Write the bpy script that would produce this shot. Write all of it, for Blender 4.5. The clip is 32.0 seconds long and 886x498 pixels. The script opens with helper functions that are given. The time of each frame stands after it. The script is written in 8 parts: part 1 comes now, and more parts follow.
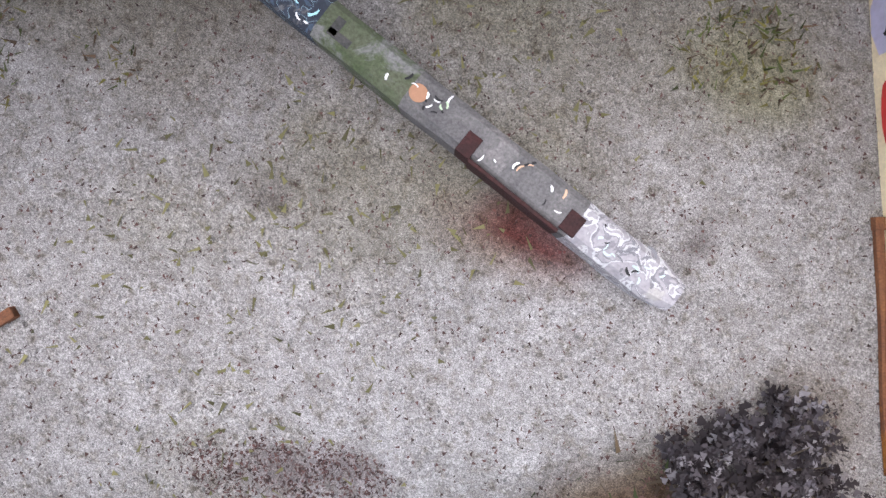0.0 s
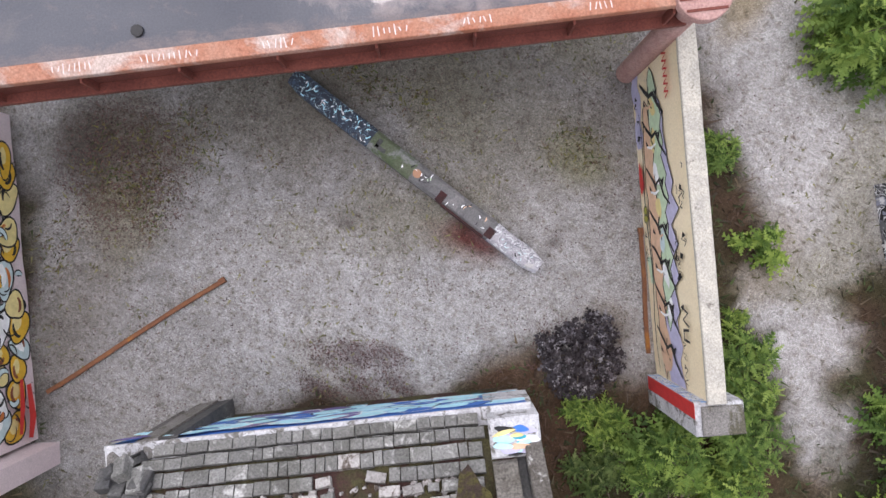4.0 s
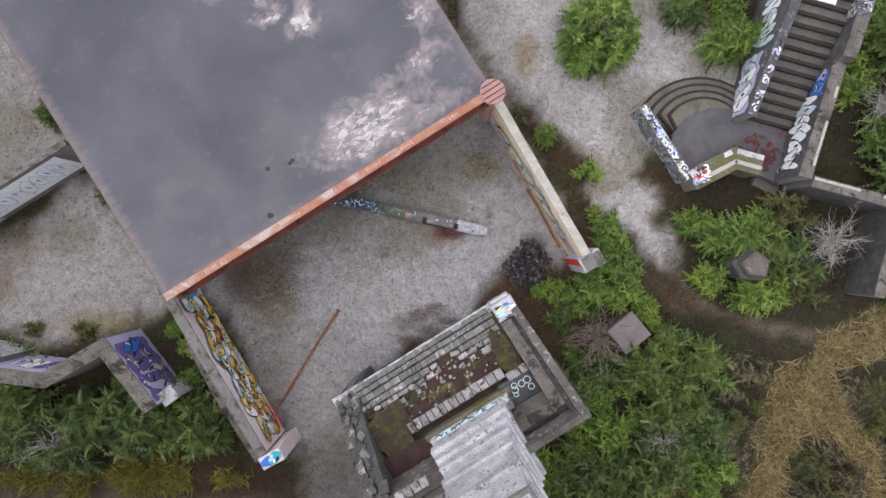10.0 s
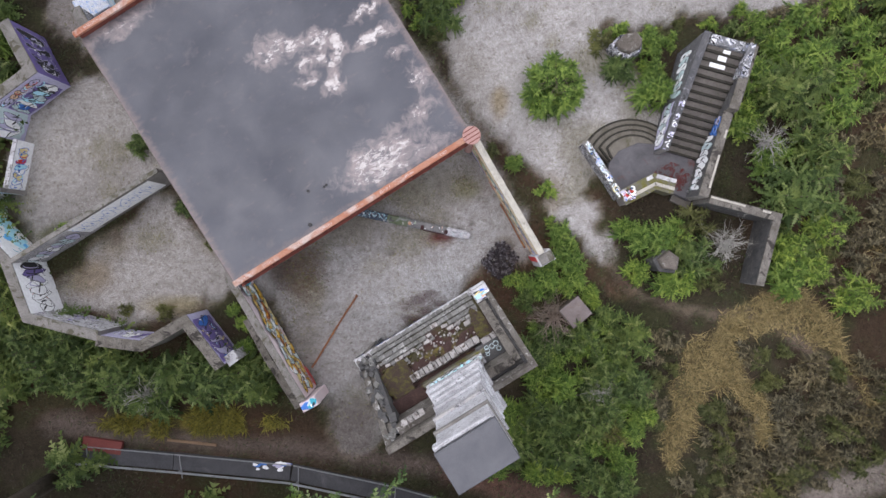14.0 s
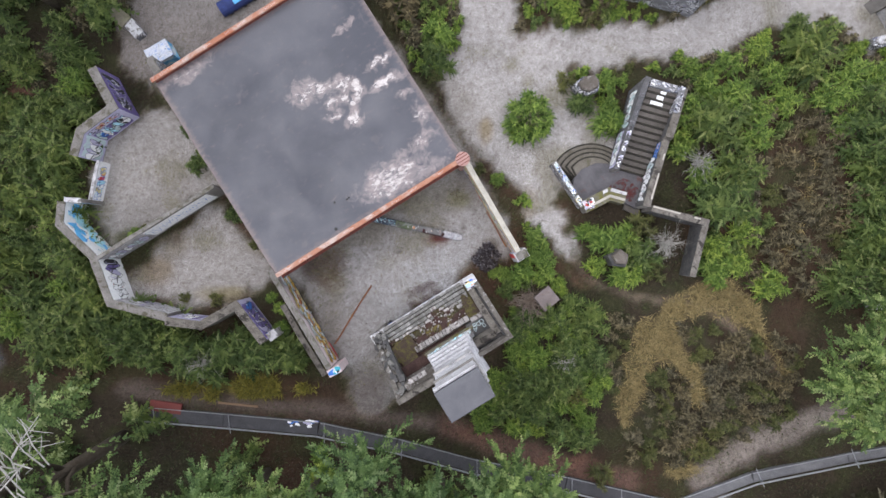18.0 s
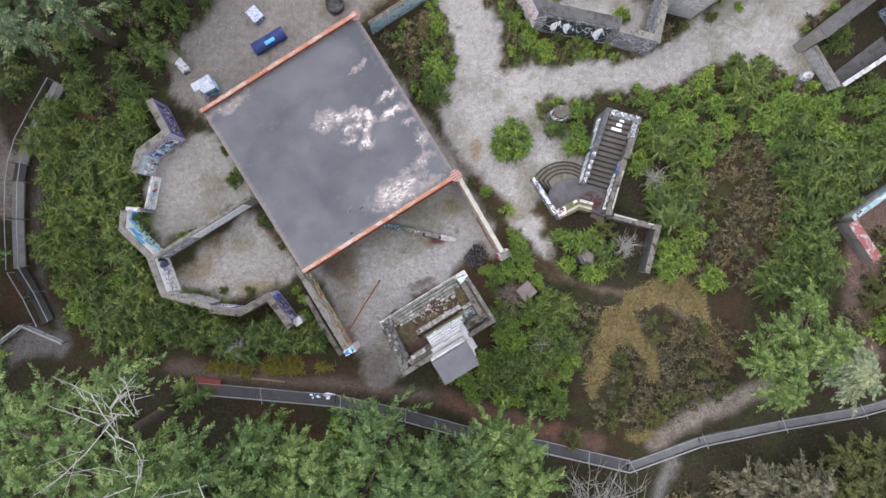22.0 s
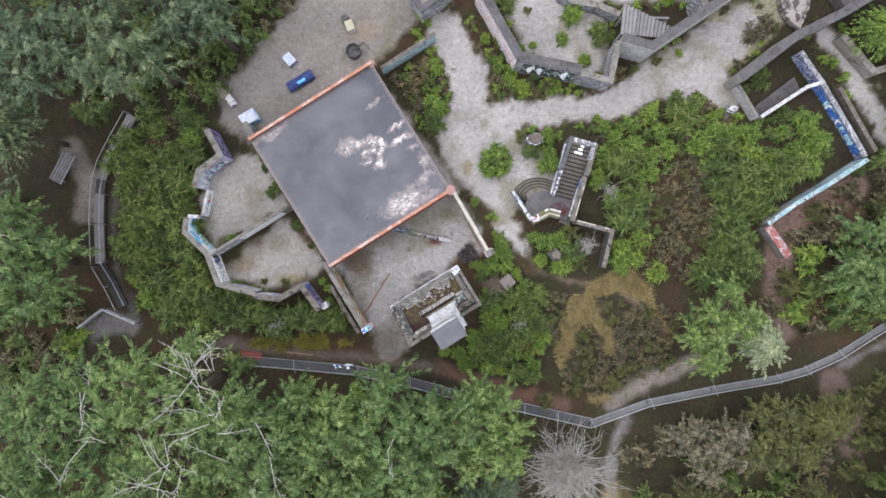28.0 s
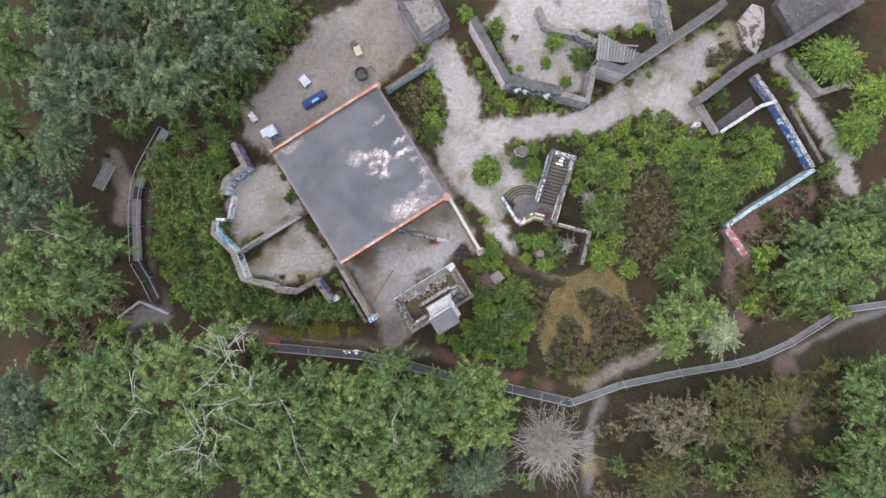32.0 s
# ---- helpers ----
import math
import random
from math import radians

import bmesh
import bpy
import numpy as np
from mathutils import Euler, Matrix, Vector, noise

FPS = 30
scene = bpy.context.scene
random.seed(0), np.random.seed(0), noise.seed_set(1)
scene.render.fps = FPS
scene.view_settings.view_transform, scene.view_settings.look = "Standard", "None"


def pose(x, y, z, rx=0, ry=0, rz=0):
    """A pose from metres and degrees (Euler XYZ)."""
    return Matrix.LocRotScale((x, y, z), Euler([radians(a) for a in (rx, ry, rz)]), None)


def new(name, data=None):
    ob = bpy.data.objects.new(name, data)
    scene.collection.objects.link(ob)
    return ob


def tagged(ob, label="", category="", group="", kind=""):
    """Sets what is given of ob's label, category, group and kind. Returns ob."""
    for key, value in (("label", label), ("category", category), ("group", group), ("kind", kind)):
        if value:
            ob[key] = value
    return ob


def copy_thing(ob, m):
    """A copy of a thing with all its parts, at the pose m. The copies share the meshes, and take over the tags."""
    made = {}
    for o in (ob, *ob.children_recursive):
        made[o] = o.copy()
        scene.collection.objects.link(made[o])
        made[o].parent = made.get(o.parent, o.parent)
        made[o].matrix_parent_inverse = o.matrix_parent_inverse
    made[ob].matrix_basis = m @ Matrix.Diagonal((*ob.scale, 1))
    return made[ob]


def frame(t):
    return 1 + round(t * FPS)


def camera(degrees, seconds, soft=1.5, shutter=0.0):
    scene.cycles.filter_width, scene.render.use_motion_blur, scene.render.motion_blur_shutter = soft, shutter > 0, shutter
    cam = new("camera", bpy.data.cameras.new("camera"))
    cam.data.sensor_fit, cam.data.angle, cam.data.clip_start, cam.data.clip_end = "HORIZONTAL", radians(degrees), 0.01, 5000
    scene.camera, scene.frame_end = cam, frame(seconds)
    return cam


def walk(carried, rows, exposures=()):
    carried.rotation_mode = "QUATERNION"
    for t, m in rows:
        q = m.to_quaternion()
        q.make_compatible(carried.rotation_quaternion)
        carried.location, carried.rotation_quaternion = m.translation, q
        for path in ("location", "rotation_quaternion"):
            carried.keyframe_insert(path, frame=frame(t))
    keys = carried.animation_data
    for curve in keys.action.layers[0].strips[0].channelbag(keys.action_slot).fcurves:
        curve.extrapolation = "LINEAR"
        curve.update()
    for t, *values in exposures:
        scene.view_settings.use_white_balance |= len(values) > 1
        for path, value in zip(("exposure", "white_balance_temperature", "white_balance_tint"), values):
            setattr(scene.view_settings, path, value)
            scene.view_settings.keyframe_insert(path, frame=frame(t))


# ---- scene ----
cam = camera(72.0, 32.0)
METRES, EYE, TILT, LEAN, TURN = 44.0, 4.6, -90.0, 0.0, 26.36
ROWS = [
    (0.0, 0.0, 0.0, 0.0, 0.0, 0.0, -0.0),
    (0.5, 0.0004, -0.0076, -0.0003, 0.02, 0.01, 0.14),
    (1.0, 0.0009, -0.0203, -0.0004, 0.05, -0.15, 0.29),
    (1.5, 0.0019, -0.0356, -0.001, 0.26, 0.05, 0.39),
    (2.0, 0.0027, -0.0511, -0.0016, 0.32, 0.21, 0.4),
    (2.5, 0.0036, -0.0664, -0.0022, 0.39, 0.37, 0.42),
    (3.0, 0.0048, -0.0805, -0.0023, 0.51, 0.37, 0.41),
    (3.5, 0.006, -0.0956, -0.0028, 0.65, 0.48, 0.45),
    (5.5, 0.0073, -0.1571, -0.0042, 0.41, 0.73, 6.98),
    (6.0, 0.0077, -0.1714, -0.0046, 0.45, 0.67, 11.47),
    (6.5, 0.0077, -0.187, -0.005, 0.43, 0.63, 16.23),
    (7.0, 0.0077, -0.2027, -0.0047, 0.43, 0.48, 21.02),
    (7.5, 0.008, -0.2194, -0.0049, 0.48, 0.41, 25.6),
    (8.0, 0.0075, -0.235, -0.0049, 0.44, 0.34, 26.3),
    (8.5, 0.0075, -0.2506, -0.0049, 0.41, 0.28, 26.35),
    (9.0, 0.0079, -0.2653, -0.0051, 0.44, 0.21, 26.37),
    (9.5, 0.0083, -0.282, -0.0055, 0.4, 0.14, 26.36),
    (10.0, 0.0092, -0.2981, -0.0053, 0.36, -0.01, 26.38),
    (10.5, 0.0101, -0.314, -0.0053, 0.34, -0.04, 26.36),
    (11.0, 0.0113, -0.3291, -0.0051, 0.37, -0.11, 26.37),
    (11.5, 0.012, -0.3452, -0.0055, 0.37, -0.08, 26.37),
    (12.0, 0.0126, -0.3613, -0.0052, 0.33, -0.14, 26.34),
    (12.5, 0.0134, -0.3774, -0.0051, 0.3, -0.18, 26.31),
    (13.0, 0.0151, -0.3936, -0.0044, 0.32, -0.31, 26.39),
    (13.5, 0.0152, -0.4098, -0.0059, 0.31, -0.19, 26.36),
    (14.0, 0.0154, -0.426, -0.0061, 0.29, -0.21, 26.34),
    (14.5, 0.0153, -0.4422, -0.0069, 0.31, -0.17, 26.38),
    (16.5, 0.0148, -0.5058, -0.0078, 0.09, -0.2, 26.38),
    (17.0, 0.0153, -0.5219, -0.0079, 0.1, -0.19, 26.4),
    (17.5, 0.016, -0.538, -0.0074, 0.1, -0.23, 26.41),
    (18.0, 0.0158, -0.554, -0.0083, 0.1, -0.15, 26.41),
    (18.5, 0.0161, -0.5701, -0.0087, 0.12, -0.07, 26.41),
    (19.0, 0.0167, -0.5862, -0.0084, 0.12, -0.09, 26.39),
    (19.5, 0.0174, -0.6022, -0.0085, 0.12, -0.08, 26.42),
    (20.0, 0.018, -0.618, -0.0092, 0.12, -0.03, 26.39),
    (20.5, 0.0185, -0.6339, -0.0087, 0.08, -0.08, 26.39),
    (21.0, 0.0192, -0.6498, -0.0084, 0.07, -0.14, 26.41),
    (21.5, 0.0197, -0.6656, -0.0092, 0.1, -0.11, 26.44),
    (22.0, 0.02, -0.6815, -0.0094, 0.11, -0.11, 26.39),
    (22.5, 0.0205, -0.6973, -0.0095, 0.13, -0.14, 26.39),
    (23.0, 0.0212, -0.7119, -0.0091, 0.15, -0.18, 26.39),
    (23.5, 0.0215, -0.7287, -0.0098, 0.17, -0.16, 26.38),
    (24.0, 0.0221, -0.7443, -0.0091, 0.14, -0.23, 26.38),
    (24.5, 0.0226, -0.76, -0.0103, 0.18, -0.17, 26.39),
    (25.0, 0.0228, -0.7757, -0.0102, 0.17, -0.22, 26.38),
    (25.5, 0.0233, -0.7917, -0.0101, 0.17, -0.22, 26.37),
    (27.5, 0.0243, -0.855, -0.0102, 0.13, -0.2, 26.39),
    (28.0, 0.0247, -0.871, -0.0107, 0.15, -0.2, 26.39),
    (28.5, 0.025, -0.8872, -0.0114, 0.16, -0.2, 26.39),
    (29.0, 0.0257, -0.9032, -0.0119, 0.17, -0.21, 26.37),
    (29.5, 0.0266, -0.9193, -0.012, 0.17, -0.21, 26.36),
    (30.0, 0.0274, -0.9353, -0.0123, 0.18, -0.21, 26.37),
    (30.5, 0.028, -0.9513, -0.0123, 0.19, -0.2, 26.36),
    (31.0, 0.0284, -0.9672, -0.0125, 0.18, -0.21, 26.36),
    (31.5, 0.0292, -0.9831, -0.0125, 0.2, -0.22, 26.35),
    (32.0, 0.0298, -0.9988, -0.0131, 0.18, -0.22, 26.34),
]
LIFT = 0.46
walk(cam, [(t, pose(0, 0, EYE, TILT, LEAN, TURN) @ pose(METRES * x, METRES * y, METRES * z, 90 + pitch, roll, yaw)) for t, x, y, z, yaw, pitch, roll in ROWS],
     [(0.0, 1.36 + LIFT, 6550, 15), (1.0, 1.06 + LIFT, 6550, 15), (3.0, 1.03 + LIFT, 6550, 15), (6.0, 0.85 + LIFT, 6550, 15), (9.0, 0.70 + LIFT, 6550, 15), (14.0, 0.78 + LIFT, 6500, 14), (20.0, 0.97 + LIFT, 6500, 12), (28.0, 1.11 + LIFT, 6500, 12), (32.0, 1.11 + LIFT, 6500, 12)])

# ---- light: an overcast sky ----
world = bpy.data.worlds.new("overcast")
scene.world = world
world.use_nodes = True
wn, wl = world.node_tree.nodes, world.node_tree.links
sky = wn.new("ShaderNodeTexSky")
sky.sky_type, sky.sun_disc = "NISHITA", False
sky.sun_elevation, sky.sun_rotation = radians(74), radians(290)
sky.air_density, sky.dust_density, sky.ozone_density = 1.0, 1.0, 1.0
pale = wn.new("ShaderNodeHueSaturation")
pale.inputs["Saturation"].default_value = 0.3
wl.new(sky.outputs[0], pale.inputs["Color"])
wl.new(pale.outputs[0], wn["Background"].inputs[0])
wn["Background"].inputs[1].default_value = 0.15
sun = new("sun", bpy.data.lights.new("sun", "SUN"))
sun.data.energy, sun.data.angle, sun.data.color = 0.5, radians(120), (1.0, 0.96, 0.92)
sun.matrix_world = pose(0, 0, 30, 16, 0, 250)



# ---- materials ----
def nodes_of(name):
    m = bpy.data.materials.new(name)
    m.use_nodes = True
    return m, m.node_tree.nodes, m.node_tree.links


def ramp(ns, stops, constant=False):
    r = ns.new("ShaderNodeValToRGB")
    r.color_ramp.interpolation = "CONSTANT" if constant else "LINEAR"
    els = r.color_ramp.elements
    while len(els) < len(stops):
        els.new(0.5)
    for e, (p, c) in zip(els, stops):
        e.position, e.color = p, (*c, 1) if len(c) == 3 else c
    return r


def noise_node(ns, ls, vec, scale, detail=4.0, rough=0.6, dist=0.0):
    n = ns.new("ShaderNodeTexNoise")
    n.inputs["Scale"].default_value, n.inputs["Detail"].default_value = scale, detail
    n.inputs["Roughness"].default_value, n.inputs["Distortion"].default_value = rough, dist
    if vec is not None:
        ls.new(vec, n.inputs["Vector"])
    return n


def mix_node(ns, ls, fac, a, b, mode="MIX"):
    m = ns.new("ShaderNodeMix")
    m.data_type, m.blend_type = "RGBA", mode
    for sock, val in ((m.inputs[0], fac), (m.inputs[6], a), (m.inputs[7], b)):
        if isinstance(val, (int, float)):
            sock.default_value = val
        elif isinstance(val, tuple):
            sock.default_value = (*val, 1)
        else:
            ls.new(val, sock)
    return m.outputs[2]


def surface(name, a, b, scale=1.2, grain=28.0, rough=0.9, bump=0.25, third=None, third_at=(0.58, 0.68), third_scale=0.8,
            metal=0.0, vary=0.0, spec=0.35, depth=0.02, speck=0.35, gain=0.74):
    """A weathered surface: two colours in soft patches, a third in stains, and grain."""
    a, b = tuple(gain * q for q in a), tuple(gain * q for q in b)
    third = tuple(gain * q for q in third) if third else None
    m, ns, ls = nodes_of(name)
    bsdf = ns["Principled BSDF"]
    pos = ns.new("ShaderNodeNewGeometry").outputs["Position"]
    n1 = noise_node(ns, ls, pos, scale, 6, 0.65, 0.4)
    col = mix_node(ns, ls, ramp_out(ns, ls, n1, 0.35, 0.65), a, b)
    if third:
        n3 = noise_node(ns, ls, pos, third_scale, 7, 0.7, 0.8)
        col = mix_node(ns, ls, ramp_out(ns, ls, n3, *third_at), col, third)
    n2 = noise_node(ns, ls, pos, grain, 3, 0.7)
    g = ramp(ns, [(0.3, (1 - speck,) * 3), (0.7, (1 + speck * 0.6,) * 3)])
    ls.new(n2.outputs["Fac"], g.inputs[0])
    col = mix_node(ns, ls, 1.0, col, g.outputs[0], "MULTIPLY")
    if vary:
        info = ns.new("ShaderNodeObjectInfo")
        r = ramp(ns, [(0.0, (1 - vary,) * 3), (1.0, (1 + vary,) * 3)])
        ls.new(info.outputs["Random"], r.inputs[0])
        col = mix_node(ns, ls, 1.0, col, r.outputs[0], "MULTIPLY")
    ls.new(col, bsdf.inputs["Base Color"])
    bsdf.inputs["Roughness"].default_value, bsdf.inputs["Metallic"].default_value = rough, metal
    bsdf.inputs["Specular IOR Level"].default_value = spec
    bn = ns.new("ShaderNodeBump")
    bn.inputs["Strength"].default_value, bn.inputs["Distance"].default_value = bump, depth
    ls.new(n2.outputs["Fac"], bn.inputs["Height"])
    ls.new(bn.outputs[0], bsdf.inputs["Normal"])
    return m


def ramp_out(ns, ls, n, lo, hi):
    r = ns.new("ShaderNodeMapRange")
    r.inputs[1].default_value, r.inputs[2].default_value = lo, hi
    r.clamp = True
    ls.new(n.outputs["Fac"], r.inputs[0])
    return r.outputs[0]


def graffiti(name, stops, scale=1.6, dist=1.6, stretch=(1, 1, 1), chip=(0.45, 0.43, 0.42), chip_at=(0.60, 0.64)):
    """Layered spray paint: bands of flat colour with dark outlines, chipped back to the concrete."""
    m, ns, ls = nodes_of(name)
    bsdf = ns["Principled BSDF"]
    pos = ns.new("ShaderNodeNewGeometry").outputs["Position"]
    mp = ns.new("ShaderNodeMapping")
    mp.inputs["Scale"].default_value = stretch
    ls.new(pos, mp.inputs[0])
    n = noise_node(ns, ls, mp.outputs[0], scale, 2.6, 0.5, dist)
    r = ramp(ns, [(p, tuple(0.88 * q for q in c)) for p, c in stops], True)
    ls.new(n.outputs["Fac"], r.inputs[0])
    n2 = noise_node(ns, ls, pos, 2.3, 8, 0.72, 0.5)
    col = mix_node(ns, ls, ramp_out(ns, ls, n2, *chip_at), r.outputs[0], chip)
    n3 = noise_node(ns, ls, pos, 30, 3, 0.7)
    g = ramp(ns, [(0.3, (0.75,) * 3), (0.7, (1.08,) * 3)])
    ls.new(n3.outputs["Fac"], g.inputs[0])
    col = mix_node(ns, ls, 1.0, col, g.outputs[0], "MULTIPLY")
    ls.new(col, bsdf.inputs["Base Color"])
    bsdf.inputs["Roughness"].default_value = 0.75
    bn = ns.new("ShaderNodeBump")
    bn.inputs["Strength"].default_value, bn.inputs["Distance"].default_value = 0.2, 0.01
    ls.new(n3.outputs["Fac"], bn.inputs["Height"])
    ls.new(bn.outputs[0], bsdf.inputs["Normal"])
    return m


def foliage(name, stops, rough=0.6, glow=0.32, shift=0.16):
    """Leaves that differ one by one and from plant to plant, and let some light through."""
    m, ns, ls = nodes_of(name)
    bsdf, out = ns["Principled BSDF"], ns["Material Output"]
    geo = ns.new("ShaderNodeNewGeometry")
    info = ns.new("ShaderNodeObjectInfo")
    r = ramp(ns, [(p, tuple(1.08 * q for q in c)) for p, c in stops])
    ls.new(geo.outputs["Random Per Island"], r.inputs[0])
    r2 = ramp(ns, [(0.0, (1 - shift, 1 - shift * 0.8, 1 - shift)), (0.5, (1.0, 1.0, 1.0)), (1.0, (1 + shift * 1.1, 1 + shift * 0.7, 1 - shift * 0.3))])
    ls.new(info.outputs["Random"], r2.inputs[0])
    col = mix_node(ns, ls, 1.0, r.outputs[0], r2.outputs[0], "MULTIPLY")
    n = noise_node(ns, ls, geo.outputs["Position"], 0.9, 4, 0.6)
    g = ramp(ns, [(0.35, (0.75, 0.78, 0.8)), (0.65, (1.2, 1.15, 1.0))])
    ls.new(n.outputs["Fac"], g.inputs[0])
    col = mix_node(ns, ls, 1.0, col, g.outputs[0], "MULTIPLY")
    ls.new(col, bsdf.inputs["Base Color"])
    bsdf.inputs["Roughness"].default_value, bsdf.inputs["Specular IOR Level"].default_value = rough, 0.25
    tr = ns.new("ShaderNodeBsdfTranslucent")
    ls.new(col, tr.inputs[0])
    mx = ns.new("ShaderNodeMixShader")
    mx.inputs[0].default_value = glow
    ls.new(bsdf.outputs[0], mx.inputs[1])
    ls.new(tr.outputs[0], mx.inputs[2])
    ls.new(mx.outputs[0], out.inputs[0])
    return m


def paint(name, rgb, rough=0.7):
    m, ns, ls = nodes_of(name)
    bsdf = ns["Principled BSDF"]
    pos = ns.new("ShaderNodeNewGeometry").outputs["Position"]
    n = noise_node(ns, ls, pos, 9, 6, 0.7)
    lo, hi = tuple(c * 0.84 for c in rgb), tuple(min(1, c * 1.1) for c in rgb)
    ls.new(mix_node(ns, ls, ramp_out(ns, ls, n, 0.3, 0.65), lo, hi), bsdf.inputs["Base Color"])
    bsdf.inputs["Roughness"].default_value = rough
    return m


BLACK, WHITE = (0.012, 0.012, 0.014), (0.78, 0.78, 0.8)
concrete = surface("weathered_concrete", (0.34, 0.32, 0.30), (0.22, 0.205, 0.19), 1.4, 40, third=(0.11, 0.105, 0.09))
coping_grey = surface("coping_concrete", (0.32, 0.30, 0.282), (0.215, 0.20, 0.185), 2.2, 45, third=(0.13, 0.12, 0.085), third_at=(0.52, 0.6), third_scale=3.0, speck=0.5)
coping_mossy = surface("mossy_coping", (0.29, 0.265, 0.205), (0.17, 0.155, 0.11), 2.2, 40, third=(0.13, 0.14, 0.05), third_at=(0.5, 0.62))
coping_dark = surface("dark_roof_felt", (0.105, 0.10, 0.106), (0.155, 0.147, 0.152), 1.6, 60, third=(0.075, 0.07, 0.068), third_at=(0.52, 0.62), third_scale=2.0)
mossy_concrete = surface("mossy_concrete", (0.24, 0.225, 0.18), (0.15, 0.14, 0.10), 2.0, 40, third=(0.16, 0.15, 0.03), third_at=(0.5, 0.6), third_scale=1.8)
brown_concrete = surface("brown_concrete", (0.21, 0.18, 0.155), (0.13, 0.112, 0.095), 2.6, 40, third=(0.34, 0.32, 0.30), third_at=(0.56, 0.64), third_scale=3.5, speck=0.5)
ruin_stone = surface("stained_ruin_concrete", (0.27, 0.245, 0.22), (0.135, 0.12, 0.10), 2.2, 38, third=(0.055, 0.048, 0.042), third_at=(0.53, 0.61), third_scale=2.6, speck=0.55)
ruin_pale = surface("flaking_ruin_concrete", (0.22, 0.20, 0.18), (0.115, 0.10, 0.085), 2.4, 38, third=(0.56, 0.54, 0.52), third_at=(0.56, 0.63), third_scale=4.2, speck=0.55)
white_chipped = surface("chipped_white_concrete", (0.72, 0.72, 0.74), (0.46, 0.45, 0.47), 2.2, 30, third=(0.20, 0.19, 0.175), third_at=(0.52, 0.58), third_scale=5.0, gain=0.86)
tower_paint = surface("mottled_tower_paint", (0.68, 0.68, 0.71), (0.40, 0.39, 0.41), 1.7, 32, third=(0.14, 0.13, 0.13), third_at=(0.58, 0.64), third_scale=7.0, speck=0.45, gain=0.9)
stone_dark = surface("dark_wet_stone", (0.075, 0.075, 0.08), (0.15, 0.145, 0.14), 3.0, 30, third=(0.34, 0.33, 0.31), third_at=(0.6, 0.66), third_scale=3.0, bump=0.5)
paver_stone = surface("paver_stone", (0.285, 0.28, 0.27), (0.175, 0.17, 0.155), 2.0, 35, third=(0.56, 0.55, 0.53), third_at=(0.56, 0.66), third_scale=3.0, vary=0.22, speck=0.45)
block_stone = surface("block_stone", (0.52, 0.49, 0.475), (0.34, 0.32, 0.305), 3.0, 35, third=(0.12, 0.095, 0.08), third_at=(0.52, 0.6), third_scale=5.0, vary=0.3)
litter_bed = surface("red_brown_litter", (0.055, 0.028, 0.026), (0.10, 0.058, 0.048), 3.0, 45, third=(0.19, 0.16, 0.035), third_at=(0.56, 0.64), third_scale=1.1, bump=0.7, speck=0.6)
moss_bed = surface("yellow_moss", (0.135, 0.118, 0.035), (0.075, 0.06, 0.022), 5.0, 40, third=(0.075, 0.05, 0.04), third_at=(0.44, 0.56), third_scale=5.0, bump=0.8, depth=0.05, speck=0.5)
rust_paint = surface("flaking_orange_paint", (0.47, 0.17, 0.095), (0.56, 0.29, 0.20), 1.5, 40, third=(0.66, 0.52, 0.46), third_at=(0.50, 0.64), third_scale=1.0, rough=0.75)
dark_red = surface("dark_red_steel", (0.16, 0.042, 0.03), (0.24, 0.07, 0.05), 2.0, 40, rough=0.8)
rust_iron = surface("rusty_iron", (0.30, 0.13, 0.06), (0.20, 0.085, 0.05), 5.0, 60, third=(0.42, 0.17, 0.04), third_at=(0.55, 0.65), third_scale=1.5)
pink_stripe = surface("faded_pink_paint", (0.52, 0.29, 0.26), (0.60, 0.38, 0.34), 4.0, 40)
galvanised = surface("galvanised_steel", (0.36, 0.37, 0.39), (0.47, 0.48, 0.50), 6, 60, rough=0.5, metal=0.6, speck=0.15)
plank_wood = surface("grey_weathered_plank", (0.27, 0.265, 0.27), (0.20, 0.19, 0.19), 2.5, 50, vary=0.2)
black_plate = surface("black_wet_plate", (0.02, 0.02, 0.022), (0.035, 0.033, 0.035), 3, 40, rough=0.4)
tower_plate = surface("grey_felt_plate", (0.13, 0.13, 0.145), (0.165, 0.165, 0.18), 1.5, 50, speck=0.15)
bark = surface("brown_bark", (0.10, 0.075, 0.055), (0.16, 0.13, 0.10), 4, 30, bump=0.7)
bark_pale = surface("pale_bare_wood", (0.52, 0.50, 0.46), (0.36, 0.34, 0.31), 3, 30)
twig_brown = surface("brown_twigs", (0.23, 0.17, 0.13), (0.33, 0.27, 0.23), 3, 30)
step_stone = surface("step_concrete", (0.185, 0.165, 0.15), (0.125, 0.112, 0.10), 2.5, 40, third=(0.12, 0.11, 0.08), vary=0.1)
landing_stone = surface("landing_concrete", (0.165, 0.158, 0.168), (0.115, 0.11, 0.118), 1.8, 40, third=(0.18, 0.06, 0.05), third_at=(0.60, 0.70), third_scale=0.9)
cream_paint = surface("cream_wall_paint", (1.0, 0.86, 0.61), (0.95, 0.80, 0.54), 0.9, 35, third=(0.66, 0.58, 0.46), third_at=(0.62, 0.74), speck=0.12, gain=0.86)
pink_paint = surface("pale_pink_wall_paint", (0.88, 0.74, 0.76), (0.78, 0.65, 0.67), 1.2, 35, third=(0.38, 0.33, 0.33), third_at=(0.62, 0.74), speck=0.14, gain=0.86)
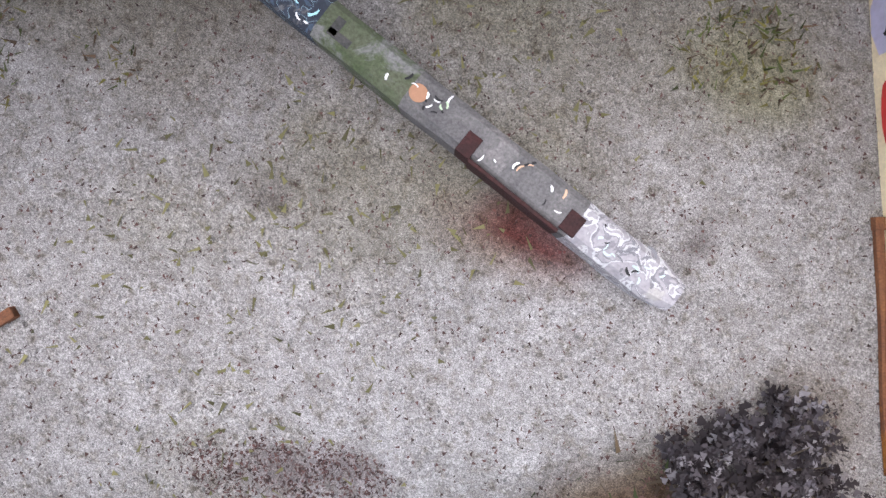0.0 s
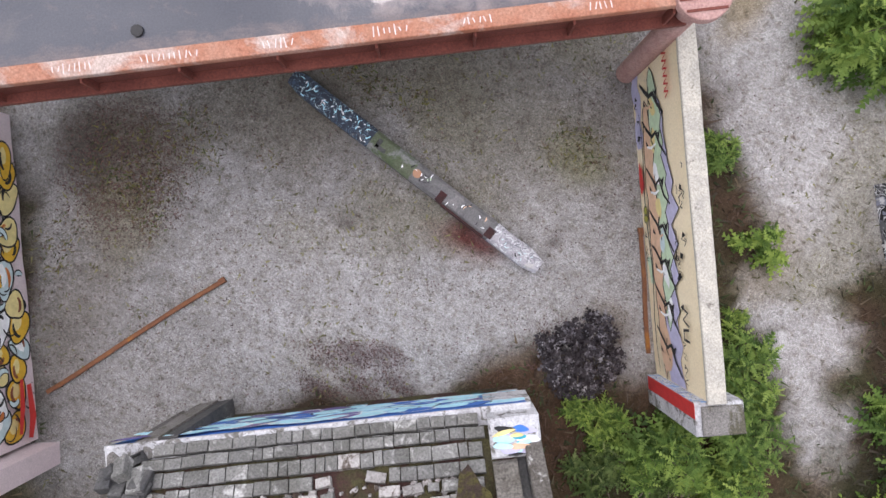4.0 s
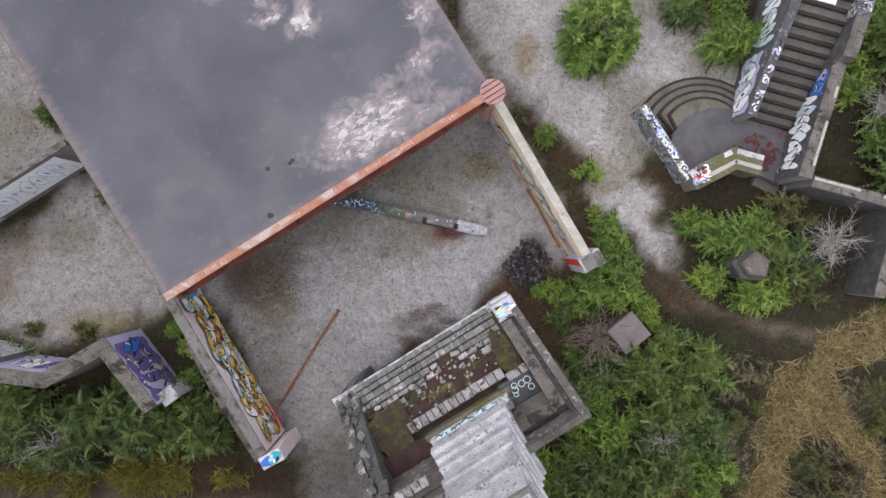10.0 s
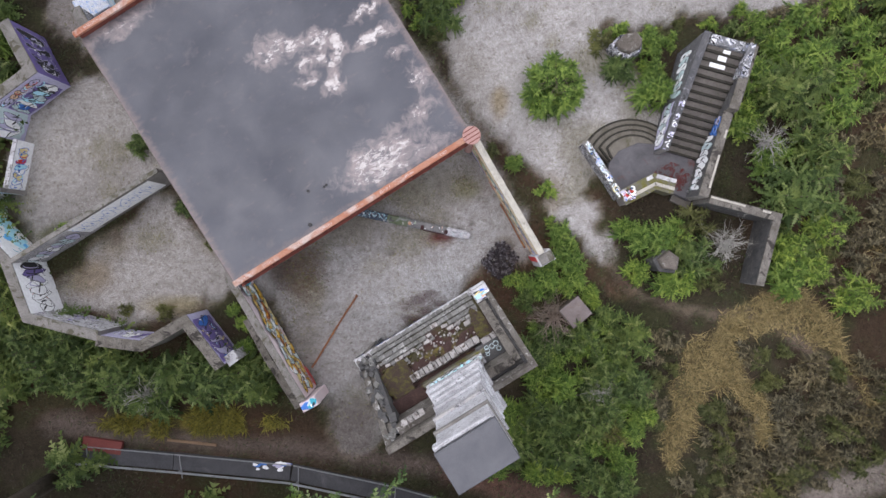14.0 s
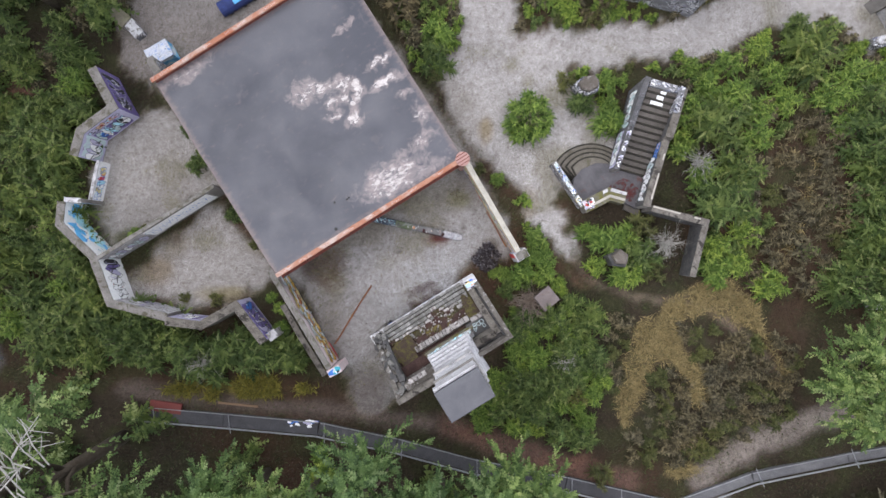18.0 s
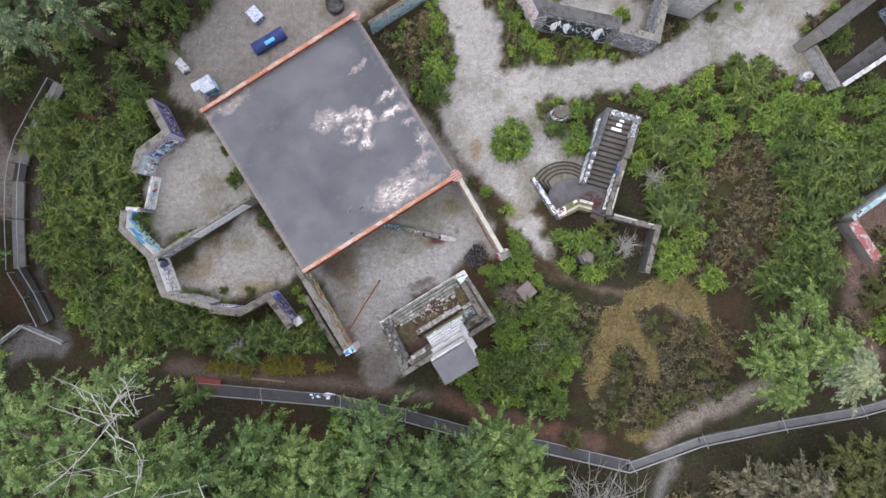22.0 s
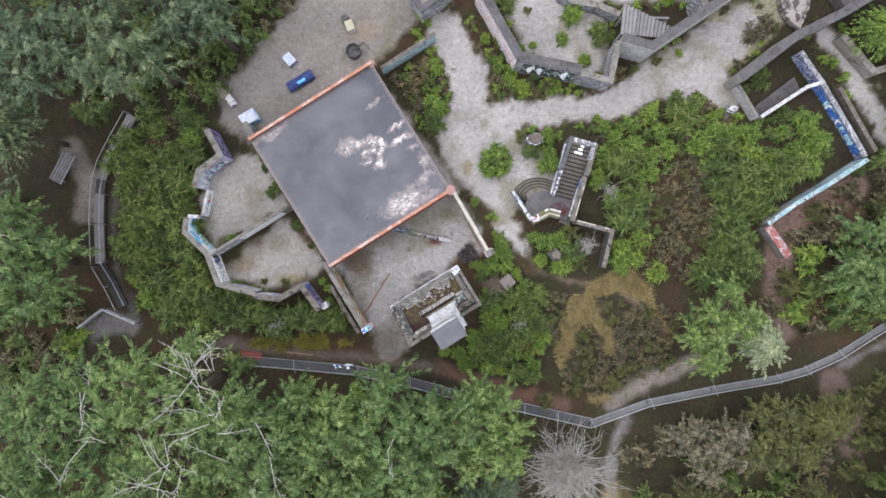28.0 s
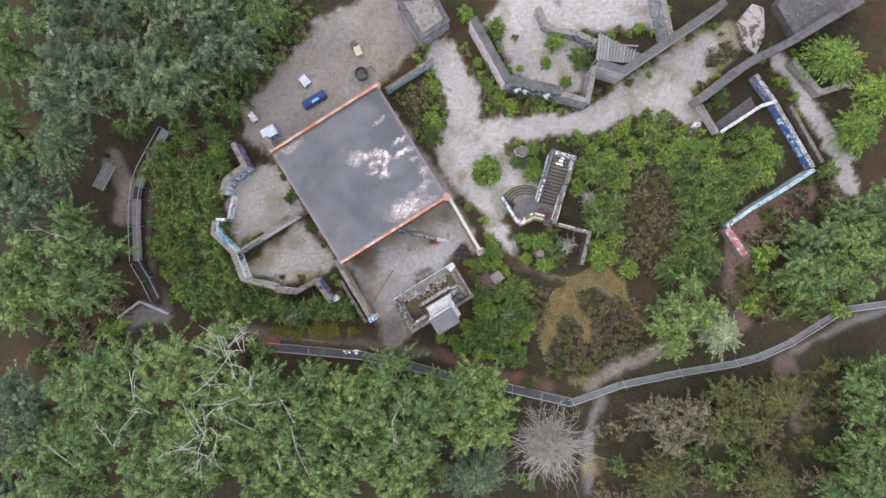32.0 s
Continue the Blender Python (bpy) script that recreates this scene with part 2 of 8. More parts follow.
blue_paint = surface("blue_block_paint", (0.045, 0.075, 0.27), (0.03, 0.045, 0.15), 2.0, 30, third=(0.10, 0.22, 0.42), third_at=(0.6, 0.66), rough=0.7)
red_paint = surface("faded_red_paint", (0.38, 0.12, 0.12), (0.42, 0.22, 0.21), 2.5, 30, third=(0.55, 0.5, 0.5), third_at=(0.5, 0.56), third_scale=2.5)
chipped_cream = surface("chipped_cream_coping", (0.60, 0.56, 0.48), (0.42, 0.395, 0.35), 3.0, 40, third=(0.21, 0.19, 0.16), third_at=(0.60, 0.68), third_scale=9.0, gain=0.86)
kerb_tagged = surface("tagged_kerb_paint", (0.46, 0.47, 0.52), (0.17, 0.17, 0.185), 5.0, 40, third=(0.74, 0.74, 0.77), third_at=(0.54, 0.59), third_scale=4.0)
# near-black colour that stands in for the shade below the treads
riser_shade = surface("dark_riser_shade", (0.035, 0.032, 0.026), (0.06, 0.054, 0.042), 4.0, 40)
deck_dark = surface("dark_walkway_felt", (0.075, 0.074, 0.082), (0.11, 0.108, 0.116), 1.4, 60, third=(0.16, 0.155, 0.16), third_at=(0.58, 0.7), third_scale=0.9)
walk_grey = surface("worn_walkway_felt", (0.15, 0.15, 0.16), (0.215, 0.212, 0.222), 1.4, 60, third=(0.26, 0.255, 0.26), third_at=(0.58, 0.7), third_scale=0.9)

tags_white = graffiti("white_tags", [(0.0, (0.3, 0.32, 0.42)), (0.34, BLACK), (0.41, WHITE), (0.455, (0.05, 0.05, 0.06)), (0.5, (0.7, 0.7, 0.74)), (0.535, BLACK), (0.6, (0.30, 0.31, 0.4)), (0.66, WHITE)], 4.5, 0.5, chip=(0.13, 0.13, 0.14), chip_at=(0.50, 0.56))
tags_blue = graffiti("blue_tags", [(0.0, (0.5, 0.52, 0.6)), (0.36, (0.05, 0.10, 0.40)), (0.43, BLACK), (0.46, (0.32, 0.38, 0.62)), (0.51, (0.62, 0.64, 0.7)), (0.545, BLACK), (0.6, (0.12, 0.22, 0.62)), (0.68, (0.25, 0.5, 0.75))], 2.6, 0.7, chip=(0.10, 0.10, 0.12), chip_at=(0.56, 0.6))
tags_cyan = graffiti("cyan_and_white_piece", [(0.0, (0.10, 0.38, 0.70)), (0.42, (0.30, 0.62, 0.85)), (0.47, (0.72, 0.80, 0.86)), (0.56, (0.78, 0.79, 0.82)), (0.64, (0.2, 0.5, 0.8))], 1.1, 0.8)
tags_teal = graffiti("teal_piece", [(0.0, (0.2, 0.33, 0.38)), (0.4, (0.33, 0.48, 0.52)), (0.5, (0.42, 0.47, 0.5)), (0.54, BLACK), (0.56, (0.3, 0.46, 0.52)), (0.66, (0.55, 0.6, 0.62))], 1.3, 1.0)
tags_lilac = graffiti("pale_lilac_piece", [(0.0, (0.62, 0.58, 0.68)), (0.42, (0.75, 0.74, 0.78)), (0.49, BLACK), (0.505, (0.6, 0.2, 0.2)), (0.53, (0.75, 0.7, 0.72)), (0.64, (0.6, 0.32, 0.08)), (0.68, (0.5, 0.45, 0.6))], 1.8, 1.2)
tags_lightblue = graffiti("white_and_blue_letters", [(0.0, (0.25, 0.42, 0.75)), (0.40, WHITE), (0.47, (0.2, 0.3, 0.6)), (0.50, (0.74, 0.78, 0.86)), (0.58, BLACK), (0.6, (0.7, 0.73, 0.8)), (0.68, (0.15, 0.2, 0.45))], 3.6, 1.8)
tags_grey = graffiti("grey_worn_tags", [(0.0, (0.34, 0.33, 0.34)), (0.43, (0.46, 0.45, 0.46)), (0.5, (0.1, 0.1, 0.11)), (0.52, (0.42, 0.41, 0.42)), (0.6, (0.55, 0.54, 0.56)), (0.68, (0.2, 0.2, 0.22))], 4.6, 0.5, chip_at=(0.52, 0.58))


# ---- mesh tools ----
class Build:
    """Gathers vertices and faces for one mesh."""

    def __init__(self):
        self.v, self.f, self.m = [], [], []

    def face(self, pts, mi=0):
        n = len(self.v)
        self.v += [tuple(p) for p in pts]
        self.f.append(tuple(range(n, n + len(pts))))
        self.m.append(mi)

    def loft(self, rings, mi=0, caps=True):
        k, n = len(rings[0]), len(self.v)
        for r in rings:
            self.v += [tuple(p) for p in r]
        for i in range(len(rings) - 1):
            a, b = n + i * k, n + (i + 1) * k
            for j in range(k):
                j2 = (j + 1) % k
                self.f.append((a + j, a + j2, b + j2, b + j))
                self.m.append(mi)
        if caps:
            self.f.append(tuple(range(n + k - 1, n - 1, -1)))
            e = n + (len(rings) - 1) * k
            self.f.append(tuple(range(e, e + k)))
            self.m += [mi, mi]
        return self

    def prism(self, poly, z0, z1, ch=0.015, mi=0, lift=None):
        """An upright block over a polygon (anticlockwise), its upper edge chamfered; lift(x, y) adds to the top's height."""
        ins = inset(poly, ch)
        up = lift or (lambda x, y: 0.0)
        return self.loft([[(x, y, z0) for x, y in poly], [(x, y, z1 - ch + up(x, y)) for x, y in poly], [(x, y, z1 + up(x, y)) for x, y in ins]], mi)

    def tube(self, pts, radii, k=6, mi=0):
        rings = []
        for i, p in enumerate(pts):
            p = Vector(p)
            d = (Vector(pts[min(i + 1, len(pts) - 1)]) - Vector(pts[max(i - 1, 0)])).normalized()
            side = d.cross(Vector((0.31, 0.17, 0.93))).normalized()
            up = side.cross(d)
            r = radii[i] if isinstance(radii, (list, tuple)) else radii
            rings.append([p + r * (math.cos(2 * math.pi * j / k) * side + math.sin(2 * math.pi * j / k) * up) for j in range(k)])
        return self.loft(rings, mi)


def inset(poly, d):
    out, n = [], len(poly)
    for i in range(n):
        p, a, b = Vector(poly[i]), Vector(poly[i - 1]), Vector(poly[(i + 1) % n])
        e1, e2 = (p - a).normalized(), (b - p).normalized()
        n1, n2 = Vector((-e1.y, e1.x)), Vector((-e2.y, e2.x))
        s = n1 + n2
        s /= max(0.35, s.length_squared / 2)
        out.append(tuple(p + s * d))
    return out


def rect(cx, cy, lx, ly, ang=0.0):
    c, s = math.cos(radians(ang)), math.sin(radians(ang))
    return [(cx + x * c - y * s, cy + x * s + y * c) for x, y in ((-lx / 2, -ly / 2), (lx / 2, -ly / 2), (lx / 2, ly / 2), (-lx / 2, ly / 2))]


def part(name, b, material, parent=None, label="", smooth=False):
    """Links what b holds as one mesh object, under a thing or a part."""
    me = bpy.data.meshes.new(name)
    me.from_pydata(b.v, [], b.f)
    for m in material if isinstance(material, (list, tuple)) else [material]:
        me.materials.append(m)
    me.polygons.foreach_set("material_index", b.m)
    if smooth:
        me.polygons.foreach_set("use_smooth", [True] * len(b.f))
    me.update()
    ob = new(name, me)
    ob.parent = parent
    if label:
        ob["label"] = label
    return ob


def arrays(name, v, f, material, parent=None, colors=None, smooth=False):
    """The same from numpy arrays: v (n, 3), f (m, 3 or 4)."""
    me = bpy.data.meshes.new(name)
    k = f.shape[1]
    me.vertices.add(len(v))
    me.vertices.foreach_set("co", np.ascontiguousarray(v, dtype=np.float32).ravel())
    me.loops.add(f.size)
    me.loops.foreach_set("vertex_index", np.ascontiguousarray(f, dtype=np.int32).ravel())
    me.polygons.add(len(f))
    me.polygons.foreach_set("loop_start", np.arange(0, f.size, k, dtype=np.int32))
    me.polygons.foreach_set("loop_total", np.full(len(f), k, dtype=np.int32))
    if smooth:
        me.polygons.foreach_set("use_smooth", np.ones(len(f), dtype=bool))
    if colors is not None:
        at = me.color_attributes.new("tone", "FLOAT_COLOR", "POINT")
        at.data.foreach_set("color", np.ascontiguousarray(colors, dtype=np.float32).ravel())
    me.materials.append(material)
    me.update()
    me.validate()
    ob = new(name, me)
    ob.parent = parent
    return ob


def thing(name, label, category, place=(0, 0, 0), group="", kind="", turn=0.0):
    ob = tagged(new(name), label, category, group, kind)
    ob.matrix_basis = pose(*place, 0, 0, turn)
    return ob


def wobble(x, y, z=0.0, s=1.0):
    return noise.noise(Vector((x * s, y * s, z * s)))


# ---- walls ----
def wall_run(name, label, pts, th, tops, left, right, top=None, z0=-0.1, coping=0.05, category="wall", kind="structure", step=0.4, ends=None):
    """A wall along pts. left, right: the material of each side, one for all or one a stretch. tops: height, one for all or one a point.
    The coping lies on it as a part of its own."""
    n = len(pts)
    tops = tops if isinstance(tops, (list, tuple)) else [tops] * n
    left = left if isinstance(left, (list, tuple)) else [left] * (n - 1)
    right = right if isinstance(right, (list, tuple)) else [right] * (n - 1)
    mats = []
    for m in (*left, *right, top or coping_grey, ends or concrete):
        if m not in mats:
            mats.append(m)
    P = [Vector(p) for p in pts]
    nor = []
    for i in range(n):
        e1 = (P[i] - P[i - 1]).normalized() if i else (P[1] - P[0]).normalized()
        e2 = (P[i + 1] - P[i]).normalized() if i < n - 1 else e1
        s = Vector((-e1.y, e1.x)) + Vector((-e2.y, e2.x))
        nor.append(s / max(0.5, s.length_squared / 2))
    rows = []
    for i in range(n - 1):
        k = max(1, int((P[i + 1] - P[i]).length / step))
        for j in range(k + (i == n - 2)):
            t = j / k
            rows.append((P[i].lerp(P[i + 1], t), nor[i].lerp(nor[i + 1], t), tops[i] * (1 - t) + tops[i + 1] * t, i))
    b, c = Build(), Build()
    sec = []
    for p, q, h, i in rows:
        h += 0.02 * wobble(p.x, p.y, 3.1, 1.3)
        w = th / 2 + 0.008 * wobble(p.x, p.y, 7.7, 2.1)
        sec.append(((p + q * w), (p - q * w), h, i, p, q, w))
    for s, t in zip(sec, sec[1:]):
        b.face([(t[0].x, t[0].y, z0), (s[0].x, s[0].y, z0), (s[0].x, s[0].y, s[2]), (t[0].x, t[0].y, t[2])], mats.index(left[s[3]]))
        b.face([(s[1].x, s[1].y, z0), (t[1].x, t[1].y, z0), (t[1].x, t[1].y, t[2]), (s[1].x, s[1].y, s[2])], mats.index(right[s[3]]))
        b.face([(s[0].x, s[0].y, s[2]), (s[1].x, s[1].y, s[2]), (t[1].x, t[1].y, t[2]), (t[0].x, t[0].y, t[2])], mats.index(top or coping_grey))
    for s, flip in ((sec[0], 1), (sec[-1], 0)):
        q = [(s[0].x, s[0].y, z0), (s[1].x, s[1].y, z0), (s[1].x, s[1].y, s[2]), (s[0].x, s[0].y, s[2])]
        b.face(q if flip else q[::-1], mats.index(ends or concrete))
    ob = tagged(part(name, b, mats), label, category, kind=kind)
    if coping:
        rings = []
        for k, (l, r, h, i, p, q, w) in enumerate(sec):
            o, e = 0.025, 0.012
            jl, jr = 0.012 * wobble(l.x, l.y, 1.0, 4.0), 0.012 * wobble(r.x, r.y, 2.0, 4.0)
            L, R = p + q * (w + o + jl), p - q * (w + o + jr)
            L2, R2 = p + q * (w + o + jl - e), p - q * (w + o + jr - e)
            rings.append([(L.x, L.y, h + 0.003), (R.x, R.y, h + 0.003), (R.x, R.y, h + coping - e), (R2.x, R2.y, h + coping), (L2.x, L2.y, h + coping), (L.x, L.y, h + coping - e)])
        c.loft(rings)
        part("coping", c, top or coping_grey, ob)
    return ob


def blob_ring(cx, cy, rx, ry, rot, k, rnd, lump=0.18, spike=0.0):
    ph = [rnd.uniform(0, 6.28) for _ in range(4)]
    out = []
    for i in range(k):
        a = 2 * math.pi * i / k
        r = 1 + lump * (math.sin(2 * a + ph[0]) * 0.6 + math.sin(3 * a + ph[1]) * 0.5) + (spike * rnd.uniform(-1, 1) if i % 2 else 0)
        x, y = rx * r * math.cos(a), ry * r * math.sin(a)
        out.append((cx + x * math.cos(rot) - y * math.sin(rot), cy + x * math.sin(rot) + y * math.cos(rot)))
    return out


def spray_piece(name, parent, a, b, shapes, mats, label, off=0.006, lean=0.0):
    """Spray paint on the wall face from a to b (the face looks to the right of that way): flat closed shapes (ring in metres along and up, material number)."""
    A, B = Vector(a), Vector(b)
    d = (B - A).normalized()
    out = Vector((d.y, -d.x))
    bld = Build()
    for i, (ring, mi) in enumerate(shapes):
        o = off + i * 0.00035
        pts = [(A.x + d.x * s + out.x * (o + lean * z), A.y + d.y * s + out.y * (o + lean * z), z) for s, z in ring]
        area = sum(p[0] * q[1] - q[0] * p[1] for p, q in zip(ring, ring[1:] + ring[:1]))
        bld.face(pts if area > 0 else pts[::-1], mi)
    return tagged(part(name, bld, mats, parent, label), kind="stuff")


def outlined(ring, w, fill, line, cx, cy):
    """A shape with its outline: the larger dark one first."""
    big = []
    for x, y in ring:
        l = math.hypot(x - cx, y - cy) or 1
        big.append((x + (x - cx) / l * w, y + (y - cy) / l * w))
    return [(big, line), (ring, fill)]


def stroke(pts, w):
    """A tapering brush stroke along pts, as a closed ring."""
    l, r = [], []
    n = len(pts)
    for i in range(n):
        x0, y0 = pts[max(0, i - 1)]
        x1, y1 = pts[min(n - 1, i + 1)]
        k = math.hypot(x1 - x0, y1 - y0) or 1
        ww = w * (0.35 + 0.65 * math.sin(math.pi * (i + 0.5) / n))
        l.append((pts[i][0] - (y1 - y0) / k * ww, pts[i][1] + (x1 - x0) / k * ww))
        r.append((pts[i][0] + (y1 - y0) / k * ww, pts[i][1] - (x1 - x0) / k * ww))
    return l + r[::-1]


# ---- ground ----
def inside(x, y, poly):
    c = np.zeros(x.shape, bool)
    n = len(poly)
    for i in range(n):
        (x1, y1), (x2, y2) = poly[i], poly[(i + 1) % n]
        hit = ((y1 > y) != (y2 > y)) & (x < (x2 - x1) * (y - y1) / ((y2 - y1) or 1e-9) + x1)
        c ^= hit
    return c


def to_line(x, y, pts):
    d = np.full(x.shape, 1e9)
    for (x1, y1), (x2, y2) in zip(pts, pts[1:]):
        dx, dy = x2 - x1, y2 - y1
        t = np.clip(((x - x1) * dx + (y - y1) * dy) / (dx * dx + dy * dy), 0, 1)
        d = np.minimum(d, np.hypot(x - x1 - t * dx, y - y1 - t * dy))
    return d


def smooth_noise(x, y, scale, seed):
    """Value noise on arrays, 0 to 1."""
    r = np.random.RandomState(seed).rand(64, 64)
    u, v = x * scale + 100.3, y * scale + 100.7
    i, j = np.floor(u).astype(int), np.floor(v).astype(int)
    a, b = u - i, v - j
    a, b = a * a * (3 - 2 * a), b * b * (3 - 2 * b)
    g = lambda p, q: r[p % 64, q % 64]
    return (g(i, j) * (1 - a) + g(i + 1, j) * a) * (1 - b) + (g(i, j + 1) * (1 - a) + g(i + 1, j + 1) * a) * b


def fbm(x, y, scale, seed):
    return sum(smooth_noise(x, y, scale * 2 ** k, seed + k) * 0.5 ** (k + 1) for k in range(4)) / 0.9375


YARDS = [
    [(-12, 7), (-3.5, 12), (2.2, 4.2), (4.2, -0.2), (2.5, -0.9), (-2.2, -4.2), (-1.0, -7.4), (-3.2, -7.9), (-4.3, -5.6), (-6.6, -1.5)],
    [(-14.4, 11.3), (-8.8, 17.8), (-5.2, 19.6), (-0.7, 21.5), (-0.7, 15.8), (-3.8, 12.4), (-12.2, 7.2), (-14.6, 8.6)],
    [(-15.6, 4.8), (-13.4, 6.4), (-11.6, 6.2), (-9.6, 2.8), (-15, -0.1), (-16.1, 1.7)],
    [(-14.2, -1.5), (-10.0, 2.1), (-6.8, -1.4), (-8.8, -2.3), (-10.6, -3.1), (-13.9, -2.3)],
    [(0.6, 8.6), (2.0, 10.2), (4.5, 9.6), (8.2, 7.2), (9.0, 4.4), (6.5, 2.7), (5.4, 1.5), (2.0, 4.6), (0.9, 6.4)],
    [(4.6, 17.6), (7.0, 13.4), (10.2, 12.5), (12.2, 12.1), (12.6, 14.0), (12.4, 17.6), (9.0, 20.5), (6.4, 20.5)],
    [(13.5, 10.0), (14.4, 12.5), (18.5, 14.9), (22.4, 17.4), (23.8, 15.4), (21.0, 12.4), (20.6, 10.0), (17, 10.2)],
    [(10.5, 22), (18, 22), (18.2, 17.4), (15.5, 17.0), (12.8, 17.2), (10.6, 17.6)],
]
PATHS = [
    ([(1.2, 15.2), (2.7, 12.8), (2.9, 9.6), (2.4, 7.4), (3.1, 5.4)], 1.5),
    ([(3.3, 8.6), (6.5, 9.3), (9.5, 9.6), (13.2, 10.2), (16.8, 11.7), (20.0, 12.2), (21.2, 10.4)], 1.25),
    ([(4.4, 4.2), (5.0, 2.6), (6.1, 0.8), (6.7, -0.3)], 0.75),
    ([(27.8, 14.7), (28.9, 14.2), (29.8, 12.4), (31.2, 9.7), (33.0, 6.6), (33.6, 4.4)], 0.8),
    ([(10.6, 15.8), (11.4, 14.0)], 0.7),
]
DIRT = [
    ([(6.9, -0.6), (8.3, -1.9), (11.0, -2.6), (13.3, -2.8), (15.2, -4.4), (17.0, -6.4)], 0.35, (0.22, 0.17, 0.135)),
    ([(-14.5, -6.8), (-11.5, -7.2), (-8.8, -7.5), (-5.2, -7.7), (-2.5, -8.0), (1.0, -8.6)], 0.6, (0.125, 0.098, 0.086)),
    ([(1.0, -8.6), (4.0, -9.6), (6.5, -10.6), (9.5, -11.2)], 0.8, (0.125, 0.072, 0.058)),
    ([(13.0, -11.0), (15.5, -9.4), (18.0, -8.4), (20.5, -7.6)], 0.8, (0.22, 0.19, 0.17)),
    ([(24.5, -2.2), (24.3, -4.0), (25.0, -6.0)], 1.0, (0.15, 0.105, 0.09)),
    ([(19.5, 12.8), (22.0, 14.5), (24.0, 16.5), (21, 16)], 1.5, (0.30, 0.28, 0.20)),
    ([(-25.0, 6.8), (-23.8, 4.6), (-24.0, 2.5)], 1.1, (0.21, 0.18, 0.165)),
    ([(-20.4, 8.8), (-21.6, 6.5), (-22.0, 3.5), (-22.1, 0.0), (-21.7, -2.6), (-20.6, -4.9)], 0.42, (0.12, 0.115, 0.12)),
    ([(-24.0, -6.2), (-22.5, -5.2), (-21.0, -5.4)], 0.9, (0.15, 0.14, 0.145)),
    ([(12.9, -19.5), (12.9, -15.5), (13.2, -13.4), (13.9, -12.2)], 0.6, (0.20, 0.19, 0.19)), ([(29.0, -8.4), (33.5, -6.0), (38, -4.6)], 0.5, (0.17, 0.155, 0.155)),
    ([(28.5, -9.5), (29.5, -11.5), (30.0, -14.0)], 1.2, (0.15, 0.105, 0.095)),
    ([(30, 4), (27, 3.0), (25, 1.0), (24.6, -1)], 1.3, (0.19, 0.125, 0.11)),
]
DRY = [(14.0, -2.5, 1.5, 0.95), (15.1, -3.1, 0.8, 0.9), (12.0, -10.6, 0.9, 0.4), (21, 13.6, 2.0, 0.9), (13.2, -17.5, 1.2, 1.4)]   # pale dry grass: place, radii
for line, w in (((13.0, -2.6), (11.2, -3.2), (10.2, -4.6), (9.7, -6.4), (9.3, -8.6)), 0.62), (((11.0, -3.6), (11.8, -5.0), (12.5, -6.2), (12.8, -7.4)), 0.5), (((15.4, -3.4), (16.4, -5.0), (17.2, -6.6)), 0.26), (((10.4, -4.4), (11.4, -5.2)), 0.5), (((18.4, 4.0), (17.9, 1.5), (17.2, -0.6)), 0.3):
    for p, q in zip(line, line[1:]):
        DRY += [(p[0] + (q[0] - p[0]) * t / 4, p[1] + (q[1] - p[1]) * t / 4, w * (0.8 + 0.5 * math.sin(5 * t + p[0])), w * 1.2) for t in range(4)]
RED = [(6.6, -10.4, 1.8, 0.7), (6.6, -0.9, 0.9, 0.6), (7.6, -1.5, 0.8, 0.5), (2.0, 3.6, 0.3, 0.3), (-20, 7, 2, 1.2), (2.0, -9.0, 1.4, 0.5), (29, 2, 2, 2), (23, -15, 2.5, 1.2), (21.5, 2.8, 1.5, 1.2)]
YELLOW = [(-9.0, -6.75, 3.4, 0.38), (-8.0, -6.6, 1.4, 0.5), (-10.6, -6.8, 1.0, 0.5)]


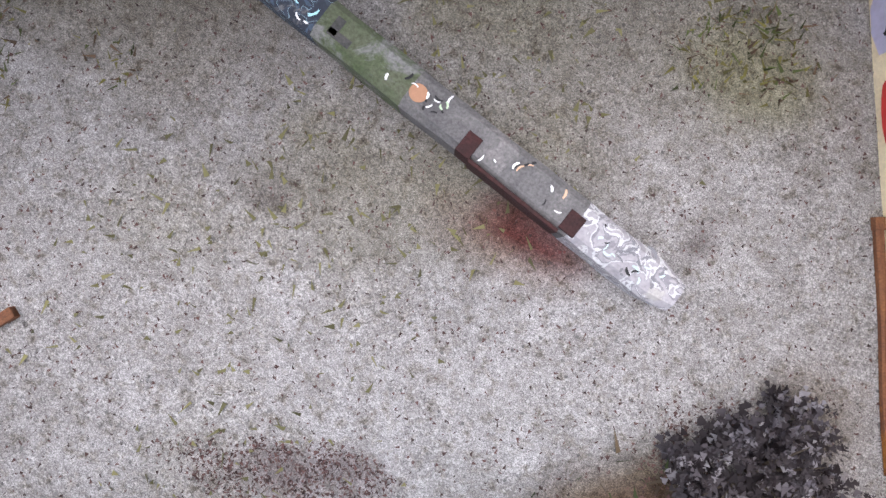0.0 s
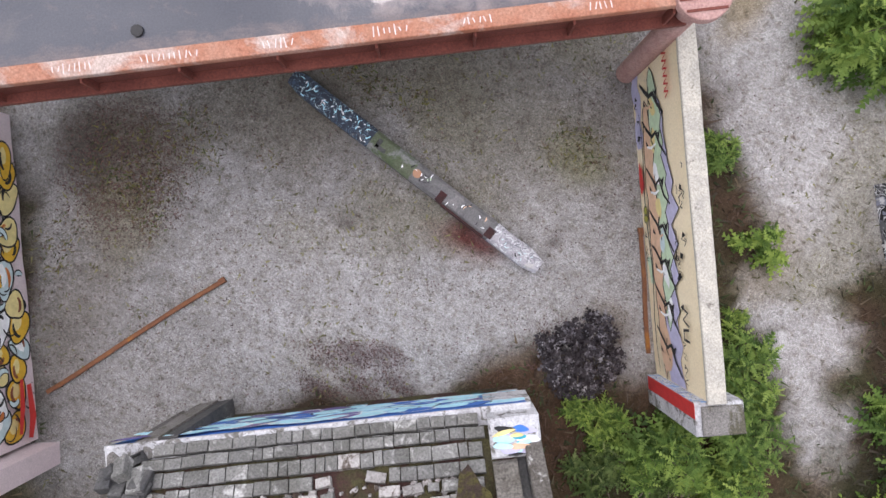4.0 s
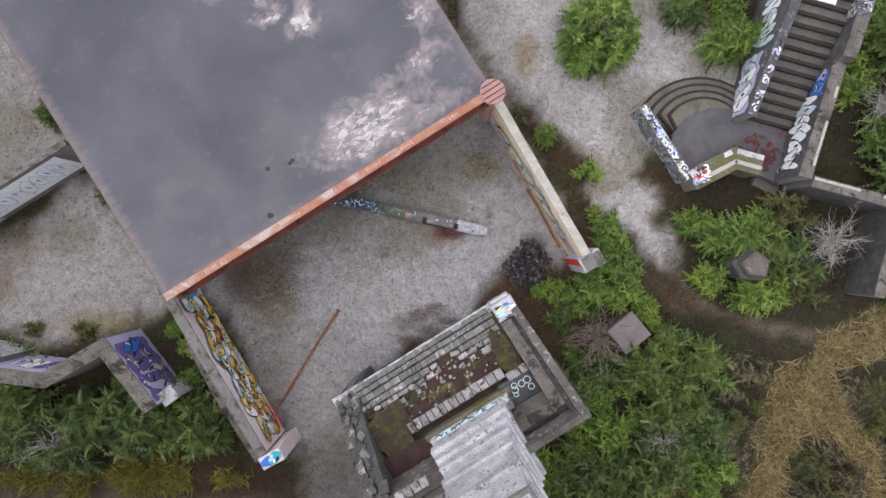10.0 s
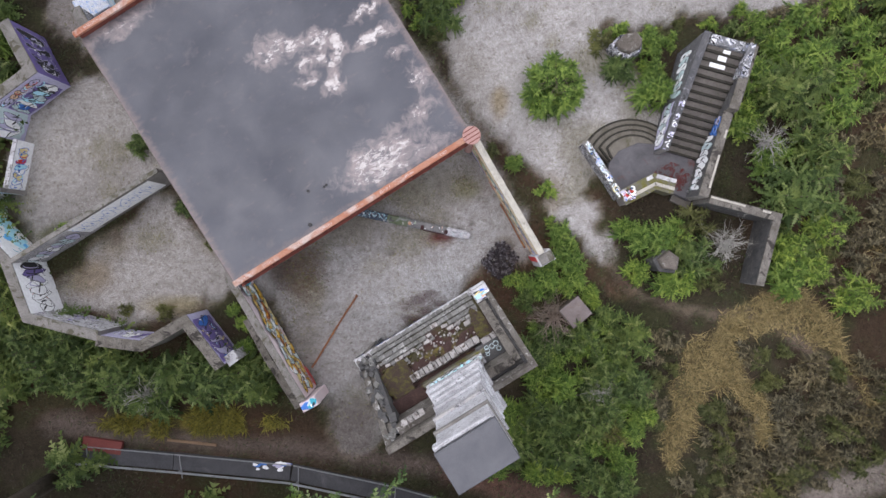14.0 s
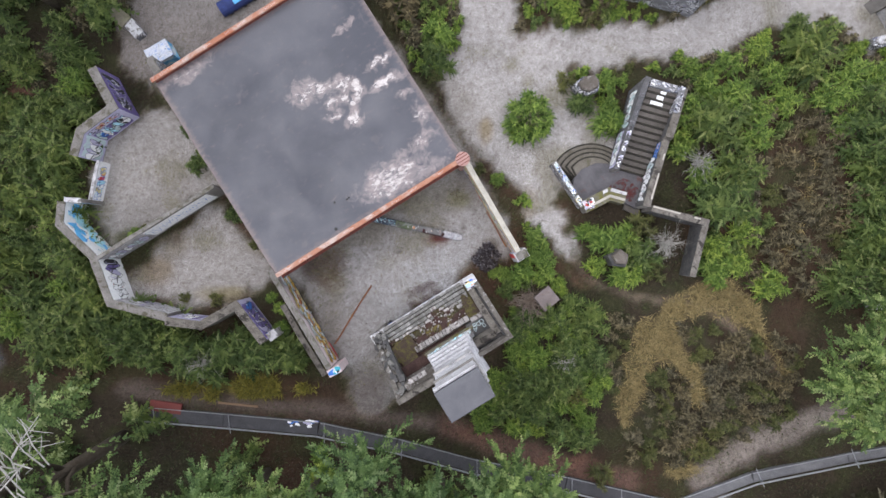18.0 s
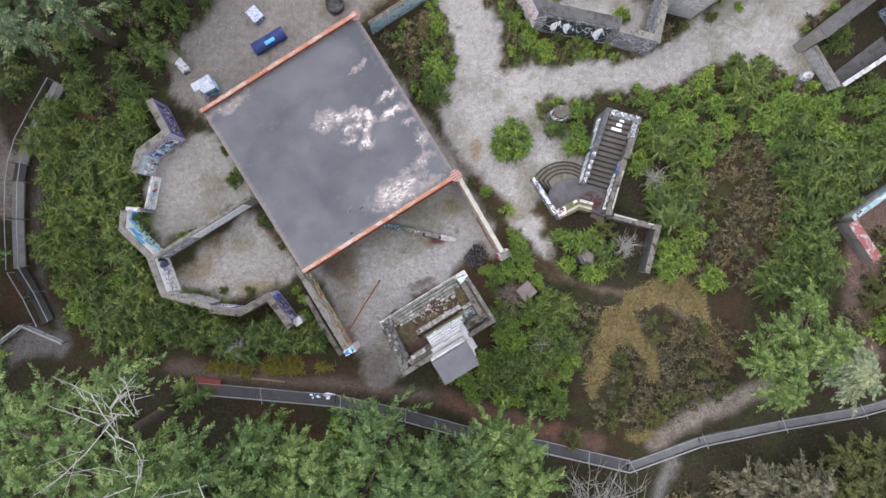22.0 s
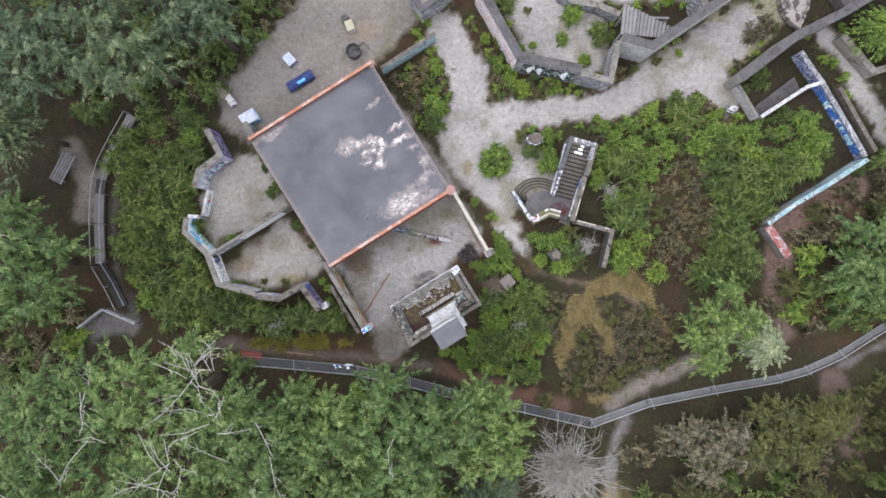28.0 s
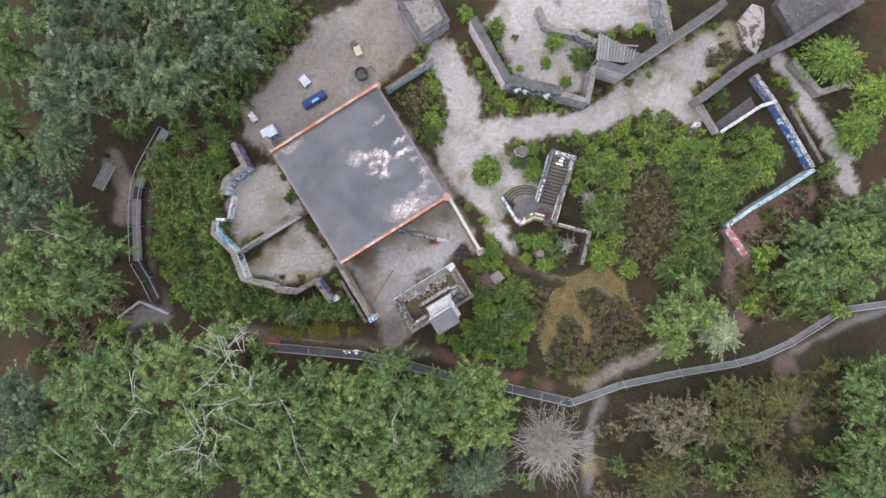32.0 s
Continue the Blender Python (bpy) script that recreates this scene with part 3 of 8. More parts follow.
def tones(x, y):
    """The ground's colour at each point, the roof's shade painted in, how gravelly it is, and its height."""
    wob = (fbm(x, y, 0.9, 5) - 0.5) * 1.1
    n4 = fbm(x, y, 2.6, 71)
    g = np.zeros(x.shape)
    for p in YARDS:
        d = to_line(x, y, p + p[:1])
        s = np.where(inside(x, y, p), d, -d)
        g = np.maximum(g, np.clip((s + wob * 1.0 + 0.2 + (n4 - 0.5) * 0.6) / 0.5, 0, 1))
    for p, w in PATHS:
        g = np.maximum(g, np.clip((w - to_line(x, y, p) + wob * 1.3 + (n4 - 0.5) * 0.9) / 0.45, 0, 1))
    n1, n2, n3 = fbm(x, y, 0.35, 11), fbm(x, y, 1.3, 23), fbm(x, y, 0.16, 41)
    soil = np.stack([0.020 + 0.024 * n1, 0.015 + 0.018 * n1, 0.010 + 0.011 * n1], -1)
    green = np.stack([0.014 + 0.019 * n2, 0.019 + 0.022 * n2, 0.006 + 0.006 * n2], -1)
    soil = soil * (1 + np.clip((n3 - 0.5) * 4, 0, 1)[..., None] * np.array([0.9, 0.35, 0.25]))
    k = np.clip((n2 - 0.42) * 5, 0, 1)[..., None] * 0.7
    col = soil * (1 - k) + green * k
    for pts, w, c in DIRT:
        a = np.clip((w - to_line(x, y, pts) + wob * 0.6) / 0.5, 0, 1)[..., None]
        col = col * (1 - a) + np.array(c) * (0.8 + 0.45 * n2[..., None]) * a
    for lst, c in ((DRY, (0.34, 0.265, 0.125)), (RED, (0.19, 0.095, 0.07)), (YELLOW, (0.24, 0.19, 0.03))):
        for px, py, rx, ry in lst:
            a = np.clip(0.9 - ((x - px) / rx) ** 2 - ((y - py) / ry) ** 2 + wob * 2.2, 0, 1)[..., None] * 0.72 * np.clip((n4[..., None] - 0.3) * 3.2, 0.25, 1)
            col = col * (1 - a) + np.array(c) * (0.75 + 0.5 * n2[..., None]) * a
    grav = np.stack([0.312 + 0 * n1, 0.302 + 0 * n1, 0.298 + 0 * n1], -1) * (0.72 + 0.55 * n1[..., None])
    court = inside(x, y, YARDS[0])
    grav = np.where(court[..., None], grav * 1.02, grav * np.array([1.18, 1.165, 1.15]))
    grav = np.where((inside(x, y, YARDS[2]) | inside(x, y, YARDS[3]))[..., None], grav * np.array([0.87, 0.86, 0.84]), grav)
    grav = np.where(inside(x, y, YARDS[1])[..., None], grav * np.array([0.68, 0.645, 0.62]), grav)
    weed = np.clip((fbm(x, y, 0.6, 61) - 0.58) * 6, 0, 1)[..., None] * 0.5
    grav = grav * (1 - weed) + np.array((0.17, 0.155, 0.09)) * weed
    for px, py, rx, ry, c, amt in STAINS_AND_SHADE:
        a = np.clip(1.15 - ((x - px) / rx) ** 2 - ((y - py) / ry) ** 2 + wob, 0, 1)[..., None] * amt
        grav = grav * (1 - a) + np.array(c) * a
    rim = np.clip(1 - np.abs(g - 0.25) / 0.3, 0, 1)[..., None] * (0.35 + 0.65 * n2[..., None])  # trodden earth between gravel and scrub
    col = col * (1 - g[..., None]) + grav * g[..., None]
    col = col * (1 - 0.7 * rim) + np.array((0.17, 0.14, 0.095)) * (0.7 + 0.6 * n1[..., None]) * 0.7 * rim
    h = 0.03 * (n2 - 0.5) * g + (0.22 * (n1 - 0.45) + 0.10 * (n2 - 0.5)) * (1 - g)
    return 0.88 * col, g, h


STAINS_AND_SHADE = [
    # paler before the mound; the olive patches also carry the roof edge's shade
    (-0.6, -1.5, 3.2, 1.5, (0.40, 0.385, 0.38), 0.65), (-0.5, 2.3, 3.2, 1.0, (0.19, 0.18, 0.14), 0.5), (-3.4, 0.9, 1.6, 0.9, (0.17, 0.155, 0.12), 0.5),
    (-0.8, -2.25, 0.3, 0.16, (0.09, 0.06, 0.055), 0.35), (-0.35, -2.05, 0.36, 0.18, (0.075, 0.042, 0.042), 0.58), (0.12, -1.84, 0.33, 0.15, (0.075, 0.042, 0.042), 0.55), (-0.6, -2.72, 0.4, 0.13, (0.075, 0.042, 0.042), 0.58), (-0.05, -2.44, 0.4, 0.14, (0.075, 0.042, 0.042), 0.6), (0.5, -2.15, 0.35, 0.12, (0.075, 0.042, 0.042), 0.58), (-1.35, -0.2, 0.22, 0.16, (0.06, 0.045, 0.04), 0.6), (1.7, 0.9, 0.15, 0.2, (0.07, 0.05, 0.045), 0.6), 
    (-4.9, -0.6, 1.3, 1.2, (0.095, 0.075, 0.048), 0.85), (-4.5, -1.7, 0.8, 0.7, (0.15, 0.13, 0.07), 0.55), (-5.6, -1.0, 0.6, 0.9, (0.06, 0.05, 0.04), 0.7),
    (1.5, 2.2, 0.6, 0.4, (0.20, 0.20, 0.08), 0.5), (3.0, 0.0, 0.5, 0.5, (0.16, 0.13, 0.1), 0.6), (0.45, 0.25, 0.75, 0.32, (0.17, 0.085, 0.05), 0.45), (0.66, 0.40, 0.55, 0.2, (0.10, 0.014, 0.012), 1.0), (0.35, 0.42, 0.3, 0.16, (0.10, 0.02, 0.016), 0.8),
    (-3.2, -6.9, 2.0, 1.5, (0.125, 0.105, 0.095), 0.75), (-4.6, -3.4, 0.7, 1.8, (0.17, 0.15, 0.13), 0.5), (-12.9, -1.2, 1.0, 0.8, (0.22, 0.17, 0.11), 0.7), (-12.0, 0.2, 0.7, 0.9, (0.17, 0.14, 0.09), 0.6),
    (-9.6, -2.3, 1.6, 0.5, (0.24, 0.20, 0.10), 0.7), (-14.2, 0.4, 0.7, 0.5, (0.07, 0.08, 0.03), 0.8), (-8, 0.3, 0.8, 0.8, (0.22, 0.18, 0.12), 0.6),
    (-4.6, 15.2, 1.5, 0.9, (0.27, 0.22, 0.17), 0.8), (-7.5, 16.5, 2.5, 1.6, (0.22, 0.205, 0.195), 0.7), (-10.5, 11.5, 2.5, 1.6, (0.25, 0.235, 0.225), 0.6),
    # the wide first patch paints the shade under the roof onto the ground
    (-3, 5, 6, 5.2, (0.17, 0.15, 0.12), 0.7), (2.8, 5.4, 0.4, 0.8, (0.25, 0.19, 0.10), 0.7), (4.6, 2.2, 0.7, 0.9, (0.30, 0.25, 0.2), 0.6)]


def axis(lo, hi, step, far):
    inner = np.arange(lo, hi + step / 2, step)
    out, d = [], step
    while not out or out[-1] < far:
        d *= 1.35
        out.append((out[-1] if out else 0) + d)
    out = np.array(out)
    return np.concatenate([lo - out[::-1], inner, hi + out])


gm, gns, gls = nodes_of("ground_gravel_and_soil")
gb = gns["Principled BSDF"]
gat = gns.new("ShaderNodeVertexColor")
gat.layer_name = "tone"
gpos = gns.new("ShaderNodeNewGeometry").outputs["Position"]
ga = noise_node(gns, gls, gpos, 26, 5, 0.75)
gc = noise_node(gns, gls, gpos, 95, 2, 0.6)
gd = noise_node(gns, gls, gpos, 3.2, 6, 0.7, 0.5)
r1 = ramp(gns, [(0.28, (0.5,) * 3), (0.5, (0.97,) * 3), (0.72, (1.4,) * 3)])
gls.new(ga.outputs["Fac"], r1.inputs[0])
r2 = ramp(gns, [(0.3, (0.45,) * 3), (0.5, (0.96,) * 3), (0.7, (1.65,) * 3)])
gls.new(gc.outputs["Fac"], r2.inputs[0])
r3 = ramp(gns, [(0.3, (0.72, 0.7, 0.68)), (0.7, (1.22, 1.22, 1.24))])
gls.new(gd.outputs["Fac"], r3.inputs[0])
gcol = mix_node(gns, gls, 1.0, gat.outputs[0], r1.outputs[0], "MULTIPLY")
gcol = mix_node(gns, gls, 1.0, gcol, r2.outputs[0], "MULTIPLY")
gcol = mix_node(gns, gls, 1.0, gcol, r3.outputs[0], "MULTIPLY")
ge = noise_node(gns, gls, gpos, 9.5, 4, 0.62, 0.3)
r4 = ramp(gns, [(0.30, (1.16,) * 3), (0.50, (1.0,) * 3), (0.60, (0.92, 0.90, 0.86)), (0.68, (0.52, 0.49, 0.44))])
gls.new(ge.outputs["Fac"], r4.inputs[0])
gcol = mix_node(gns, gls, 1.0, gcol, r4.outputs[0], "MULTIPLY")
gls.new(gcol, gb.inputs["Base Color"])
gb.inputs["Roughness"].default_value, gb.inputs["Specular IOR Level"].default_value = 0.95, 0.2
gbump = gns.new("ShaderNodeBump")
gbump.inputs["Strength"].default_value, gbump.inputs["Distance"].default_value = 0.6, 0.03
gls.new(ga.outputs["Fac"], gbump.inputs["Height"])
gls.new(gbump.outputs[0], gb.inputs["Normal"])

gx, gy = axis(-38, 40, 0.19, 2500), axis(-24, 26, 0.19, 2500)
X, Y = np.meshgrid(gx, gy)
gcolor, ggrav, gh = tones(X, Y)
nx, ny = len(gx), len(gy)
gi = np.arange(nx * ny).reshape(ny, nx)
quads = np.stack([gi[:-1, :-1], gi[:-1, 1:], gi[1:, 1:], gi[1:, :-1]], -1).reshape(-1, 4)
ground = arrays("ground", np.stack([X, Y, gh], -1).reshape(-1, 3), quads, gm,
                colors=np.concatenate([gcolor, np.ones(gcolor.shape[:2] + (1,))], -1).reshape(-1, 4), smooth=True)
tagged(ground, "pale grey gravel yards and paths among brown soil and leaf litter", "ground", kind="structure")


# ---- roofed pavilion: one wet concrete slab with steel edge beams ----
SLAB = pose(-4.99, 5.40, 0, 0, 0, 32.1)
LU, LV, TOP = 9.42, 9.72, 2.82


def slab_material():
    m, ns, ls = nodes_of("wet_grey_roof_with_peeling_paint")
    b = ns["Principled BSDF"]
    co = ns.new("ShaderNodeTexCoord").outputs["Object"]
    at = ns.new("ShaderNodeVertexColor")
    at.layer_name = "tone"
    sep = ns.new("ShaderNodeSeparateColor")
    ls.new(at.outputs[0], sep.inputs[0])
    # blue-grey clouds: the sky's reflection in the wet roof, painted into the base colour
    big = noise_node(ns, ls, co, 0.33, 4, 0.5, 0.25)
    col = mix_node(ns, ls, ramp_out(ns, ls, big, 0.38, 0.62), (0.058, 0.062, 0.081), (0.106, 0.108, 0.128))
    damp = noise_node(ns, ls, co, 0.8, 6, 0.65, 0.2)
    col = mix_node(ns, ls, ramp_out(ns, ls, damp, 0.6, 0.82), col, (0.165, 0.15, 0.155))
    streak = ns.new("ShaderNodeMapping")
    streak.inputs["Scale"].default_value, streak.inputs["Rotation"].default_value = (0.75, 1.5, 1.0), (0, 0, radians(14))
    ls.new(co, streak.inputs[0])
    chips = noise_node(ns, ls, streak.outputs[0], 3.6, 12, 0.8, 0.5)
    s = ns.new("ShaderNodeMath")
    s.operation = "ADD"
    ls.new(chips.outputs["Fac"], s.inputs[0])
    ls.new(sep.outputs[0], s.inputs[1])
    edge = ns.new("ShaderNodeMapRange")
    edge.inputs[1].default_value, edge.inputs[2].default_value = 0.80, 0.885
    ls.new(s.outputs[0], edge.inputs[0])
    pale = noise_node(ns, ls, co, 6, 6, 0.7)
    flake = mix_node(ns, ls, ramp_out(ns, ls, pale, 0.35, 0.7), (0.46, 0.40, 0.385), (0.74, 0.71, 0.70))
    halo = noise_node(ns, ls, co, 2.6, 8, 0.72, 0.8)
    s3 = ns.new("ShaderNodeMath")
    s3.operation = "ADD"
    ls.new(halo.outputs["Fac"], s3.inputs[0])
    ls.new(sep.outputs[2], s3.inputs[1])
    worn = ns.new("ShaderNodeMapRange")
    worn.inputs[1].default_value, worn.inputs[2].default_value = 0.73, 1.08
    ls.new(s3.outputs[0], worn.inputs[0])
    col = mix_node(ns, ls, worn.outputs[0], col, (0.33, 0.275, 0.27))
    col = mix_node(ns, ls, edge.outputs[0], col, flake)
    rim = ns.new("ShaderNodeMapRange")
    rim.inputs[1].default_value, rim.inputs[2].default_value = 0.55, 0.95
    s2 = ns.new("ShaderNodeMath")
    s2.operation = "ADD"
    ls.new(chips.outputs["Fac"], s2.inputs[0])
    ls.new(sep.outputs[1], s2.inputs[1])
    ls.new(s2.outputs[0], rim.inputs[0])
    col = mix_node(ns, ls, rim.outputs[0], col, (0.24, 0.18, 0.17))
    fine = noise_node(ns, ls, co, 45, 3, 0.6)
    g = ramp(ns, [(0.3, (0.72,) * 3), (0.7, (0.93,) * 3)])
    ls.new(fine.outputs["Fac"], g.inputs[0])
    ls.new(mix_node(ns, ls, 1.0, col, g.outputs[0], "MULTIPLY"), b.inputs["Base Color"])
    rr = ns.new("ShaderNodeMapRange")
    rr.inputs[1].default_value, rr.inputs[2].default_value = 0.4, 0.65
    rr.inputs[3].default_value, rr.inputs[4].default_value = 0.3, 0.55
    b.inputs["Specular IOR Level"].default_value = 0.4
    ls.new(damp.outputs["Fac"], rr.inputs[0])
    ls.new(rr.outputs[0], b.inputs["Roughness"])
    return m


wet_roof = slab_material()
pavilion = thing("pavilion_roof", "square concrete roof slab, wet and grey with peeling white paint and orange edge beams", "roof")
pavilion.matrix_basis = SLAB
sx, sy = np.meshgrid(np.linspace(-LU / 2, LU / 2, 151), np.linspace(-LV / 2, LV / 2, 155))
FLAKES = [(1.25, 0.75, 0.35, 0.25, 0.33), (1.95, 0.6, 0.5, 0.28, 0.33), (2.4, 0.15, 0.3, 0.5, 0.34), (1.55, 0.1, 0.4, 0.28, 0.32), (1.0, 0.15, 0.3, 0.2, 0.32), (2.0, -0.3, 0.35, 0.25, 0.32), (0.9, -0.3, 0.3, 0.15, 0.3), (1.6, -0.85, 0.3, 0.4, 0.34), (3.7, -0.35, 0.8, 0.25, 0.36), (3.85, 0.55, 0.55, 0.2, 0.33), (4.1, -1.2, 0.5, 0.18, 0.3), (4.25, -2.2, 0.45, 0.5, 0.26),
          (1.6, -3.9, 1.6, 0.55, 0.30), (0.9, -4.3, 0.8, 0.35, 0.28), (3.6, -3.2, 0.9, 0.25, 0.27), (0.6, 1.1, 0.6, 0.5, 0.26), (3.6, 2.6, 0.5, 0.2, 0.2), (-3.5, 4.5, 1.2, 0.25, 0.24), (2.6, -4.4, 1.4, 0.3, 0.22)]
white_amt, halo_amt = np.zeros(sx.shape), np.zeros(sx.shape)
wx, wy = sx + 0.9 * (fbm(sx, sy, 1.5, 81) - 0.5) + 0.35 * (fbm(sx, sy, 5.0, 83) - 0.5), sy + 0.7 * (fbm(sx, sy, 1.5, 91) - 0.5) + 0.35 * (fbm(sx, sy, 5.0, 93) - 0.5)
for px, py, rx, ry, a in FLAKES:
    halo_amt = np.maximum(halo_amt, 0.42 * np.clip(1.15 - ((wx - px) / rx / 1.7) ** 2 - ((wy - py) / ry / 1.7) ** 2, 0, 1))
    white_amt = np.maximum(white_amt, (a + 0.03) * np.clip(1.25 - ((wx - px) / rx / 1.05) ** 2 - ((wy - py) / ry / 1.05) ** 2, 0, 1))
near_edge = np.minimum.reduce([LU / 2 - np.abs(sx), LV / 2 - np.abs(sy)])
rim_amt = 0.3 * np.clip(1 - near_edge / 0.3, 0, 1)
si = np.arange(sx.size).reshape(sx.shape)
sq = np.stack([si[:-1, :-1], si[:-1, 1:], si[1:, 1:], si[1:, :-1]], -1).reshape(-1, 4)
sag = TOP + 0.012 * (fbm(sx, sy, 0.5, 77) - 0.5)
top_skin = arrays("roof_surface", np.stack([sx, sy, sag], -1).reshape(-1, 3), sq, wet_roof, pavilion,
                  np.stack([white_amt, rim_amt, halo_amt, 0 * sx + 1], -1).reshape(-1, 4), True)
b = Build()
b.prism(rect(0, 0, LU, LV), TOP - 0.26, TOP - 0.01, 0.004)
part("slab", b, concrete, pavilion)
for sgn, nm in ((-1, "edge_beam"), (1, "edge_beam")):
    y = sgn * (LV / 2 + 0.03)
    eb = Build()
    rise = 0.07 if sgn < 0 else 0.38
    eb.prism(rect(0, y, LU + 0.06, 0.2), TOP + rise - 0.09, TOP + rise, 0.01)
    if sgn > 0:
        up = Build()
        up.prism(rect(0, y, LU - 0.1, 0.1), TOP - 0.02, TOP + rise - 0.09, 0.004)
        part("upstand", up, dark_red, pavilion)
    beam_ob = part(nm, eb, rust_paint, pavilion, "orange-painted steel beam, flaking")
    # web, flange and stiffeners are a darker red than the beam's top
    web = Build()
    web.prism(rect(0, y + sgn * 0.02, LU - 0.1, 0.07), TOP - 0.36, TOP - 0.02, 0.004)
    part("web", web, dark_red, beam_ob)
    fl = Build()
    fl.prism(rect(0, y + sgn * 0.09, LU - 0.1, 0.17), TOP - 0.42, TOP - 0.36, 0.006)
    part("lower_flange", fl, dark_red, beam_ob)
    for k in range(9):
        st = Build()
        st.prism(rect(-4.4 + 1.1 * k, y + sgn * 0.10, 0.03, 0.1), TOP - 0.36, TOP - 0.02, 0.003)
        part("stiffener", st, dark_red, beam_ob)
    rnd = random.Random(5 + sgn)
    marks = Build()
    x = -4.3
    while x < 3.6:
        w = rnd.uniform(0.25, 0.7)
        k = int(w / 0.055)
        for q in range(k):
            hgt, tilt = rnd.uniform(0.05, 0.12), rnd.uniform(-0.02, 0.02)
            xx = x + q * 0.06
            marks.face([(xx, y - hgt / 2, TOP + rise + 0.0035), (xx + 0.013, y - hgt / 2, TOP + rise + 0.0035), (xx + 0.013 + tilt, y + hgt / 2, TOP + rise + 0.0035), (xx + tilt, y + hgt / 2, TOP + rise + 0.0035)])
        x += w + rnd.uniform(0.3, 1.0)
    part("paint_marks", marks, paint("pale_tag_paint", (0.66, 0.56, 0.54)) if sgn < 0 else bpy.data.materials["pale_tag_paint"], beam_ob, "pale scrawled marks, not readable")
for sgn in (-1, 1):
    st = Build()
    st.prism(rect(sgn * (LU / 2 + 0.012), 0, 0.02, LV - 0.2), TOP - 0.2, TOP + 0.012, 0.003)
    part("edge_trim", st, surface("pinkish_edge_trim" if sgn < 0 else "pinkish_edge_trim_b", (0.24, 0.20, 0.19), (0.31, 0.27, 0.255), 2, 40, third=(0.14, 0.12, 0.1)), pavilion)
for (cx, cy, r) in ((LU / 2 - 0.02, -LV / 2 - 0.04, 0.31), (LU / 2 - 0.02, LV / 2 + 0.05, 0.25)):
    col = Build()
    col.loft([[(cx + q * math.cos(a), cy + q * math.sin(a), z) for a in [2 * math.pi * k / 28 for k in range(28)]] for z, q in ((-0.1, r * 0.5), (TOP - 0.02, r * 0.5), (TOP + 0.02, r), (TOP + 0.12, r), (TOP + 0.13, r - 0.012))])
    cap = part("pipe_column", col, pink_stripe, pavilion, "round column with a pink striped cap")
    for k in range(4):
        yy = -r * 0.62 + k * r * 0.42
        half = math.sqrt(max(0.01, r * r - yy * yy)) - 0.02
        g = Build()
        g.prism(rect(cx, cy + yy, 2 * half, 0.03, 0), TOP + 0.132, TOP + 0.142, 0.002)
        part("groove_line", g, dark_red, cap)
for x, y, r in ((-0.95, -3.55, 0.05), (-0.42, -3.72, 0.045), (-0.32, -3.70, 0.045), (-1.5, -4.55, 0.07)):
    d = Build()
    d.loft([[(x + q * math.cos(a), y + q * math.sin(a), z) for a in [2 * math.pi * k / 10 for k in range(10)]] for z, q in ((TOP, r), (TOP + 0.03, r), (TOP + 0.035, r * 0.7))])
    part("drain_pipe", d, black_plate, pavilion)

# ---- courtyard walls ----
BLK, WHT = paint("black_outline_paint", (0.014, 0.014, 0.016)), paint("white_spray_paint", (0.86, 0.87, 0.88))
PEACH, MINT, LAV = paint("peach_spray_paint", (0.70, 0.46, 0.31)), paint("mint_spray_paint", (0.52, 0.66, 0.46)), paint("lavender_spray_paint", (0.48, 0.46, 0.63))
REDP, OLIVE, YEL = paint("red_spray_paint", (0.55, 0.035, 0.03)), paint("olive_spray_paint", (0.36, 0.34, 0.05)), paint("yellow_spray_paint", (0.68, 0.40, 0.035))
ORA, PALEB, CYAN = paint("orange_spray_paint", (0.55, 0.17, 0.04)), paint("pale_blue_spray_paint", (0.52, 0.64, 0.66)), paint("cyan_spray_paint", (0.035, 0.36, 0.48))
BLUE, SKYB, VIOL = paint("blue_spray_paint", (0.04, 0.17, 0.56)), paint("light_cyan_spray_paint", (0.46, 0.80, 0.93)), paint("violet_spray_paint", (0.15, 0.115, 0.31))
AZURE = paint("azure_spray_paint", (0.13, 0.48, 0.85))
PALEY, BROWN = paint("pale_yellow_spray_paint", (0.74, 0.62, 0.28)), paint("brown_spray_paint", (0.22, 0.07, 0.035))
SPRAY = [BLK, WHT, PEACH, MINT, LAV, REDP, OLIVE, YEL, ORA, PALEB, CYAN, BLUE, SKYB, VIOL, PALEY, BROWN, AZURE]
NUM = {m: i for i, m in enumerate(SPRAY)}

EA, EB = (1.72, 3.85), (4.09, -0.23)
wall_e = wall_run("wall_east", "cream-painted concrete wall with a long spray-painted piece", [EA, EB], 0.19, 1.92, concrete, cream_paint, chipped_cream)
rnd = random.Random(21)
LE = math.dist(EA, EB)
shapes = []
de = Vector((EB[0] - EA[0], EB[1] - EA[1])).normalized()
oe = Vector((de.y, -de.x))
EF = (EA[0] + oe.x * 0.105, EA[1] + oe.y * 0.105)
EG = (EB[0] + oe.x * 0.105, EB[1] + oe.y * 0.105)
def band(s0, s1, lo, hi, jag, seed):
    """A long ragged band, as a closed ring."""
    q = random.Random(seed)
    n = int((s1 - s0) / 0.16)
    up = [(s0 + (s1 - s0) * i / n, hi + 0.07 * math.sin(2.1 * i + seed) + q.uniform(-jag, jag)) for i in range(n + 1)]
    dn = [(s0 + (s1 - s0) * i / n, lo + 0.06 * math.sin(1.7 * i + seed) + q.uniform(-jag, jag)) for i in range(n + 1)]
    return up + dn[::-1]


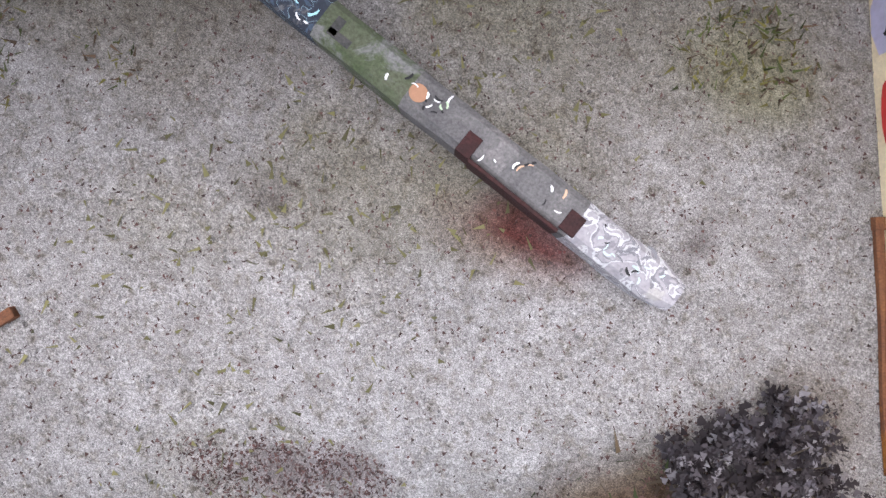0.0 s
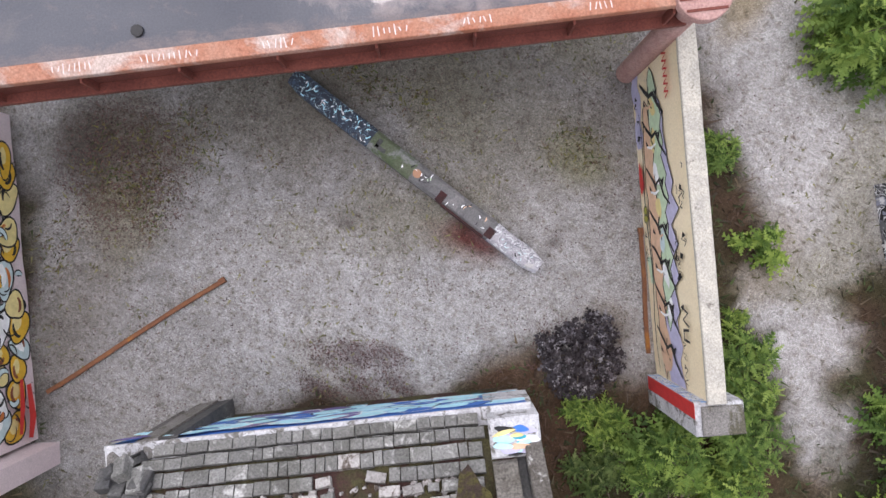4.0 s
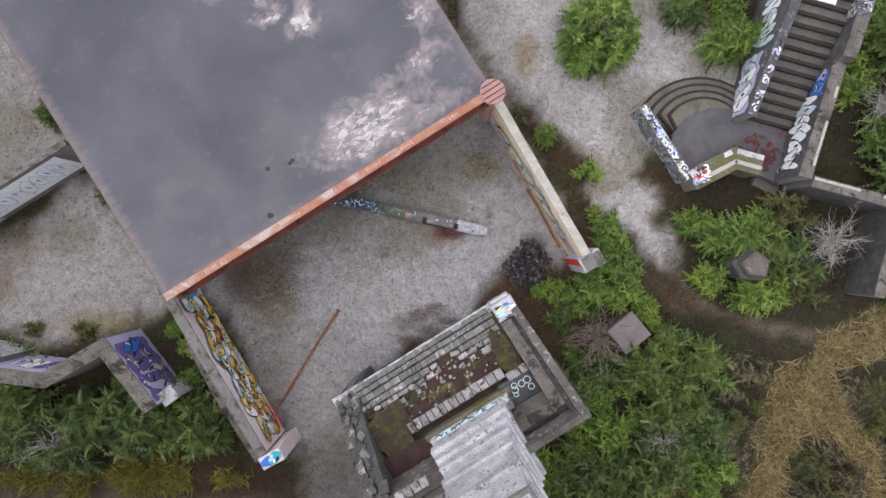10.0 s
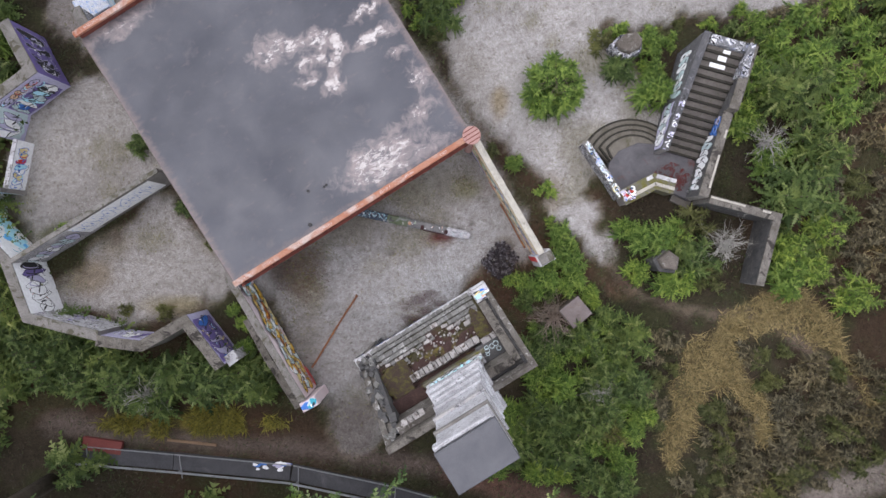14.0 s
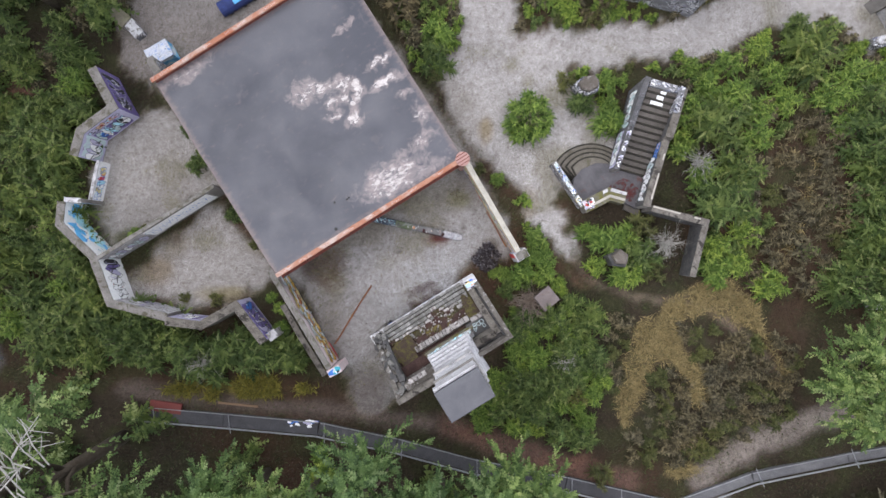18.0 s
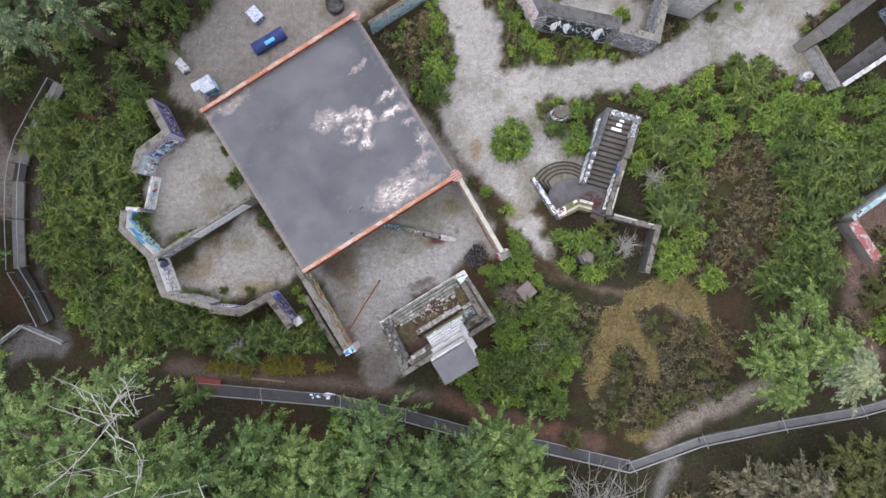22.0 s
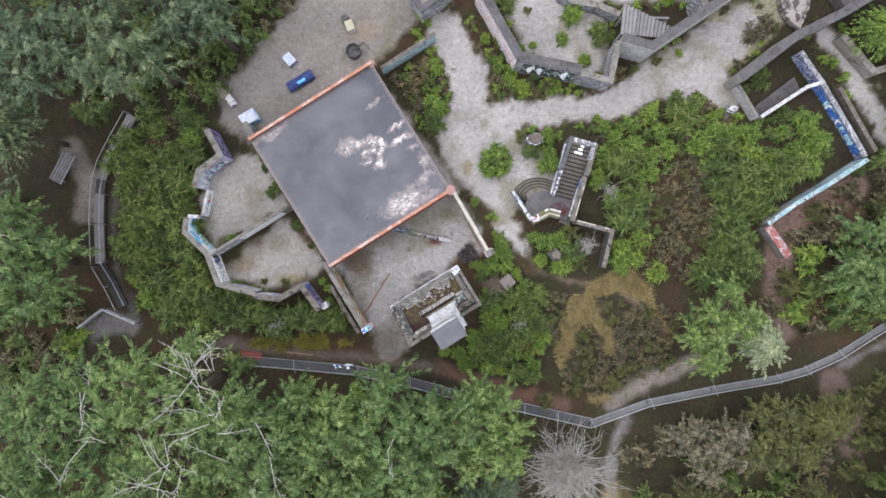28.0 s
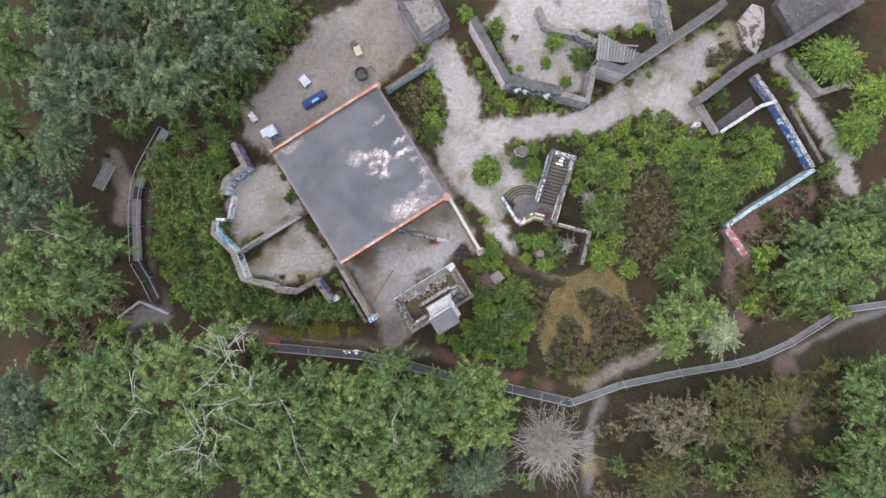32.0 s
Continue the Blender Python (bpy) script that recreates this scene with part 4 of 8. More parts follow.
def spiky(s0, s1, lo, hi, pitch, amp, seed, grow=0.0):
    """A long band with thorn-like points on both edges, as a closed ring; grow widens it for its outline."""
    q = random.Random(seed)
    n = max(2, int((s1 - s0) / pitch))
    up, dn = [], []
    for i in range(n):
        a, w = s0 + (s1 - s0) * i / n, (s1 - s0) / n
        taper = math.sin(math.pi * (i + 0.5) / n) ** 0.4
        h, l = hi + q.uniform(-0.25, 0.5) * amp, lo - q.uniform(-0.25, 0.4) * amp
        m = (lo + hi) / 2
        up += [(a, m + (h - m) * taper * 0.82 + grow), (a + w * q.uniform(0.5, 0.8), m + (h + amp * q.uniform(0.2, 1.0) - m) * taper + grow)]
        dn += [(a + w * 0.1, m + (l - m) * taper * 0.85 - grow), (a + w * q.uniform(0.4, 0.7), m + (l - m) * taper - grow)]
    return [(s0 - 0.08 - grow, (lo + hi) / 2)] + up + [(s1 + 0.08 + grow, (lo + hi) / 2)] + dn[::-1]


shapes.append((band(0.15, 1.25, 0.06, 0.36, 0.03, 3), NUM[LAV]))
shapes.append((band(3.75, 4.68, 0.72, 1.22, 0.02, 4), NUM[LAV]))
shapes.append((band(2.9, 3.3, 0.12, 0.36, 0.04, 5), NUM[MINT]))
shapes.append((spiky(0.75, 3.75, 0.8, 1.28, 0.42, 0.17, 31, 0.026), NUM[BLK]))
shapes.append((spiky(0.75, 3.75, 0.8, 1.28, 0.42, 0.17, 31), NUM[LAV]))
shapes.append((spiky(0.3, 3.85, 0.62, 1.10, 0.36, 0.13, 32, 0.03), NUM[BLK]))
shapes.append((spiky(0.3, 3.85, 0.62, 1.10, 0.36, 0.13, 32), NUM[MINT]))
shapes.append((spiky(0.7, 4.6, 0.36, 0.74, 0.40, 0.10, 33, 0.03), NUM[BLK]))
shapes.append((spiky(0.7, 4.6, 0.36, 0.74, 0.40, 0.10, 33), NUM[PEACH]))
shapes.append((blob_ring(4.2, 0.62, 0.36, 0.24, 0.1, 14, rnd, 0.08), NUM[PEACH]))
for k in range(7):
    shapes.append((blob_ring(0.75 + 0.48 * k, rnd.uniform(0.78, 0.95), 0.17, 0.10, rnd.uniform(-0.4, 0.9), 9, rnd, 0.25), NUM[rnd.choice((WHT, WHT, PALEB, PALEY))]))
s = 0.45
while s < 4.3:  # letter lines: a long hooked stroke, a thorn and a counter to each letter
    h0 = rnd.uniform(0.36, 0.44)
    hook = [(s - 0.12, h0 - 0.02), (s + 0.02, h0 + 0.14), (s + 0.16, h0 + 0.34), (s + 0.12, h0 + 0.5), (s + 0.34, h0 + 0.64), (s + 0.52, h0 + 0.84)]
    shapes.append((stroke([(x + rnd.uniform(-0.03, 0.03), y) for x, y in hook], rnd.uniform(0.026, 0.042)), NUM[BLK]))
    shapes.append((stroke([(s + 0.02, h0 + 0.36), (s + 0.18, h0 + 0.30), (s + 0.34, h0 + 0.42)], 0.016), NUM[BLK]))
    shapes.append(([(s + 0.08, h0 + 0.52), (s + 0.24, h0 + 0.62), (s + 0.10, h0 + 0.70), (s + 0.14, h0 + 0.60)], NUM[BLK]))
    shapes.append(([(s + 0.16, h0 + 0.10), (s + 0.30, h0 + 0.22), (s + 0.22, h0 + 0.08)], NUM[BLK]))
    shapes.append((stroke([(s + 0.26, h0 + 0.12), (s + 0.30, h0 + 0.30), (s + 0.27, h0 + 0.48)], 0.022), NUM[rnd.choice((WHT, WHT, PEACH))]))
    s += rnd.uniform(0.5, 0.66)
shapes.append((stroke([(0.75 + 0.385 * k, 0.31 + 0.05 * math.sin(1.3 * k)) for k in range(11)], 0.02), NUM[BLK]))
shapes.append((blob_ring(1.72, 0.18, 0.26, 0.075, 0.05, 14, rnd, 0.2, 0.12), NUM[REDP]))
for cx in (2.2, 2.32):
    shapes += outlined(blob_ring(cx, 0.26, 0.055, 0.075, 0, 10, rnd), 0.018, NUM[OLIVE], NUM[BLK], cx, 0.26)
for k in range(34):  # rows of thin scrawls
    cx, cy = rnd.choice(((rnd.uniform(2.5, 3.5), 1.40), (rnd.uniform(0.3, 1.1), 0.22), (rnd.uniform(2.4, 3.0), 0.2), (rnd.uniform(1.4, 4.2), rnd.uniform(1.5, 1.8)), (rnd.uniform(3.9, 4.6), 1.35)))
    l = rnd.uniform(0.06, 0.15)
    shapes.append((stroke([(cx, cy), (cx + l * 0.3, cy + rnd.uniform(0.02, 0.12)), (cx + l * 0.7, cy + rnd.uniform(-0.08, 0.04)), (cx + l, cy + rnd.uniform(-0.02, 0.1))], 0.011), NUM[BLK]))
for pts in (((3.55, 1.42), (3.62, 1.62), (3.72, 1.45), (3.80, 1.64)), ((3.84, 1.62), (3.86, 1.44), (3.98, 1.44), (4.0, 1.62)), ((3.52, 1.5), (3.6, 1.44))):
    shapes.append((stroke(list(pts), 0.026), NUM[BLK]))
for k in range(6):
    shapes.append((stroke([(0.2 + 0.1 * k, 1.45), (0.24 + 0.1 * k, 1.60), (0.29 + 0.1 * k, 1.48)], 0.022), NUM[REDP]))
spray_piece("graffiti", wall_e, EF, EG, shapes, SPRAY, "spiky peach, mint and lavender letters outlined in black")
across = math.degrees(math.atan2(-oe.y, -oe.x))
pc = Vector(EB) + de * 0.2 - oe * 0.05
pier = thing("end_pier", "chipped white concrete pier with red and blue paint", "pier", (pc.x, pc.y, 0), turn=across)
b = Build()
b.prism(rect(0, 0, 0.6, 0.42), -0.1, 1.9, 0.03, lift=lambda x, y: 0.015 * math.sin(9 * x) + 0.02 * y)
part("shaft", b, white_chipped, pier)
b = Build()
b.prism(rect(0.02, -0.01, 0.52, 0.36), 1.905, 1.95, 0.02, lift=lambda x, y: 0.02 * math.sin(11 * x + 5 * y))
part("cap", b, coping_grey, pier, "rough grey cap")
b = Build()
b.prism(rect(-0.302, 0.105, 0.008, 0.2), 0.1, 1.86, 0.002)
part("red_band", b, paint("red_band_paint", (0.50, 0.03, 0.03)), pier, "red painted stripe")
b = Build()
b.prism(rect(-0.22, 0.213, 0.16, 0.008), 0.1, 1.86, 0.002)
part("tagged_face", b, tags_lightblue, pier, "blue tags on white")

SA, SB = (-6.96, -1.05), (-4.33, -5.42)
wall_s = wall_run("wall_south", "pale pink wall covered with yellow and black graffiti", [SA, SB], 0.22, 1.87, pink_paint, concrete, coping_grey)
ds = Vector((SA[0] - SB[0], SA[1] - SB[1])).normalized()
os_ = Vector((ds.y, -ds.x))
SF, SG = (SB[0] + os_.x * 0.12, SB[1] + os_.y * 0.12), (SA[0] + os_.x * 0.12, SA[1] + os_.y * 0.12)
rnd = random.Random(8)
shapes = []
s = 0.35
k = 0
while s < 4.75:  # swollen interlocking shapes, gold and pale blue, each with a highlight and a dark crescent
    for lev in (0.34, 0.72, 1.08, 1.40):
        if lev > 1.3 and rnd.random() < 0.4:
            continue
        cx, cy = s + rnd.uniform(-0.1, 0.1), lev + rnd.uniform(-0.08, 0.08) + 0.06 * math.sin(3 * s)
        w, h = rnd.uniform(0.20, 0.32), rnd.uniform(0.13, 0.22)
        k += 1
        c1 = (YEL, PALEB, YEL, WHT, PALEY, PALEB, ORA, WHT, YEL, PALEY)[(k * 7 + int(3 * s)) % 10]
        rot = rnd.uniform(-0.9, 0.9)
        ring = blob_ring(cx, cy, w, h, rot, 20, rnd, 0.2)
        shapes += outlined(ring, 0.030, NUM[c1], NUM[BLK], cx, cy)
        shapes.append((blob_ring(cx + 0.18 * w, cy + 0.22 * h, w * 0.55, h * 0.5, rot, 12, rnd, 0.15), NUM[WHT if c1 in (PALEB, WHT) else PALEY if c1 in (YEL, PALEY) else YEL]))
        a0 = rnd.uniform(0, 6.28)
        shapes.append((stroke([(cx + 0.62 * w * math.cos(a0 + 0.32 * i), cy + 0.62 * h * math.sin(a0 + 0.32 * i)) for i in range(7)], 0.03), NUM[rnd.choice((BLK, BLK, ORA, BROWN))]))
    s += 0.37
for k in range(46):  # black lines that link the shapes
    cx, cy, r = rnd.uniform(0.3, 4.6), rnd.uniform(0.2, 1.5), rnd.uniform(0.08, 0.22)
    a0, sw = rnd.uniform(0, 6.28), rnd.uniform(1.0, 3.0)
    shapes.append((stroke([(cx + r * math.cos(a0 + sw * t / 8), cy + 0.8 * r * math.sin(a0 + sw * t / 8)) for t in range(9)], rnd.uniform(0.012, 0.024)), NUM[BLK]))
for k in range(22):  # pale ribbons and orange tongues
    cx, cy, r = rnd.uniform(0.35, 4.6), rnd.uniform(0.25, 1.45), rnd.uniform(0.10, 0.22)
    a0, sw = rnd.uniform(0, 6.28), rnd.uniform(1.2, 3.0)
    pts = [(cx + r * (1 - 0.5 * t) * math.cos(a0 + sw * t), cy + r * (1 - 0.5 * t) * math.sin(a0 + sw * t)) for t in [i / 9 for i in range(10)]]
    shapes.append((stroke(pts, 0.056), NUM[BLK]))
    shapes.append((stroke(pts, 0.034), NUM[rnd.choice((PALEB, WHT, PALEB, ORA, YEL))]))
for k in range(7):
    a = k * 0.9
    shapes.append((stroke([(0.3 + 0.05 * math.cos(a), 1.5 + 0.05 * math.sin(a)), (0.3 + 0.14 * math.cos(a), 1.5 + 0.14 * math.sin(a)), (0.3 + 0.2 * math.cos(a), 1.5 + 0.2 * math.sin(a))], 0.02), NUM[BLK]))
shapes.append((blob_ring(4.75, 1.1, 0.22, 0.5, 0, 12, rnd, 0.2), NUM[CYAN]))
shapes.append((stroke([(0.1, 0.3), (0.4, 0.22), (0.9, 0.25)], 0.07), NUM[REDP]))
shapes.append((stroke([(0.2, 0.5), (0.6, 0.42), (1.0, 0.4)], 0.05), NUM[REDP]))
spray_piece("graffiti", wall_s, SF, SG, shapes, SPRAY, "swirling yellow, orange and pale blue shapes outlined in black")
pier2 = thing("end_pier", "pale pink end pier splashed with cyan and blue paint", "pier", (-4.1, -5.55, 0), turn=28)
b = Build()
b.prism(rect(0, 0, 0.62, 0.34), -0.1, 1.9, 0.03)
part("shaft", b, pink_paint, pier2)
rnd = random.Random(12)
for k, (x, y, rx, ry, m) in enumerate(((-0.06, -0.02, 0.22, 0.14, BLUE), (0.12, 0.0, 0.19, 0.15, CYAN), (0.02, 0.03, 0.10, 0.05, PALEB), (0.16, -0.06, 0.08, 0.04, BLK), (0.06, -0.07, 0.06, 0.03, WHT))):
    b = Build()
    b.prism(blob_ring(x, y, rx, ry, 0.3 * k, 16, rnd, 0.22, 0.14), 1.902, 1.906 + 0.0015 * k, 0.001)
    part("paint_splash", b, m, pier2)
foot = wall_run("wall_south_footing", "low mossy concrete ledge along the wall's foot", [(-6.70, -2.7), (-5.80, -4.2), (-4.72, -5.95)], 0.22, [0.7, 0.85, 0.8], mossy_concrete, mossy_concrete, ruin_stone)

# ---- concrete beam and rusty irons lying in the yard ----
beam = thing("fallen_beam", "long concrete beam lying on gravel, tagged in blue, green and white", "beam", (-3.0, 1.42, 0), turn=-12.2)
BL = 4.74
navy = graffiti("navy_with_cyan_tags", [(0.0, (0.035, 0.045, 0.07)), (0.44, (0.05, 0.065, 0.10)), (0.5, (0.28, 0.42, 0.5)), (0.513, (0.035, 0.045, 0.07)), (0.6, (0.07, 0.11, 0.17)), (0.66, (0.035, 0.04, 0.06))], 5.0, 1.2, chip=(0.16, 0.16, 0.17))
green_band = surface("faded_green_paint", (0.11, 0.15, 0.075), (0.17, 0.185, 0.13), 3, 40, third=(0.30, 0.30, 0.30), third_at=(0.5, 0.6), third_scale=2.5)
beam_grey = surface("worn_grey_paint", (0.17, 0.165, 0.17), (0.26, 0.25, 0.25), 4, 45, third=(0.36, 0.34, 0.34), third_at=(0.58, 0.66), third_scale=4)
beam_white = graffiti("white_tag_on_tip", [(0.0, (0.42, 0.40, 0.43)), (0.46, (0.68, 0.68, 0.7)), (0.52, (0.3, 0.29, 0.32)), (0.58, (0.45, 0.43, 0.46))], 7, 1.0)
notch_red = surface("maroon_notch_paint", (0.085, 0.03, 0.03), (0.05, 0.026, 0.026), 8, 50)
secs = [(0.0, 1.55, navy, ""), (1.55, 2.35, green_band, "green painted stretch"), (2.35, 3.85, beam_grey, ""), (3.85, BL, beam_white, "white tagged tip")]
for s0, s1, mt, lb in secs:
    b = Build()
    rings = []
    k = max(3, int((s1 - s0) / 0.18))
    for i in range(k + 1):
        x = s0 + (s1 - s0) * i / k
        e = 1.0 if 0.06 < x < BL - 0.06 else 0.72
        j = lambda q: 0.012 * wobble(x * 3, q, 4.4)
        w, h = 0.155 * e, 0.33 * (0.92 + 0.08 * e)
        rings.append([(x, -w + j(1), -0.03), (x, -w + j(2), h - 0.05), (x, -w + 0.05, h + j(3)), (x, w - 0.05, h + j(4)), (x, w + j(5), h - 0.05), (x, w + j(6), -0.03)])
    b.loft(rings)
    part("beam_length", b, mt, beam, lb)
for x, y, lx, ly, mt in ((1.74, -0.05, 0.19, 0.06, stone_dark), (1.68, 0.0, 0.07, 0.14, stone_dark), (2.92, -0.07, 0.12, 0.17, notch_red), (3.83, -0.05, 0.13, 0.16, notch_red), (3.38, -0.156, 0.8, 0.03, notch_red)):
    b = Build()
    b.prism(rect(x, y, lx, ly), 0.05, 0.338, 0.004)
    part("notch_plate", b, mt, beam)
rnd = random.Random(4)
marks = Build()
for k in range(120):
    zone = rnd.choice((0, 0, 0, 0, 1, 2, 2, 3))
    x, y = (rnd.uniform(0.1, 1.5), rnd.uniform(2.2, 2.7), rnd.uniform(3.98, 4.55), rnd.uniform(2.95, 3.7))[zone], rnd.uniform(-0.10, 0.10)
    l, a, sw = rnd.uniform(0.025, 0.075), rnd.uniform(0, 6.28), rnd.uniform(0.6, 1.6)
    ring = stroke([(x + l * math.cos(a + sw * i / 3), y + l * math.sin(a + sw * i / 3)) for i in range(4)], rnd.uniform(0.005, 0.011))
    marks.face([(p, q, 0.3485 + k * 0.00003) for p, q in ring], rnd.choice(((0, 1, 2, 2), (0, 3, 4), (5, 5, 1, 3), (0, 3, 6))[zone]))
part("paint_marks", marks, [WHT, PALEB, SKYB, BLK, MINT, paint("grey_marker_paint", (0.2, 0.2, 0.22)), PEACH], beam, "scrawled marks in white, blue and black")
dot = Build()
dot.face([(2.42 + 0.07 * math.cos(2 * math.pi * k / 18), -0.01 + 0.065 * math.sin(2 * math.pi * k / 18), 0.3505) for k in range(18)])
part("painted_dot", dot, paint("dull_orange_spray_paint", (0.42, 0.22, 0.13)), beam, "peach painted spot")


def iron(name, label, a, b_, w, h):
    A, B = Vector((*a, 0)), Vector((*b_, 0))
    l = (B - A).length
    ob = thing(name, label, "iron bar", (A.x, A.y, 0.0), turn=math.degrees(math.atan2(B.y - A.y, B.x - A.x)), group="rusty irons in the yard")
    bb = Build()
    rings = []
    for i in range(13):
        x = l * i / 12
        o = 0.03 * wobble(x, a[0], 9.0)
        rings.append([(x, -w + o, 0.012), (x, w + o, 0.012), (x, w + o, h), (x, w * 0.4 + o, h + 0.012), (x, -w + o, h + 0.006)])
    bb.loft(rings)
    part("bar", bb, rust_iron, ob)
    c = Build()
    c.prism(rect(l - 0.05, 0, 0.1, w * 2.6), 0.012, h + 0.02, 0.006)
    part("end_plate", c, rust_iron, ob)
    return ob


iron("iron_bar", "rusty orange iron bar lying across the gravel", (-4.4, -4.62), (-2.66, -1.84), 0.034, 0.06)
iron("iron_bar", "rusty flat iron along the foot of the cream wall", (3.75, -0.04), (2.81, 1.66), 0.03, 0.05)

# ---- stone mound with the climbing tower ----
MO, MU, MV = Vector((2.15, -1.42)), Vector((-0.851, -0.525)), Vector((0.525, -0.851))


def mp(u, v):
    p = MO + MU * u + MV * v
    return (p.x, p.y)


def mpoly(u0, u1, v0, v1):
    return [mp(u1, v0), mp(u1, v1), mp(u0, v1), mp(u0, v0)]


moss_joint = surface("mossy_joint_dirt", (0.06, 0.05, 0.028), (0.10, 0.09, 0.035), 2.5, 40, third=(0.075, 0.035, 0.03), third_at=(0.5, 0.58), third_scale=1.2, bump=0.6, speck=0.5)
mound = thing("stone_mound", "ruined stone mound with paved slope, moss and a tall tower", "ruin", (0, 0, 0))
LEAN_OUT, FZ, RISE = 0.27, 2.0, 0.66


def mslope(v):
    return FZ + RISE * (v + LEAN_OUT)


def mz(x, y):
    return RISE * ((Vector((x, y)) - MO).dot(MV) + LEAN_OUT)


b = Build()
b.loft([[(*p, -0.1) for p in mpoly(0.0, 5.3, 0.01, 0.4)], [(*p, FZ - 0.02) for p in mpoly(0.0, 5.3, -LEAN_OUT, 0.2)], [(*p, FZ) for p in mpoly(0.02, 5.28, -LEAN_OUT + 0.02, 0.2)]])
front = part("front_wall", b, [white_chipped], mound, "leaning front wall with a blue graffiti piece")
rnd = random.Random(31)
shapes = [([(0.05, 0.3), (5.25, 0.2), (5.25, 1.9), (0.05, 1.95)], NUM[BLUE])]
s = 0.3
while s < 5.1:
    for lev in (0.55, 0.95, 1.35, 1.65):
        cx, cy = s + rnd.uniform(-0.1, 0.1), lev + rnd.uniform(-0.1, 0.1)
        ring = blob_ring(cx, cy, rnd.uniform(0.18, 0.36), rnd.uniform(0.12, 0.22), rnd.uniform(-0.5, 0.5), 16, rnd, 0.24)
        shapes += outlined(ring, 0.026, NUM[rnd.choice((SKYB, SKYB, SKYB, SKYB, VIOL, BLUE))], NUM[rnd.choice((WHT, WHT, BLK, BLUE))], cx, cy)
    s += 0.36
for k in range(46):
    cx, cy = rnd.uniform(0.2, 4.9), rnd.uniform(0.4, 1.8)
    shapes.append((stroke([(cx, cy), (cx + 0.12, cy + rnd.uniform(-0.1, 0.1)), (cx + 0.25, cy + rnd.uniform(-0.12, 0.12))], 0.016), NUM[rnd.choice((WHT, WHT, BLK, CYAN))]))
shapes = [([(min(max(x, 0.03), 5.27), min(max(y, 0.1), 1.96)) for x, y in ring], k) for ring, k in shapes]
fa, fb = mp(0, 0.0), mp(5.3, 0.0)
spray_piece("graffiti", front, fa, fb, shapes, SPRAY, "light cyan and violet letters on blue", lean=LEAN_OUT / FZ)
b = Build()
b.prism(mpoly(0.3, 4.9, -0.05, 0.8), -0.1, FZ - 0.1, 0.004, lift=mz)
part("slope_core", b, moss_joint, mound)
b = Build()
b.prism(mpoly(0.4, 4.8, 0.8, 1.85), -0.1, mslope(0.8) - 0.06, 0.004, lift=lambda x, y: 0.42 * ((Vector((x, y)) - MO).dot(MV) - 0.8))
part("litter_bed", b, litter_bed, mound, "red-brown leaf litter with pale stone chips")
for u0, u1, v0, v1, z in ((0.6, 1.05, 0.45, 1.3, 2.62), (3.7, 4.75, 0.55, 1.5, 2.66)):
    b = Build()
    poly = []
    for k in range(30):
        a = 2 * math.pi * k / 30
        q = 1 + 0.16 * math.sin(3 * a + u0) + 0.12 * math.sin(7 * a + 2 * u0)
        poly.append(mp((u0 + u1) / 2 - (u1 - u0) / 2 * 1.08 * q * math.cos(a), (v0 + v1) / 2 + (v1 - v0) / 2 * 1.08 * q * math.sin(a)))
    b.prism(poly, 1.0, z, 0.05, lift=lambda x, y, v0=v0: 0.5 * ((Vector((x, y)) - MO).dot(MV) - v0))
    part("moss_bed", b, moss_bed, mound, "yellow-green moss cushion")
# tower, rising in corbelled bands
tower = Build()
tower.loft([[(*p, -0.1) for p in mpoly(1.62, 3.12, 1.72, 3.0)], [(*p, 4.3) for p in mpoly(1.62, 3.12, 1.72, 3.0)], [(*p, 9.2) for p in mpoly(1.62, 3.12, 1.94, 3.0)]])
tw = part("tower_shaft", tower, tower_paint, mound, "narrow tower, its front painted white and grey")
for z, o, hh, mt in ((4.3, 0.2, 0.35, tower_paint), (4.65, 0.13, 0.4, tower_paint), (5.05, 0.07, 0.4, tower_paint), (5.9, 0.05, 0.2, tower_paint), (6.9, 0.06, 0.2, tags_grey), (8.0, 0.05, 0.16, concrete), (8.9, 0.07, 0.3, tower_paint)):
    bb = Build()
    bb.prism(mpoly(1.62 - o, 3.12 + o, 1.72 + 0.22 * (z - 4.3) / 4.9 - o, 3.0 + o), z, z + hh, 0.03)
    part("corbel_band", bb, mt, tw)
pl = Build()
pl.prism(mpoly(1.54, 3.2, 1.96, 3.06), 9.2, 9.34, 0.015)
part("top_plate", pl, tower_plate, tw, "flat grey plate that caps the tower")
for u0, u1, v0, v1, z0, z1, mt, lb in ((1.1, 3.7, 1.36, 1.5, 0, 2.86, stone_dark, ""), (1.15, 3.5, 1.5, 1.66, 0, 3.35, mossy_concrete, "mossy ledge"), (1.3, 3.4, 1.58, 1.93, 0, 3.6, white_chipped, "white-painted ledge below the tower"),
                                      (1.42, 3.3, 1.62, 1.95, 3.6, 4.3, white_chipped, "white-painted ledge below the tower")):
    bb = Build()
    bb.prism(mpoly(u0, u1, v0, v1), z0 - 0.1, z1, 0.03)
    part("ledge", bb, mt, mound, lb)
rnd = random.Random(52)
